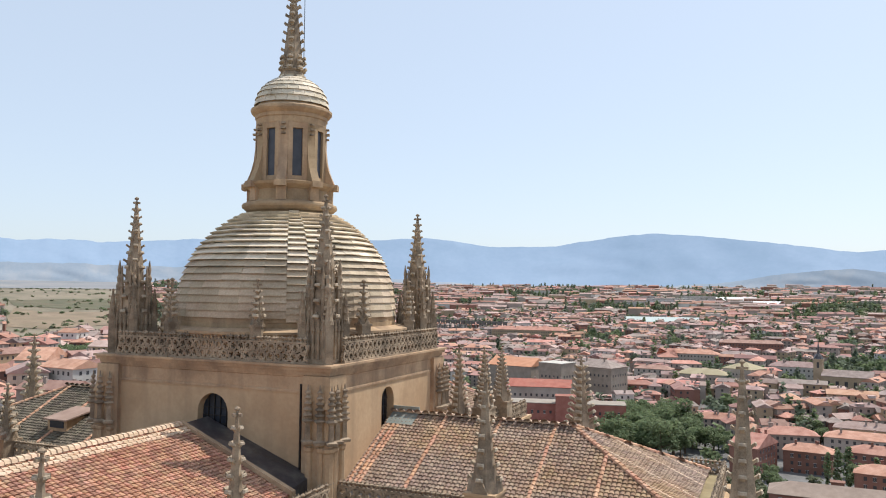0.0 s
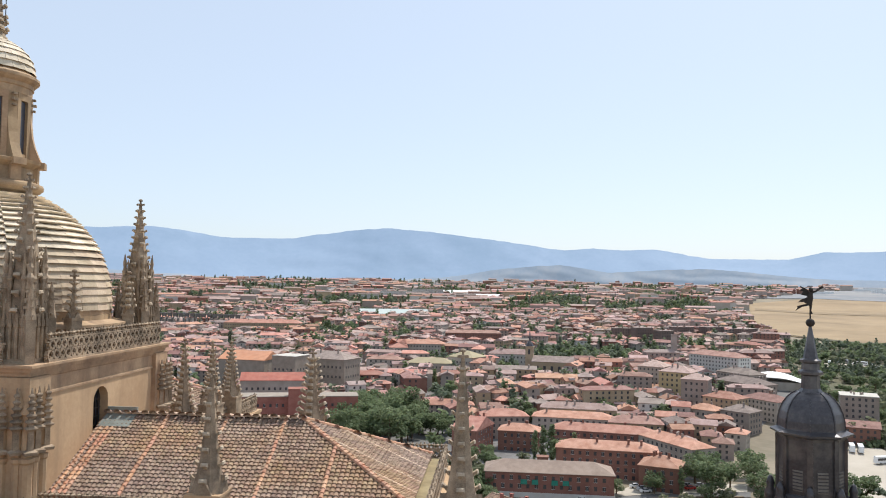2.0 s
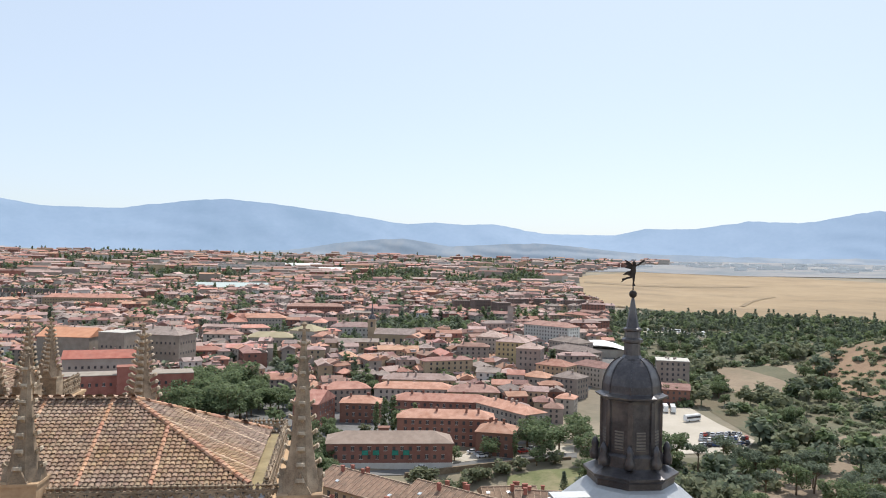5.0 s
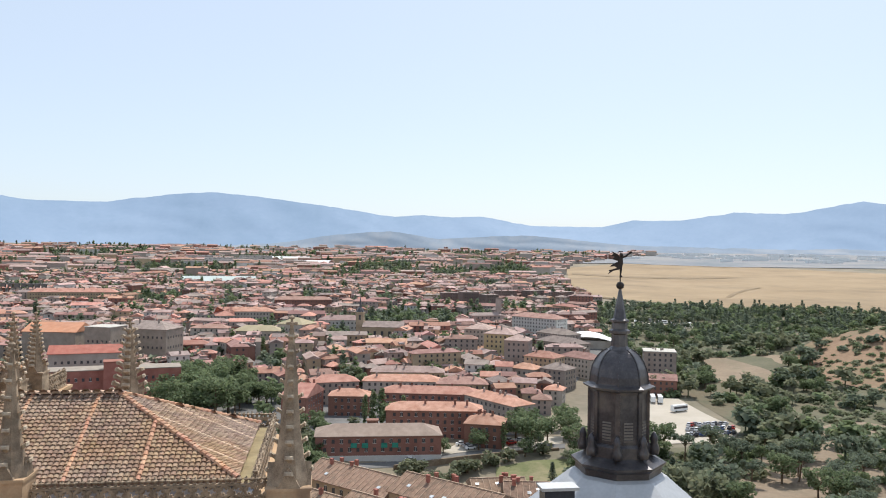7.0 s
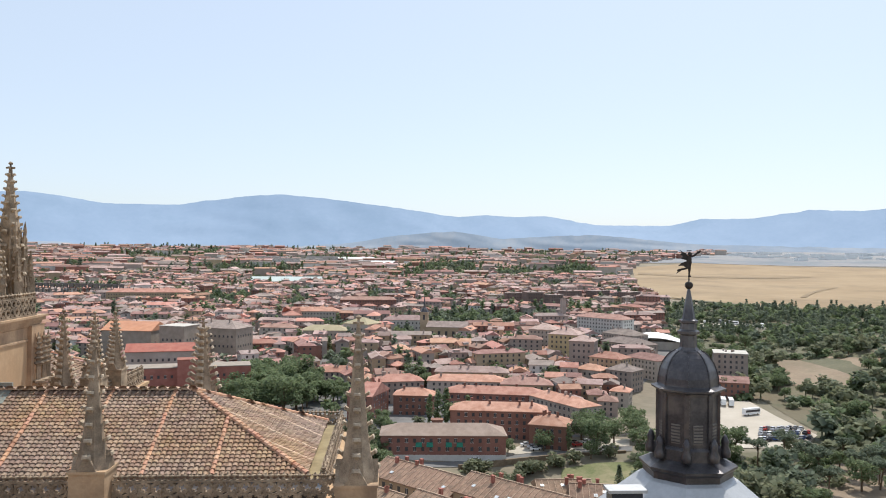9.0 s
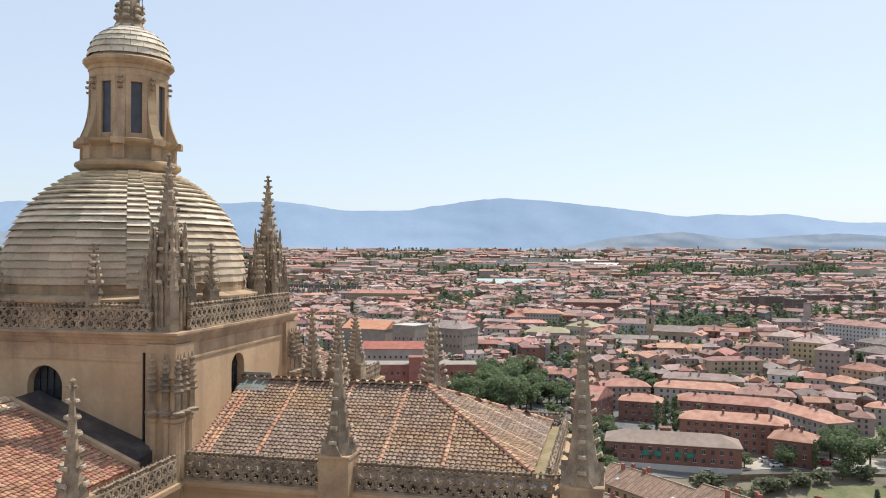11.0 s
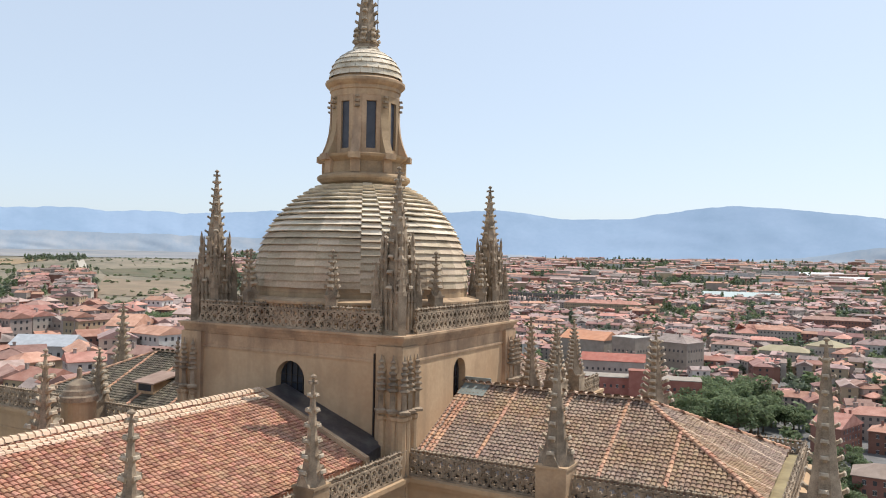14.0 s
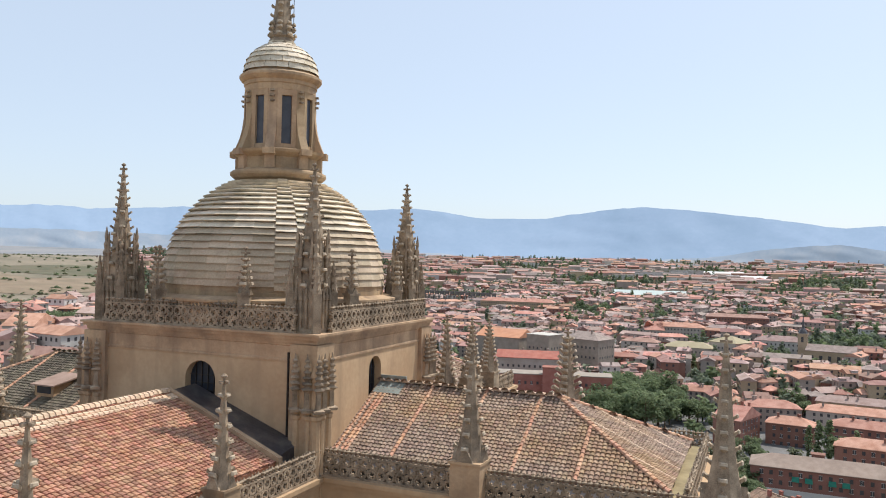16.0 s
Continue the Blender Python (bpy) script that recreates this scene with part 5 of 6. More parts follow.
at(-7.7, 1280, 112, 34, 7, 6, 0, 2, "gable", 1, 1, roof_mat=M["zinc"], chimneys=0, label="very long white-roofed hall")
at(-4.9, 590, 34, 16, 13, -2, 0, 2, "hip", 1, 3, roof_mat=M["gold_roof"], chimneys=0, label="hall with a yellowed metal roof")
at(-2.2, 605, 22, 20, 16, -30, 0, 2, "hip", 1, 3, roof_mat=M["gold_roof"], chimneys=0, label="hall with a yellowed metal roof")
at(1.0, 640, 36, 16, 15, -5, 4, 3, "hip", 2, 4, chimneys=4, label="pale three-storey block with a pink hipped roof")
at(-12.3, 520, 36, 20, 25, -20, 3, 2, "hip", 2, 4, wall_mat=M["granite"], chimneys=3, label="grey stone palace with a tiled hipped roof")
at(-15.0, 500, 17, 16, 29, -20, 3, 2, "hip", 2, 3, wall_mat=M["granite"], flat=True, roof_mat=M["concrete"], chimneys=0, label="blank grey concrete block with a flat roof")
at(-17.9, 525, 32, 22, 24, -10, 3, 0, "gable", 1, 1, wall_mat=M["granite"], roof_mat=BRIGHT_ROOF, chimneys=0, label="grey hall with a bright orange roof")
at(-14.8, 398, 64, 14, 22, 14, 2, 2, "hip", 2, 4, flat=True, roof_mat=M["granite"], wall_mat=BRICK_RED, chimneys=2, label="red brick block with a flat terrace roof")
at(-14.3, 391, 11, 8, 26, 14, 2, 2, "hip", 1, 1, flat=True, chimneys=0, wall_mat=BRICK_RED, roof_mat=BRICK_RED, label="red brick lift tower", name="lift_tower")
at(-16.2, 444, 34, 16, 23, 12, 0, 1, "gable", 2, 4, chimneys=3, roof_mat=RED_ROOF, label="white house with a red roof and dormers")
at(-17.0, 950, 90, 18, 15, 4, 1, 0, "hip", 1, 4, chimneys=5, label="long yellow barracks with an orange roof")
at(-5.6, 720, 44, 16, 14, 0, 0, 0, "hip", 1, 4)
at(-7.3, 700, 16, 30, 13, 10, 0, 0, "hip", 1, 4)
at(-1.8, 850, 60, 14, 14, 4, 2, 1, "hip", 1, 4)
at(12.5, 690, 4, 4, 30, 10, 3, 2, "hip", 1, 2, flat=True, chimneys=0, name="stair_tower", label="slim grey stair tower above the roofs")
at(-6.9, 1900, 120, 16, 22, 6, 4, 3, "hip", 1, 6, flat=True, roof_mat=M["concrete"], chimneys=3, label="long white slab of flats on the rise")
at(-8.6, 2050, 70, 16, 20, -10, 4, 3, "hip", 1, 6, flat=True, roof_mat=M["concrete"], chimneys=2, label="long white slab of flats on the rise")
at(-5.2, 2000, 80, 16, 24, 12, 4, 3, "hip", 1, 7, flat=True, roof_mat=M["concrete"], chimneys=3, label="long white slab of flats on the rise")
at(-2.6, 2080, 110, 40, 9, 12, 4, 3, "gable", 1, 1, roof_mat=M["white"], chimneys=0, label="broad white-roofed industrial hall")
at(-1.2, 1960, 90, 36, 8, 4, 4, 3, "gable", 1, 1, roof_mat=M["white"], chimneys=0, label="broad white-roofed industrial hall")
DARK_BRICK = material("dark brown brick", (0.17, 0.12, 0.10), (0.25, 0.18, 0.155), 0.2, bump=0.1, stain=(0.08, 0.06, 0.055), stain_scale=0.1)
for az_, r_, w_, h_ in ((9.0, 905, 24, 19), (10.3, 880, 20, 22), (11.8, 862, 16, 21), (13.0, 985, 26, 16), (15.0, 1010, 28, 15), (17.2, 1000, 30, 15)):
    at(az_, r_, w_, 15, h_, -40 + 5 * az_, 2, 2, "hip", 1, 6, flat=True, wall_mat=DARK_BRICK, roof_mat=ROOFS[4], chimneys=3, label="dark brown brick block of flats with terraces")
# left of the tower
at(-53.2, 560, 40, 14, 10, 40, 2, 0, "hip", 1, 3, chimneys=3, label="long brick block with an orange hipped roof")
at(-50.9, 575, 26, 14, 11, 50, 1, 0, "hip", 1, 3)
at(-53.0, 470, 26, 12, 12, 35, 4, 0, "hip", 2, 3)
at(-50.5, 390, 13, 22, 15, 25, 0, 0, "gable", 2, 4)
at(-48.7, 420, 26, 14, 11, 30, 4, 2, "hip", 2, 3, flat=True, roof_mat=M["concrete"], label="white block of flats with balconies")
at(-45.6, 300, 30, 18, 12, 30, 0, 2, "hip", 2, 3, chimneys=0, label="cream hall with a broad grey-brown hipped roof")
at(-43.8, 262, 22, 16, 12, 30, 0, 2, "hip", 2, 3, chimneys=0, label="cream hall with a broad grey-brown hipped roof")
at(-55.5, 330, 22, 16, 13, 30, 4, 2, "gable", 2, 3, roof_mat=M["lead_light"], chimneys=0, label="pale gabled house with a zinc roof")
# the rows of low ribbed roofs below the wall
OLD_TILE = material("old warm brown roof tile", (0.20, 0.125, 0.088), (0.35, 0.235, 0.165), 0.9, fine=6, bump=0.8, vary=0.2, stain=(0.125, 0.095, 0.07), stain_scale=0.5, stain_amount=0.8)
RIBS = material("pale mortared roof rib", (0.36, 0.25, 0.18), (0.47, 0.35, 0.26), 1.0, bump=0.2)
SKYLIGHT = material("bright skylight glass", (0.55, 0.58, 0.6), (0.62, 0.65, 0.67), 1.0, rough=0.2, bump=0)
for az, r, w, d, rz, ri, h in ((2.6, 214, 30, 15, -46, 2, 9), (9.4, 195, 30, 15, -46, 2, 9), (-2.0, 228, 18, 13, -40, 2, 8), (-1.6, 196, 26, 14, -46, 1, 8.5), (5.4, 176, 28, 14, -46, 2, 8), (12.4, 164, 26, 14, -46, 1, 8), (12.6, 221, 15, 11, 0, 2, 6), (14.9, 212, 13, 12, -10, 2, 7), (17.0, 205, 12, 11, 15, 1, 6), (0.6, 172, 22, 13, -46, 2, 8)):
    o = at(az, r, w, d, h, rz, 1, ri, "gable", 2, 3, chimneys=4, stack_mat=BRICK_RED, roof_mat=OLD_TILE, label="old house with a ribbed warm brown tiled roof")
    a, b = w / 2 + 0.5, d / 2 + 0.5
    ln, ang = math.hypot(b, b * 0.42), math.degrees(math.atan(0.42))
    rib = Shape().box(-0.06, 0, -0.02, 0.06, ln, 0.12).mesh("roof_rib", RIBS)
    k = int(2 * a / 1.7)
    for i in range(k + 1):
        for sd in (0, 180):
            hang("roof_rib", rib, o, "", pose(0, 0, h + 0.24, 0, 0, sd) @ Matrix.Translation((-a + 0.1 + (2 * a - 0.2) * i / k, -b, 0)) @ pose(0, 0, 0, ang, 0, 0))
    hang("ridge", Shape().box(-a, -0.16, h + 0.2 + b * 0.42, a, 0.16, h + 0.42 + b * 0.42).mesh("ridge", RIBS), o)
    for i in range(3):
        if random.random() < 0.7:
            hang("skylight", Shape().box(-0.5, 0, 0.02, 0.5, 0.9, 0.16).mesh("skylight", SKYLIGHT), o, "small bright skylight", pose(0, 0, h + 0.24, 0, 0, 0) @ Matrix.Translation((random.uniform(-a, a) * 0.8, -b, 0)) @ pose(0, 0, 0, ang, 0, 0) @ Matrix.Translation((0, random.uniform(1.5, ln - 2), 0)))


# ---- church with a steeple ----
def church(az, r, rz):
    x, y = polar(az, r)
    keep(x, y, 34)
    t = thing("church", "ochre stone church with a slender spire", "church", (x, y, ground_z(x, y) - 0.5), rz)
    hang("tower", Shape().box(-3, -3, 0, 3, 3, 24).box(-3.4, -3.4, 23.4, 3.4, 3.4, 24.2).mesh("tower", WALLS[2]), t)
    hang("spire", Shape().lathe([(3.4, 24.2), (2.2, 26.5), (0.9, 28), (0.75, 31), (0.1, 37)], 8).mesh("spire", M["lead"]), t, "dark slate spire")
    hang("nave", Shape().box(3, -8, 0, 34, 10, 13).mesh("nave", WALLS[2]), t)
    rs, rise = roof_shape(31, 18, 13, "gable")
    hang("roof", rs.mesh("roof", ROOFS[4]), t, "", Matrix.Translation((18.5, 1, 0)))
    for i in range(5):
        hang("window", Shape().box(6 + 5.6 * i, -8.06, 6, 8 + 5.6 * i, -7.9, 10).mesh("window", M["pane"]), t)
    for k in range(4):
        hang("belfry_opening", Shape().box(-0.8, -3.06, 18, 0.8, -2.9, 22).mesh("belfry_opening", M["pane"]), t, "", pose(0, 0, 0, 0, 0, 90 * k))


church(2.35, 612, -10)


# ---- ancient aqueduct ----
# granite tone darkened to hold the arcade's shade
M["aqueduct"] = material("granite with painted shade", (0.12, 0.115, 0.11), (0.20, 0.19, 0.175), 0.3, bump=0.3)


def aqueduct():
    t = thing("aqueduct", "grey granite arcade of an ancient aqueduct", "aqueduct", (0, 0, 0))
    x0, y0 = polar(-25.0, 1035)
    x1, y1 = polar(-18.6, 985)
    n = 18
    for i in range(n):
        x, y = x0 + (x1 - x0) * i / (n - 1), y0 + (y1 - y0) * i / (n - 1)
        z = ground_z(x, y) - 1
        rz = math.degrees(math.atan2(y1 - y0, x1 - x0))
        keep(x, y, 14)
        hang("pillar", Shape().box(-1.2, -1.5, 0, 1.2, 1.5, 16, None, 0.15).mesh("pillar", M["aqueduct"]), t, "", pose(x, y, z, 0, 0, rz))
    dx, dy = (x1 - x0) / (n - 1), (y1 - y0) / (n - 1)
    span = math.hypot(dx, dy)
    arch = Shape()
    for i in range(8):
        a0, a1 = math.pi * i / 8, math.pi * (i + 1) / 8
        r = span / 2 - 1.1
        p = [(span / 2 - r * math.cos(a0), r * 0.9 * math.sin(a0)), (span / 2 - r * math.cos(a1), r * 0.9 * math.sin(a1))]
        for yy, fl in ((-1.2, 0), (1.2, 1)):
            q = [(p[0][0], yy, p[0][1]), (p[1][0], yy, p[1][1]), (p[1][0], yy, 5), (p[0][0], yy, 5)]
            arch.add(q[::-1] if fl else q, [(0, 1, 2, 3)])
        arch.add([(p[0][0], -1.2, p[0][1]), (p[0][0], 1.2, p[0][1]), (p[1][0], 1.2, p[1][1]), (p[1][0], -1.2, p[1][1])], [(0, 1, 2, 3)])
    arch.box(0, -1.35, 5, span, 1.35, 6.2)
    arch = arch.mesh("arch", M["aqueduct"])
    for i in range(n - 1):
        x, y = x0 + dx * i, y0 + dy * i
        hang("arch", arch, t, "", pose(x, y, ground_z(x, y) + 15, 0, 0, math.degrees(math.atan2(dy, dx))))


aqueduct()


def big_tent(az, r):
    x, y = polar(az, r)
    keep(x, y, 34)
    keep(*polar(az + 0.2, r - 45), 26)
    t = thing("white_pavilion", "low white arched pavilion roof", "pavilion", (x, y, ground_z(x, y)), -20)
    vs, fs = [], []
    for i in range(13):
        for j in range(7):
            u, v = -1 + i / 6, -1 + j / 3
            vs.append((20 * u, 13 * v, 6 + 6.0 * (1 - u * u) * (1 - 0.5 * v * v)))
    fs = [(i * 7 + j, (i + 1) * 7 + j, (i + 1) * 7 + j + 1, i * 7 + j + 1) for i in range(12) for j in range(6)]
    hang("roof", mesh_from("roof", vs, fs, M["white"], True), t, "white curved roof")
    hang("wall", Shape().box(-19.0, -12, 0, 19.0, 12, 6.1).mesh("wall", WALLS[0]), t)


big_tent(18.9, 610)

# ---- paving, roads, fields ----
sheet("town_paving", [polar(-62, 300), polar(-30, 300), polar(-3, 330), polar(14, 330), polar(17, 420), polar(20, 560), polar(20, 660), polar(16, 1150), polar(0, 1250), polar(-20, 1000), polar(-45, 900), polar(-62, 820)], 40, M["asphalt"], 0.25, "grey paved streets between the houses", "paving")
sheet("field_near", [polar(17.7, 1255), polar(19.8, 1080), polar(22.1, 1042), polar(26.4, 990), polar(33.2, 958), polar(40, 900), polar(60, 880), polar(60, 1900), polar(40, 1960), polar(33, 2180), polar(29, 2310), polar(22, 2310), polar(17.4, 2020)], 60, M["field"], 0.8, "golden stubble field on the far slope", "field")
M["field_dark"] = material("darker stubble", (0.215, 0.155, 0.09), (0.285, 0.21, 0.125), 0.01, fine=10, bump=0.05)
sheet("field_band", [polar(17.8, 1700), polar(22, 1630), polar(26, 1640), polar(29.5, 1720), polar(26, 1700), polar(22, 1690), polar(17.8, 1790)], 60, M["field_dark"], 1.4, "darker band of stubble across the field", "field")
sheet("field_track", [polar(28.4, 1150), polar(28.9, 1250), polar(29.6, 1340), polar(30.6, 1410), polar(30.7, 1396), polar(29.85, 1325), polar(29.2, 1240), polar(28.75, 1150)], 40, M["field_dark"], 1.4, "curved track in the stubble field", "track")
sheet("field_verge", [polar(19.0, 1110), polar(22.1, 1036), polar(26.4, 984), polar(33.2, 952), polar(40, 894), polar(40, 908), polar(33.2, 964), polar(26.4, 998), polar(22.1, 1052), polar(19.8, 1092)], 40, M["scrub"], 1.5, "dark scrubby verge below the field", "verge")
sheet("parking_lot", [polar(21.5, 420), polar(25.2, 438), polar(26.8, 410), polar(29.5, 372), polar(28.8, 345), polar(24.5, 330), polar(21.5, 345)], 20, M["dust"], 0.3, "pale gravel car park", "car park")
sheet("road_lower", [polar(-3, 268), polar(5, 279), polar(10.5, 292), polar(17.5, 311), polar(17.5, 319), polar(10.5, 300), polar(7.8, 293), polar(5, 285), polar(-3, 276)], 15, M["asphalt"], 0.2, "grey asphalt street along the wall", "road")
sheet("forecourt", [polar(8.0, 292.5), polar(10.5, 299.5), polar(17.3, 318.5), polar(17.3, 332), polar(13.0, 322), polar(9.5, 310)], 15, M["dust"], 0.3, "pale paved forecourt with parked cars", "forecourt")
sheet("camp_site", [polar(22.0, 770), polar(25, 762), polar(28.4, 785), polar(28.0, 822), polar(25, 812), polar(22, 800)], 20, M["dust"], 0.5, "pale gravel camp site among the trees", "camp site")
sheet("lawn", [polar(12.5, 258), polar(18.2, 255), polar(18.2, 296), polar(15, 292), polar(12.5, 286)], 12, M["lawn"], 0.35, "dry mown lawn below the wall", "lawn")
sheet("scrub_slope", [polar(20.5, 430), polar(26, 445), polar(29.5, 380), polar(29, 340), polar(24, 320), polar(18, 255), polar(24, 190), polar(50, 190), polar(52, 560), polar(46, 985), polar(30, 998), polar(20.5, 990), polar(20.5, 680)], 30, M["scrub"], 0.15, "olive scrub ground of the valley", "scrub")
sheet("eroded_hill", [polar(32.4, 560), polar(34.0, 512), polar(37, 492), polar(46, 470), polar(50, 560), polar(47, 680), polar(38, 690), polar(34.2, 620)], 10, M["red_earth"], 0.7, "red-brown eroded hillside", "hillside")
sheet("pine_floor", [polar(28.5, 200), polar(44, 180), polar(46, 400), polar(36, 420), polar(32.0, 370), polar(29.5, 290)], 12, M["pine_earth"], 0.4, "bare brown earth under the pines", "earth")
sheet("bare_slope", [polar(25.5, 520), polar(27.6, 490), polar(30, 485), polar(32.2, 505), polar(33.4, 540), polar(32, 575), polar(29, 600), polar(26.4, 590), polar(25.2, 560)], 12, M["clearing"], 0.4, "bare tan earth clearing", "clearing")
sheet("dry_field", [polar(-66, 1850), polar(-57.5, 1800), polar(-55.6, 1950), polar(-57, 2200), polar(-66, 2250)], 60, M["field"], 0.8, "pale stubble field on the dry hills", "field")
sheet("gully_slope", [polar(-52.8, 1130), polar(-50.5, 1090), polar(-45, 1150), polar(-42, 1290), polar(-46.5, 1390), polar(-50.6, 1330), polar(-52.2, 1420)], 40, M["clearing"], 0.5, "dull brown gully slope", "slope")
sheet("hill_scrub", [polar(-52.2, 1460), polar(-49, 1420), polar(-43, 1500), polar(-40, 1650), polar(-48, 1720), polar(-52.6, 1640)], 40, M["scrub"], 0.5, "olive scrub on the dry hill", "scrub")
sheet("hill_road", [polar(-53.0, 1200), polar(-52.6, 1200), polar(-53.3, 1700), polar(-53.8, 2300), polar(-54.2, 2300), polar(-53.8, 1700)], 30, M["dust"], 0.9, "pale road over the dry hills", "road")

M["old_wall"] = material("old brown rubble wall", (0.15, 0.11, 0.075), (0.25, 0.19, 0.13), 0.4, fine=8, stain=(0.09, 0.085, 0.05), stain_scale=0.12, stain_amount=0.7, bump=0.5)
rw = thing("retaining_wall", "long old stone retaining wall beside the street", "wall")
for i in range(14):
    az0, az1 = 5.0 + 0.86 * i, 5.0 + 0.86 * (i + 1)
    r0, r1 = 277 + 2.2 * i, 277 + 2.2 * (i + 1)
    (xa, ya), (xb, yb) = polar(az0, r0), polar(az1, r1)
    z = ground_z(xa, ya)
    hang("segment", Shape().box(0, -0.5, z - 5, math.hypot(xb - xa, yb - ya), 0.5, ground_z(*polar(az0, r0 + 8)) + 1.0).mesh("segment", M["old_wall"]), rw, "", pose(xa, ya, 0, 0, 0, math.degrees(math.atan2(yb - ya, xb - xa))))

# ---- the common houses ----
rng = random.Random(7)


def town_limit(r):
    """The bearing at which the town ends on the right."""
    return float(np.interp(r, [300, 420, 560, 680, 800, 950, 1080, 1255, 1800, 2100, 3000], [13, 17.2, 19.6, 19.8, 19.4, 19.6, 18.8, 17.2, 16.9, 17.5, 24]))


def wooded(x, y):
    return noise.noise((x / 80, y / 80, 7.7)) > 0.27


far_walls, far_roofs, far_panes, far_chimneys = {}, {}, Shape(), Shape()
mid = []
c = 11.5
for i in range(-112, 46):
    for j in range(12, 126):
        x, y = i * c, j * c
        if i % 6 == 0 and rng.random() < 0.7 or j % 5 == 0 and rng.random() < 0.75:
            continue
        tw = 0.35 * noise.noise((x / 260, y / 260, 2.2))
        x, y = x * math.cos(tw * 0.3) - y * math.sin(tw * 0.3) + rng.uniform(-2, 2), y + rng.uniform(-2, 2)
        r, az = math.hypot(x, y), math.degrees(math.atan2(x, y))
        if not ((230 if az < -41 else 300) < r < 1420) or az < -66 or az > town_limit(r):
            continue
        if r < 345 and az > -20 or az > -1 and az < 16 and r < 352:
            continue
        if az < -40 and r > 640 + 40 * math.sin(az):
            continue
        if -11.5 < az < -4.0 and 330 < r < 455 or -12 < az < 16 and 345 < r < 372:
            continue
        if 3.5 < az < 12 and 705 < r < 790 or -50.2 < az < -46.6 and 400 < r < 530 or -52.6 < az < -49.6 and 590 < r < 700:
            continue
        if wooded(x, y) or any((x - kx) ** 2 + (y - ky) ** 2 < kr * kr for kx, ky, kr in KEEP):
            continue
        rot = 22 * noise.noise((x / 300, y / 300, 9.0)) * 3 + rng.choice((0, 90)) + rng.uniform(-20, 20)
        w, d, h = rng.uniform(7.5, 14), rng.uniform(7.5, 11), rng.uniform(6, 13.5)
        if az < -41:
            w, d, h = w * rng.uniform(1.0, 1.5), d * 1.2, h + rng.uniform(0, 6)
        if rng.random() < 0.12:
            w, h = rng.uniform(20, 32), rng.uniform(10, 16)
        wi = rng.choices((0, 1, 2, 3, 4), (4, 4, 3, 5, 1))[0]
        ri = rng.choices((0, 1, 2, 3), (4, 3, 2, 4))[0]
        kind = "gable" if rng.random() < 0.6 else "hip"
        if r < 452:
            house(x, y, w, d, h, rot, wi, ri, kind, 1, chimneys=rng.choice((0, 1, 1, 2)))
        else:
            mid.append((x, y, w, d, h, rot, wi, ri, kind))
# farther quarters, row houses and blocks
for _ in range(6500):
    r = 1400 + 1750 * rng.random() ** 0.8
    az = rng.uniform(-46, town_limit(r))
    x, y = polar(az, r)
    if noise.noise((x / 240, y / 240, 3.3)) > 0.28 or r < 1420:
        continue
    if r > 2500 and rng.random() < 0.45 or az < -30 and rng.random() < 0.6:
        continue
    big = rng.random() < 0.25
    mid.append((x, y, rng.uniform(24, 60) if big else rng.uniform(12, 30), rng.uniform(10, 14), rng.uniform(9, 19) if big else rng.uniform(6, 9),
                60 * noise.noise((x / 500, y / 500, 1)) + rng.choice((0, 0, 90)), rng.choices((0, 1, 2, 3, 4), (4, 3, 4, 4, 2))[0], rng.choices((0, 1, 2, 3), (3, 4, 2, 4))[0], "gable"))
for _ in range(95):                                    # a suburb on the dry hills
    x, y = polar(rng.uniform(-57.2, -53.2), rng.uniform(1060, 1480))
    mid.append((x, y, rng.uniform(9, 26), rng.uniform(9, 12), rng.uniform(7, 13), 35 + rng.uniform(-12, 12), rng.choice((0, 2, 3, 3)), rng.choice((0, 1, 1, 2)), "gable"))
for x, y, w, d, h, rot, wi, ri, kind in mid:
    z = ground_z(x, y) - 0.6
    m = pose(x, y, z, 0, 0, rot)
    far_walls.setdefault(wi, Shape()).box(-w / 2, -d / 2, 0, w / 2, d / 2, h, m)
    s, rise = roof_shape(w, d, h, kind)
    far_roofs.setdefault(ri, Shape()).add(s.v, s.f, m)
    if math.hypot(x, y) < 1700:
        # chimneys, terraces and dormers
        for _ in range(rng.choice((0, 1, 1, 2))):
            cx, cy = rng.uniform(-w * 0.4, w * 0.4), rng.uniform(-d * 0.35, d * 0.35)
            far_chimneys.box(cx - 0.5, cy - 0.4, h, cx + 0.5, cy + 0.4, h + rise + rng.uniform(0.4, 1.4), m)
        if rng.random() < 0.4:
            cx, ww = rng.uniform(-w * 0.3, w * 0.3), rng.uniform(1.2, 2.4)
            far_walls.setdefault(rng.choice((0, 3, 4)), Shape()).box(cx - ww, -d * 0.42, h - 0.5, cx + ww, -d * 0.1, h + rise * 0.75, m)
            far_roofs.setdefault(rng.choice((0, 1, 2, 3)), Shape()).box(cx - ww - 0.2, -d * 0.42 - 0.3, h + rise * 0.75, cx + ww + 0.2, -d * 0.02, h + rise * 0.75 + 0.3, m)
    if math.hypot(x, y) < 1050:
        s = Shape()
        windows_into(s, w, d, h, max(2, round(h / 3)), 3.9, 1.2, 1.5, 0.1)
        far_panes.add(s.v, s.f, m)
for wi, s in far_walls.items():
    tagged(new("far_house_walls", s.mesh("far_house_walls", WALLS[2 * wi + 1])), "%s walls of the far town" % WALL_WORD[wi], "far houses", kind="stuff")
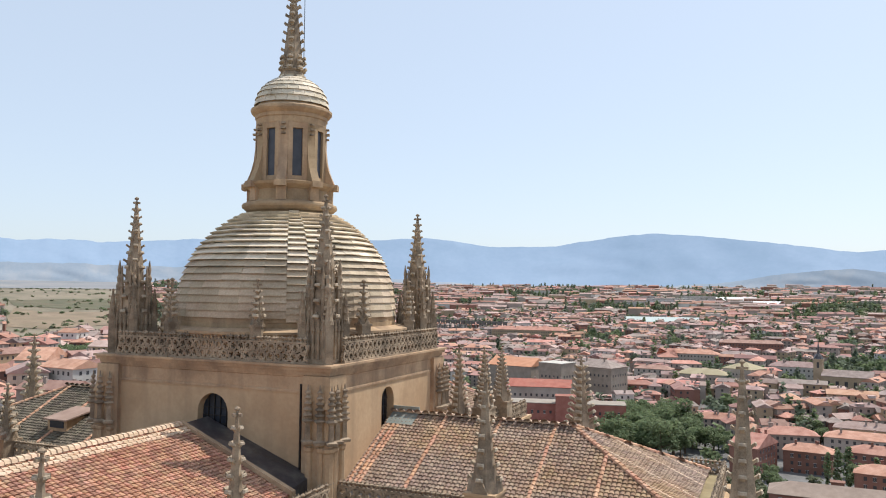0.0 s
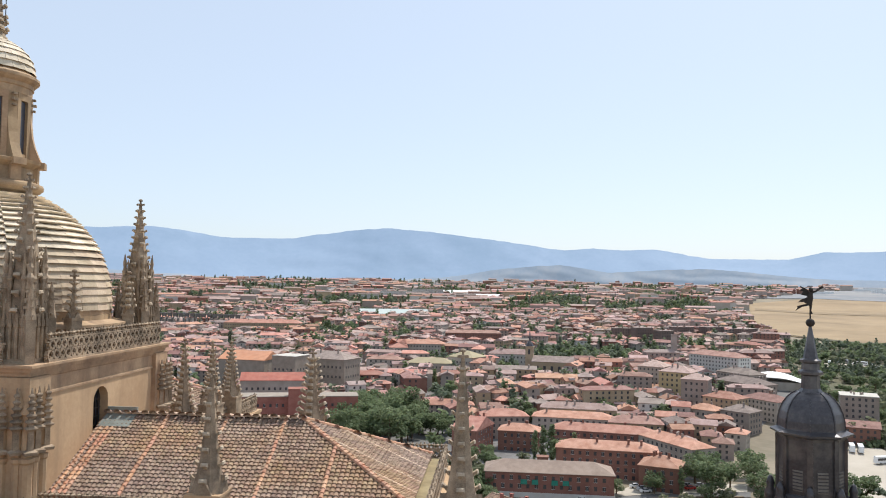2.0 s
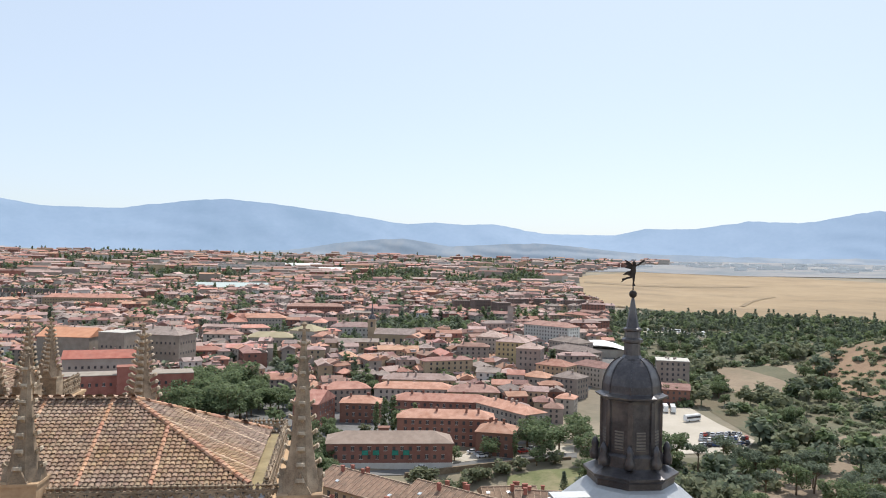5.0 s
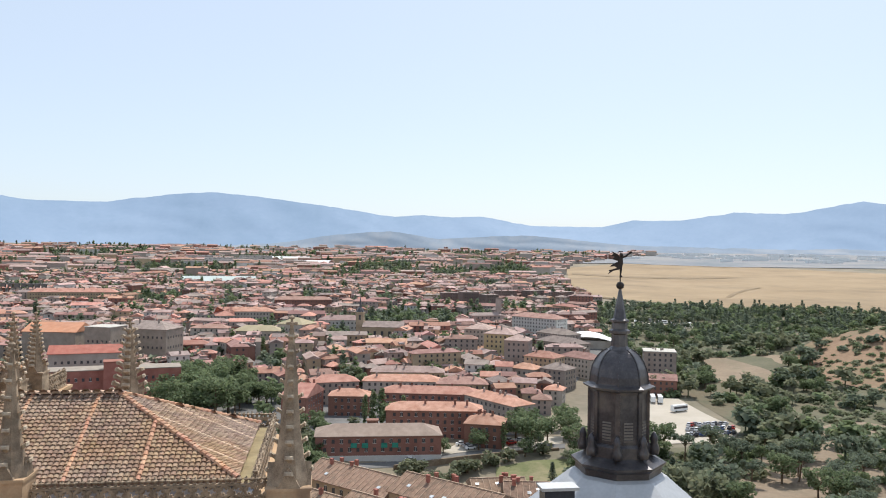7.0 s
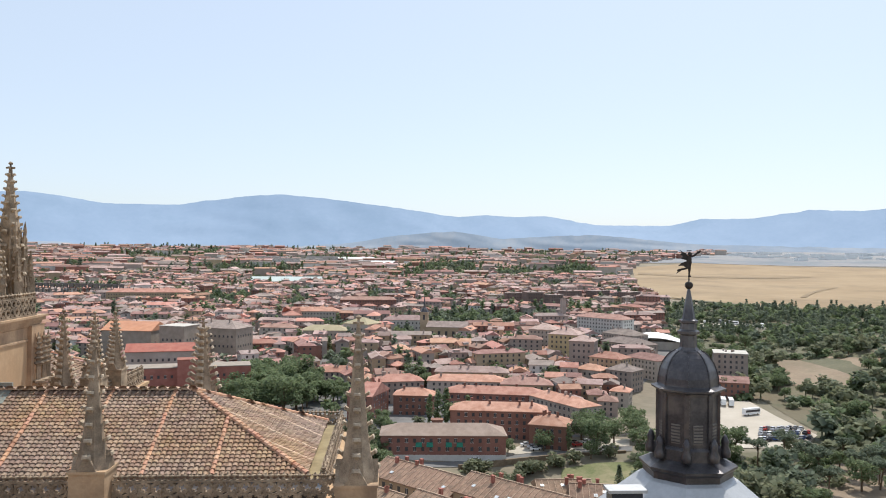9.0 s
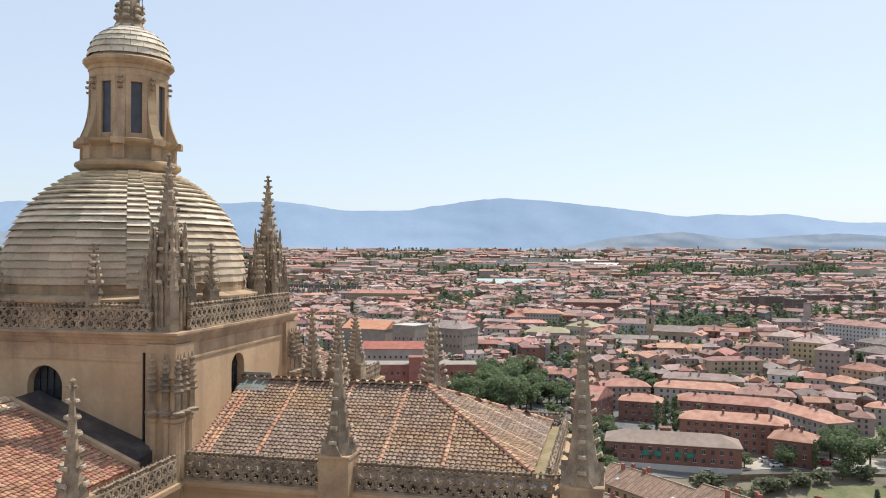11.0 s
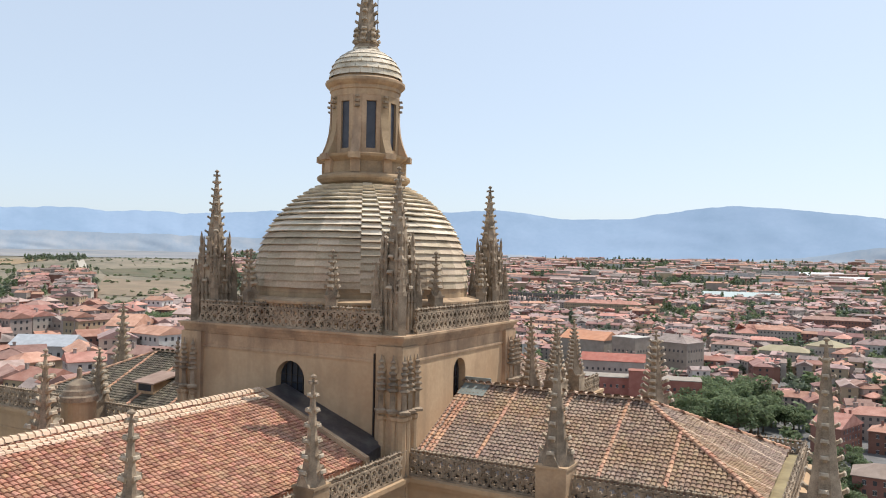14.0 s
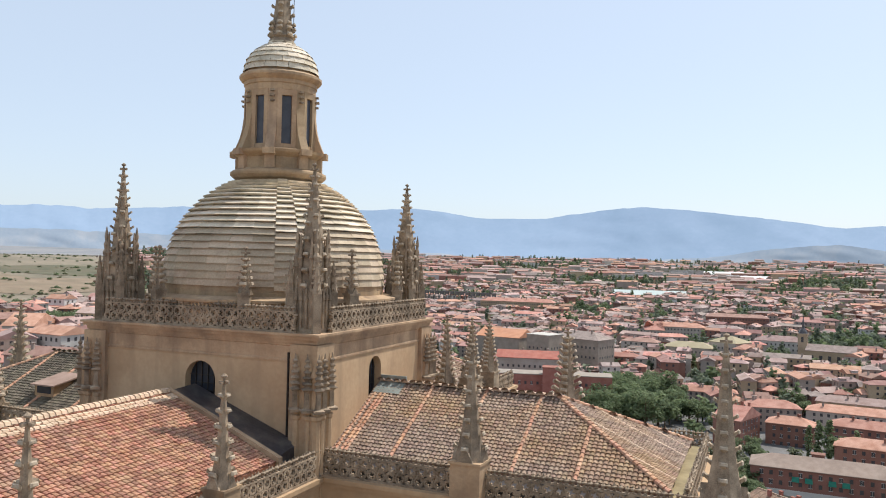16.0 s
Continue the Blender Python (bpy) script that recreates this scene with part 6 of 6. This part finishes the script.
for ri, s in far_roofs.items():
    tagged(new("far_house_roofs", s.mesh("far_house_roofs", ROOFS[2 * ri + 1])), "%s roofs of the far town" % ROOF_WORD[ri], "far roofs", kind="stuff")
tagged(new("far_house_windows", far_panes.mesh("far_house_windows", M["pane"])), "dark windows of the far town", "far windows", kind="stuff")
tagged(new("far_chimneys", far_chimneys.mesh("far_chimneys", WALLS[7])), "chimneys on the roofs of the far town", "chimneys", kind="stuff")
# pale sheds on the plain
sheds = Shape()
for _ in range(150):
    az = rng.choice((rng.uniform(14, 42), rng.uniform(-12, 3)))
    r = rng.uniform(2500, 3300)
    x, y = polar(az, r)
    w, d = rng.uniform(25, 80), rng.uniform(14, 25)
    sheds.box(-w / 2, -d / 2, -1, w / 2, d / 2, rng.uniform(6, 11), pose(x, y, ground_z(x, y), 0, 0, rng.uniform(-25, 25)))
tagged(new("far_sheds", sheds.mesh("far_sheds", M["white"])), "pale industrial sheds on the plain", "sheds", kind="stuff")


# ================= trees =================
def leaves(s, cx, cy, cz, rx, rz, n, size, r_):
    """Small leaf clumps scattered through an ellipsoid's outer part."""
    for _ in range(n):
        u, v = r_.uniform(-1, 1), r_.uniform(0, 2 * math.pi)
        q = math.sqrt(1 - u * u)
        k = r_.uniform(0.62, 1.08)
        p = Vector((cx + rx * k * q * math.cos(v), cy + rx * k * q * math.sin(v), cz + rz * k * u))
        m = Matrix.Translation(p) @ Euler((r_.uniform(-0.9, 0.9), r_.uniform(-0.9, 0.9), r_.uniform(0, 6.3))).to_matrix().to_4x4()
        e = size * r_.uniform(0.6, 1.3)
        s.add([(-e, -e * 0.6, 0), (e * 0.2, -e, e * 0.15), (e, e * 0.5, 0), (-e * 0.3, e, -e * 0.15)], [(0, 1, 2), (0, 2, 3)], m)


def limb(s, a, b, r0, r1, n=6):
    a, b = Vector(a), Vector(b)
    q = (b - a).to_track_quat("Z", "Y").to_matrix().to_4x4()
    s.lathe([(r0, 0), (r1, (b - a).length)], n, Matrix.Translation(a) @ q)


def tree_mesh(kind, seed):
    r_ = random.Random(seed)
    t, c = Shape(), Shape()
    if kind == "broadleaf":
        h = 9.0
        limb(t, (0, 0, -0.6), (0.1, 0, 3.2), 0.32, 0.22)
        for k in range(9):
            a = k * 2.4 + r_.uniform(-0.4, 0.4)
            rr, z = r_.uniform(1.2, 2.8), r_.uniform(2.9, 7.4)
            tip = (rr * math.cos(a), rr * math.sin(a), z)
            limb(t, (0.1, 0, 2.6 + 0.1 * k), tip, 0.13, 0.04, 5)
            leaves(c, *tip, r_.uniform(1.2, 1.9), r_.uniform(0.9, 1.4), 150, 0.24, r_)
        leaves(c, 0, 0, 5.2, 2.5, 2.6, 260, 0.27, r_)
        mat = M["leaf"]
    elif kind == "umbrella":
        limb(t, (0, 0, -0.6), (0.5, 0.2, 4.6), 0.26, 0.2)
        limb(t, (0.5, 0.2, 4.6), (0.4, 0.5, 6.6), 0.2, 0.12)
        for k in range(9):
            a = k * 2.4 + r_.uniform(-0.3, 0.3)
            rr, z = r_.uniform(1.0, 2.9), r_.uniform(6.3, 7.6)
            tip = (0.4 + rr * math.cos(a), 0.3 + rr * math.sin(a), z)
            limb(t, (0.45, 0.3, 4.8 + 0.12 * k), tip, 0.1, 0.04, 5)
            leaves(c, *tip, r_.uniform(1.0, 1.6), r_.uniform(0.55, 0.85), 130, 0.22, r_)
        mat = M["leaf_dark"]
    elif kind == "conifer":
        limb(t, (0, 0, -0.6), (0, 0, 10.5), 0.24, 0.04)
        for k in range(10):
            z = 1.6 + 0.92 * k
            rr = 2.2 * (1 - k / 11) + 0.25
            for q in range(5):
                a = q * 1.257 + k * 0.7
                leaves(c, rr * 0.55 * math.cos(a), rr * 0.55 * math.sin(a), z, rr * 0.55, 0.5, 12, 0.34, r_)
        mat = M["leaf_dark"]
    elif kind == "poplar":
        limb(t, (0, 0, -0.6), (0, 0, 11), 0.22, 0.05)
        for k in range(9):
            leaves(c, r_.uniform(-0.25, 0.25), r_.uniform(-0.25, 0.25), 2.2 + 1.15 * k, 1.25 * math.sin(math.pi * (k + 1.6) / 11.5), 1.0, 60, 0.3, r_)
        mat = M["leaf"]
    else:
        for k in range(5):
            a = k * 1.26
            tip = (r_.uniform(0.3, 1.1) * math.cos(a), r_.uniform(0.3, 1.1) * math.sin(a), r_.uniform(0.7, 1.6))
            limb(t, (0, 0, -0.3), tip, 0.08, 0.03, 5)
            leaves(c, *tip, r_.uniform(0.7, 1.1), r_.uniform(0.6, 0.9), 45, 0.26, r_)
        mat = M["leaf_dry"]
    return t.mesh("trunk", M["bark"]), c.mesh("crown", mat), c


TREES = {k: [tree_mesh(k, 11 * i + 3) for i in range(3)] for k in ("broadleaf", "umbrella", "conifer", "poplar", "bush")}
TREE_LABEL = {"broadleaf": "green broadleaf tree with a rounded crown", "umbrella": "umbrella pine with a bare leaning trunk", "conifer": "dark pointed conifer beside the car park", "poplar": "tall slender green poplar", "bush": "dusty olive scrub bush"}


def tree(kind, x, y, scale, rn):
    t, c, _ = TREES[kind][rn.randrange(3)]
    ob = new("bush" if kind == "bush" else "tree", None)
    ob.empty_display_size = 0.2
    ob.matrix_basis = pose(x, y, ground_z(x, y), 0, 0, rn.uniform(0, 360)) @ Matrix.Diagonal((scale * rn.uniform(0.9, 1.15), scale * rn.uniform(0.9, 1.15), scale, 1))
    tagged(ob, TREE_LABEL[kind], "bush" if kind == "bush" else "tree", "trees of the valley")
    hang("trunk", t, ob)
    hang("crown", c, ob)


rn = random.Random(21)
# the pine slope below the camera to the right
for _ in range(140):
    az, r = rn.uniform(26.5, 41), rn.uniform(190, 385)
    if r > 345 and az < 31.5:
        continue
    if noise.noise((az * 0.5, r / 40, 5.1)) < -0.03:
        continue
    x, y = polar(az, r)
    tree("umbrella" if rn.random() < 0.62 else "broadleaf", x, y, rn.uniform(0.85, 1.35), rn)
# along the car park and the street
for az, r, k, s in ((13.9, 318, "broadleaf", 1.5), (15.0, 305, "broadleaf", 1.7), (16.2, 318, "broadleaf", 1.4), (14.6, 330, "broadleaf", 1.5), (11.2, 302, "broadleaf", 1.0), (8.6, 297, "broadleaf", 0.7), (17.6, 330, "broadleaf", 1.4),
                    (18.2, 300, "broadleaf", 1.5), (17.4, 345, "broadleaf", 1.4), (18.6, 275, "broadleaf", 1.3), (3.4, 338, "poplar", 1.4), (4.0, 336, "poplar", 1.5), (2.8, 340, "poplar", 1.2), (-0.6, 345, "broadleaf", 0.9), (2.0, 345, "bush", 2.0),
                    (8.9, 420, "broadleaf", 1.3), (1.8, 445, "broadleaf", 1.6), (2.4, 430, "broadleaf", 1.3), (23.0, 310, "broadleaf", 1.6), (24.4, 318, "broadleaf", 1.4), (22.4, 290, "broadleaf", 1.5), (25.8, 300, "umbrella", 1.3),
                    (25.0, 265, "conifer", 0.9), (25.5, 262, "conifer", 0.85), (26.2, 262, "conifer", 0.8), (-1.0, 318, "bush", 2.2), (-2.0, 308, "bush", 2.4), (-0.4, 300, "bush", 2.0), (-3.0, 330, "bush", 2.6), (-1.8, 325, "bush", 2.6), (-2.6, 290, "bush", 2.6), (-1.6, 276, "bush", 2.6), (-0.6, 268, "bush", 2.4), (0.6, 262, "bush", 2.2), (1.6, 258, "bush", 1.8), (-2.4, 262, "bush", 2.6), (-3.4, 300, "bush", 2.8), (-1.2, 255, "bush", 2.2), (0.4, 250, "bush", 1.9), (8.6, 272, "bush", 1.6), (9.4, 276, "bush", 1.8), (11.0, 284, "bush", 1.7), (12.4, 288, "bush", 1.6), (7.4, 268, "bush", 1.7), (6.0, 274, "bush", 2.6), (6.8, 276, "bush", 2.3), (9.9, 281, "bush", 2.6), (10.4, 282, "bush", 2.2), (12.0, 288, "bush", 2.4), (13.4, 292, "bush", 2.2), (14.6, 297, "broadleaf", 0.8), (15.9, 300, "bush", 2.4), (8.0, 268, "bush", 2.3), (16.6, 270, "conifer", 0.7), (13.0, 303, "poplar", 0.9), (4.8, 330, "broadleaf", 1.6), (5.6, 332, "poplar", 1.3), (19.2, 262, "broadleaf", 1.2), (19.6, 285, "broadleaf", 1.3)):
    x, y = polar(az, r)
    tree(k, x, y, s, rn)
# the green slope below the old houses
for _ in range(18):
    x, y = polar(rn.uniform(-3.2, 0.0), rn.uniform(258, 332))
    tree("broadleaf", x, y, rn.uniform(0.7, 1.1), rn)
# the big clump in the town
for _ in range(46):
    az, r = rn.uniform(-11.2, -4.2), rn.uniform(335, 450)
    if az > -7 and r < 380:
        continue
    x, y = polar(az, r)
    tree("broadleaf", x, y, rn.uniform(1.9, 2.5) if az < -6.8 else rn.uniform(1.3, 1.7), rn)
for az0, az1, r0, r1, n in ((-50.0, -46.8, 405, 525, 22), (-52.5, -49.8, 595, 690, 18)):
    for _ in range(n):
        x, y = polar(rn.uniform(az0, az1), rn.uniform(r0, r1))
        if not any((x - kx) ** 2 + (y - ky) ** 2 < kr * kr for kx, ky, kr in KEEP):
            tree("broadleaf", x, y, rn.uniform(1.4, 1.9), rn)
# scrub round the clearing
for _ in range(140):
    az, r = rn.uniform(22.5, 41), rn.uniform(400, 640)
    x, y = polar(az, r)
    if 26.5 < az < 32.5 and 495 < r < 585 and rn.random() < 0.9:
        continue
    if r < 432 and az < 29 or az > 34.5:
        continue
    tree(rn.choice(("broadleaf", "bush", "broadleaf")), x, y, rn.uniform(0.7, 1.3), rn)

# woods and distant trees, joined
woods = {"leaf_dark": Shape(), "leaf": Shape(), "leaf_dry": Shape()}
small = {k: Shape() for k in ("conifer", "broadleaf", "bush", "shrub", "tuft", "spindle")}
for k in small:
    q = random.Random(5)
    if k == "conifer":
        small[k].lathe([(0.15, -0.5), (0.12, 1.5)], 5)
        for j in range(6):
            leaves(small[k], 0, 0, 1.8 + 1.4 * j, 2.0 * (1 - j / 6.6) + 0.2, 0.8, 26, 0.5, q)
    elif k == "shrub":
        for j in range(4):
            leaves(small[k], 1.3 * math.cos(j * 1.6), 1.3 * math.sin(j * 1.6), 0.8 + 0.5 * (j % 3), 1.5, 1.0, 11, 0.85, q)
    elif k == "tuft":
        small[k].lathe([(0.25, -0.5), (0.2, 3)], 4, cap=False)
        for j in range(5):
            leaves(small[k], 1.4 * math.cos(j * 1.3), 1.4 * math.sin(j * 1.3), 3.8 + 0.7 * (j % 3), 1.8, 1.6, 13, 0.9, q)
    elif k == "spindle":
        small[k].lathe([(0.15, -0.5), (0.12, 1.5)], 4, cap=False)
        for j in range(5):
            leaves(small[k], 0, 0, 1.8 + 1.7 * j, 1.7 * (1 - j / 5.8) + 0.2, 0.9, 11, 0.8, q)
    elif k == "bush":
        for j in range(5):
            leaves(small[k], 1.4 * math.cos(j * 1.3), 1.4 * math.sin(j * 1.3), 0.8 + 0.5 * (j % 3), 1.6, 1.0, 34, 0.46, q)
    else:
        small[k].lathe([(0.25, -0.5), (0.2, 3)], 5)
        for j in range(5):
            leaves(small[k], 1.3 * math.cos(j * 1.3), 1.3 * math.sin(j * 1.3), 4.0 + 0.6 * (j % 3), 1.9, 1.7, 36, 0.52, q)


def far_tree(kind, mat, x, y, s):
    woods[mat].add(small[kind].v, small[kind].f, pose(x, y, ground_z(x, y), 0, 0, rn.uniform(0, 360)) @ Matrix.Diagonal((s, s, s, 1)))


for _ in range(2300):
    az, r = rn.uniform(19.5, 46), rn.uniform(620, 985)
    x, y = polar(az, r)
    if r < 760 and noise.noise((x / 60, y / 60, 1.0)) > 0.12 or az < 24 and rn.random() < 0.35 or noise.noise((x / 110, y / 50, 3.0)) > 0.45:
        continue
    k = rn.random()
    if 22.3 < az < 28.2 and 760 < r < 822:
        continue
    far_tree("conifer" if k < 0.2 else "tuft" if k < 0.75 else "shrub", "leaf_dark" if k < 0.45 else "leaf" if k < 0.85 else "leaf_dry", x, y, rn.uniform(0.9, 1.5) * (1.4 if k > 0.75 else 1))
for _ in range(2600):                                  # wooded gaps in the town
    az = rn.uniform(-45, 18)
    r = rn.uniform(380, 1400)
    x, y = polar(az, r)
    if not wooded(x, y) or az > town_limit(r):
        continue
    if any((x - kx) ** 2 + (y - ky) ** 2 < kr * kr for kx, ky, kr in KEEP):
        continue
    far_tree("tuft", rn.choice(("leaf", "leaf_dark")), x, y, rn.uniform(0.8, 1.4))
for _ in range(3900):                                  # single trees in yards and streets
    az = rn.uniform(-45, 18)
    r = 360 + 1150 * rn.random() ** 0.7
    x, y = polar(az, r)
    if az > town_limit(r) or any((x - kx) ** 2 + (y - ky) ** 2 < kr * kr for kx, ky, kr in KEEP):
        continue
    if noise.noise((x / 130, y / 130, 4.4)) < -0.1 and rn.random() < 0.6:
        continue
    far_tree(rn.choice(("tuft", "tuft", "tuft", "spindle")), rn.choice(("leaf", "leaf_dark")), x, y, rn.uniform(1.1, 2.0))
for az0, az1, r0, r1, n, big in ((-21, -17.3, 1850, 2150, 150, 1.6), (-15.8, -12, 2250, 2700, 150, 2.3), (-12.5, -9.5, 1750, 1900, 60, 1.7), (7.5, 10.2, 1250, 1750, 170, 1.5), (-24.5, -19.5, 1060, 1130, 70, 1.7), (-17.5, -15.2, 640, 720, 14, 1.6), (-14, -12.4, 760, 830, 16, 1.7), (-3.5, -1.8, 640, 700, 14, 1.4),
                                (3.2, 4.6, 900, 1000, 26, 1.5), (5.5, 11.8, 800, 850, 70, 1.7), (12.6, 14.5, 780, 860, 30, 1.7), (-4.5, 3, 1450, 1550, 70, 1.6), (-9, -6, 560, 640, 14, 1.4), (0.2, 1.6, 610, 632, 10, 1.3), (15, 17.5, 720, 900, 50, 1.5), (3, 7, 1900, 2300, 80, 2.0), (11, 14, 1500, 1900, 60, 1.7)):
    for _ in range(n):                                 # green clumps between the quarters
        x, y = polar(rn.uniform(az0, az1), rn.uniform(r0, r1))
        far_tree("spindle" if rn.random() < 0.25 else "tuft", rn.choice(("leaf", "leaf_dark")), x, y, big * rn.uniform(0.75, 1.3))
for i in range(150):                                   # an avenue that runs away from the camera
    az, r = 6.2 + 0.0045 * (i * 6.0), 800 + i * 6.0
    x, y = polar(az + rn.uniform(-0.35, 0.35), r)
    far_tree("tuft", "leaf", x, y, rn.uniform(1.0, 1.6))
for _ in range(110):
    x, y = polar(rn.uniform(3.6, 12), rn.uniform(705, 785))
    far_tree("tuft", rn.choice(("leaf", "leaf_dark")), x, y, rn.uniform(1.0, 1.6))
for _ in range(3200):
    r = rn.uniform(1400, 3100)
    x, y = polar(rn.uniform(-46, 20), r)
    if noise.noise((x / 240, y / 240, 3.3)) < 0.12 or math.degrees(math.atan2(x, y)) > town_limit(r) - 2:
        continue
    far_tree(rn.choice(("tuft", "spindle")), rn.choice(("leaf", "leaf_dark")), x, y, rn.uniform(1.4, 2.6))
for _ in range(1500):                                  # undergrowth of the valley
    az, r = rn.uniform(18, 48), rn.uniform(215, 660)
    x, y = polar(az, r)
    if noise.noise((x / 45, y / 45, 8.0)) < -0.12 or 21 < az < 29.5 and 325 < r < 428 or 27.0 < az < 32 and 500 < r < 580:
        continue
    if az > 34.5 and r > 395 and rn.random() < 0.8 or az > 28.5 and r < 320 and rn.random() < 0.93 or az < 21 and r > 300:
        continue
    far_tree(rn.choice(("bush", "bush", "broadleaf")) if r < 330 else rn.choice(("shrub", "shrub", "tuft")), rn.choice(("leaf_dry", "leaf_dry", "leaf", "leaf_dark")), x, y, rn.uniform(0.9, 1.9))
for _ in range(3000):                                  # scrub on the hills
    az, r = rn.choice((rn.uniform(-66, -44), rn.uniform(34, 46))), 0
    r = rn.uniform(700, 2200) if az < 0 else rn.uniform(400, 640)
    x, y = polar(az, r)
    if noise.noise((x / 90, y / 90, 6.0)) < (0.1 if az < 0 else -0.05):
        continue
    if az > 0 and rn.random() < 0.45:
        continue
    far_tree("shrub", "leaf_dry" if rn.random() < 0.6 else "leaf", x, y, rn.uniform(0.4, 1.0) if az > 0 else rn.uniform(0.5, 1.5))
for az0, az1, r0, r1, n in ((-57, -53.4, 1850, 2250, 130), (-58, -52.6, 1080, 1560, 110), (-60, -57.5, 1000, 1300, 60)):   # groves round the suburb
    for _ in range(n):
        x, y = polar(rn.uniform(az0, az1), rn.uniform(r0, r1))
        far_tree(rn.choice(("tuft", "spindle")), rn.choice(("leaf", "leaf_dark")), x, y, rn.uniform(0.9, 1.7))
for k, s in woods.items():
    tagged(new("woodland", s.mesh("woodland", M[k])), {"leaf_dark": "dark conifer woods across the valley", "leaf": "green trees among the far houses", "leaf_dry": "olive scrub dotted over dry hills"}[k], "woods", kind="stuff")


# ================= vehicles =================
def car(x, y, rz, mat, label, van=False, name="car", category="car", wheels=True):
    t = thing(name, label, category, (x, y, ground_z(x, y) + 0.55), rz, "parked vehicles")
    L, W, H = (9.5, 2.4, 2.9) if van else (4.2, 1.75, 0.75)
    s = Shape().box(-L / 2, -W / 2, 0.3, L / 2, W / 2, 0.3 + H, None, 0.04)
    hang("body", s.mesh("body", mat), t)
    if van:
        hang("window_band", Shape().box(-L / 2 + 0.3, -W / 2 - 0.02, 1.5, L / 2 - 0.2, W / 2 + 0.02, 2.5).mesh("window_band", M["pane"]), t)
    else:
        hang("cabin", Shape().box(-1.3, -0.78, 1.03, 1.0, 0.78, 1.52, None, 0.22).mesh("cabin", M["pane"]), t)
        hang("roof", Shape().box(-0.95, -0.62, 1.5, 0.7, 0.62, 1.56).mesh("roof", mat), t)
    if not wheels:
        return
    wh = Shape().lathe([(0.32, -0.1), (0.32, 0.1)], 10, pose(0, 0, 0, 90, 0, 0)).mesh("wheel", M["iron"])
    for sx in (-1, 1):
        for sy in (-1, 1):
            hang("wheel", wh, t, "", Matrix.Translation((sx * L * 0.31, sy * W * 0.47, 0.32)))


PAINT = [(n, material(n + " car paint", c, tuple(min(1, q * 1.1) for q in c), 1, rough=0.3, bump=0)) for n, c in (("white", (0.75, 0.75, 0.74)), ("silver", (0.45, 0.46, 0.48)), ("black", (0.03, 0.03, 0.035)), ("red", (0.42, 0.05, 0.04)), ("dark blue", (0.05, 0.08, 0.17)), ("grey", (0.2, 0.2, 0.21)))]
for i in range(34):
    az, r = 26.0 + 0.27 * (i % 12) + rn.uniform(-0.1, 0.1), 348 + 11 * (i // 12) + 1.1 * (i % 12) + rn.uniform(-1, 1)
    n, mt = PAINT[rn.randrange(6)]
    x, y = polar(az, r)
    car(x, y, rn.uniform(40, 60), mt, "%s car parked on pale gravel" % n)
for az, r, rz in ((25.4, 405, 20), (23.6, 424, 70), (24.1, 424, 70)):
    x, y = polar(az, r)
    car(x, y, rz, PAINT[0][1], "white coach parked on pale gravel", True, "coach", "coach")
for az, r, rz, k in ((9.9, 308, 10, 0), (10.4, 305, 12, 1), (10.9, 304, 15, 5), (10.6, 302, 15, 0), (13.6, 312, 20, 3), (14.9, 320, 30, 2), (15.6, 322, 30, 2), (6.2, 285, -20, 0), (13.4, 316, 40, 1), (14.2, 318, 10, 1)):
    x, y = polar(az, r)
    car(x, y, rz, PAINT[k][1], "%s car parked beside the street" % PAINT[k][0])
for i in range(26):
    az, r = 22.4 + 0.23 * i + rn.uniform(-0.08, 0.08), rn.choice((775, 790, 806)) + rn.uniform(-4, 4)
    x, y = polar(az, r)
    big = i % 4 == 0
    car(x, y, rn.uniform(0, 180), PAINT[(0, 0, 1, 0, 5)[i % 5]][1], "white coach parked at the camp site" if big else "pale car parked at the camp site", big, "coach" if big else "car", "coach" if big else "car", False)
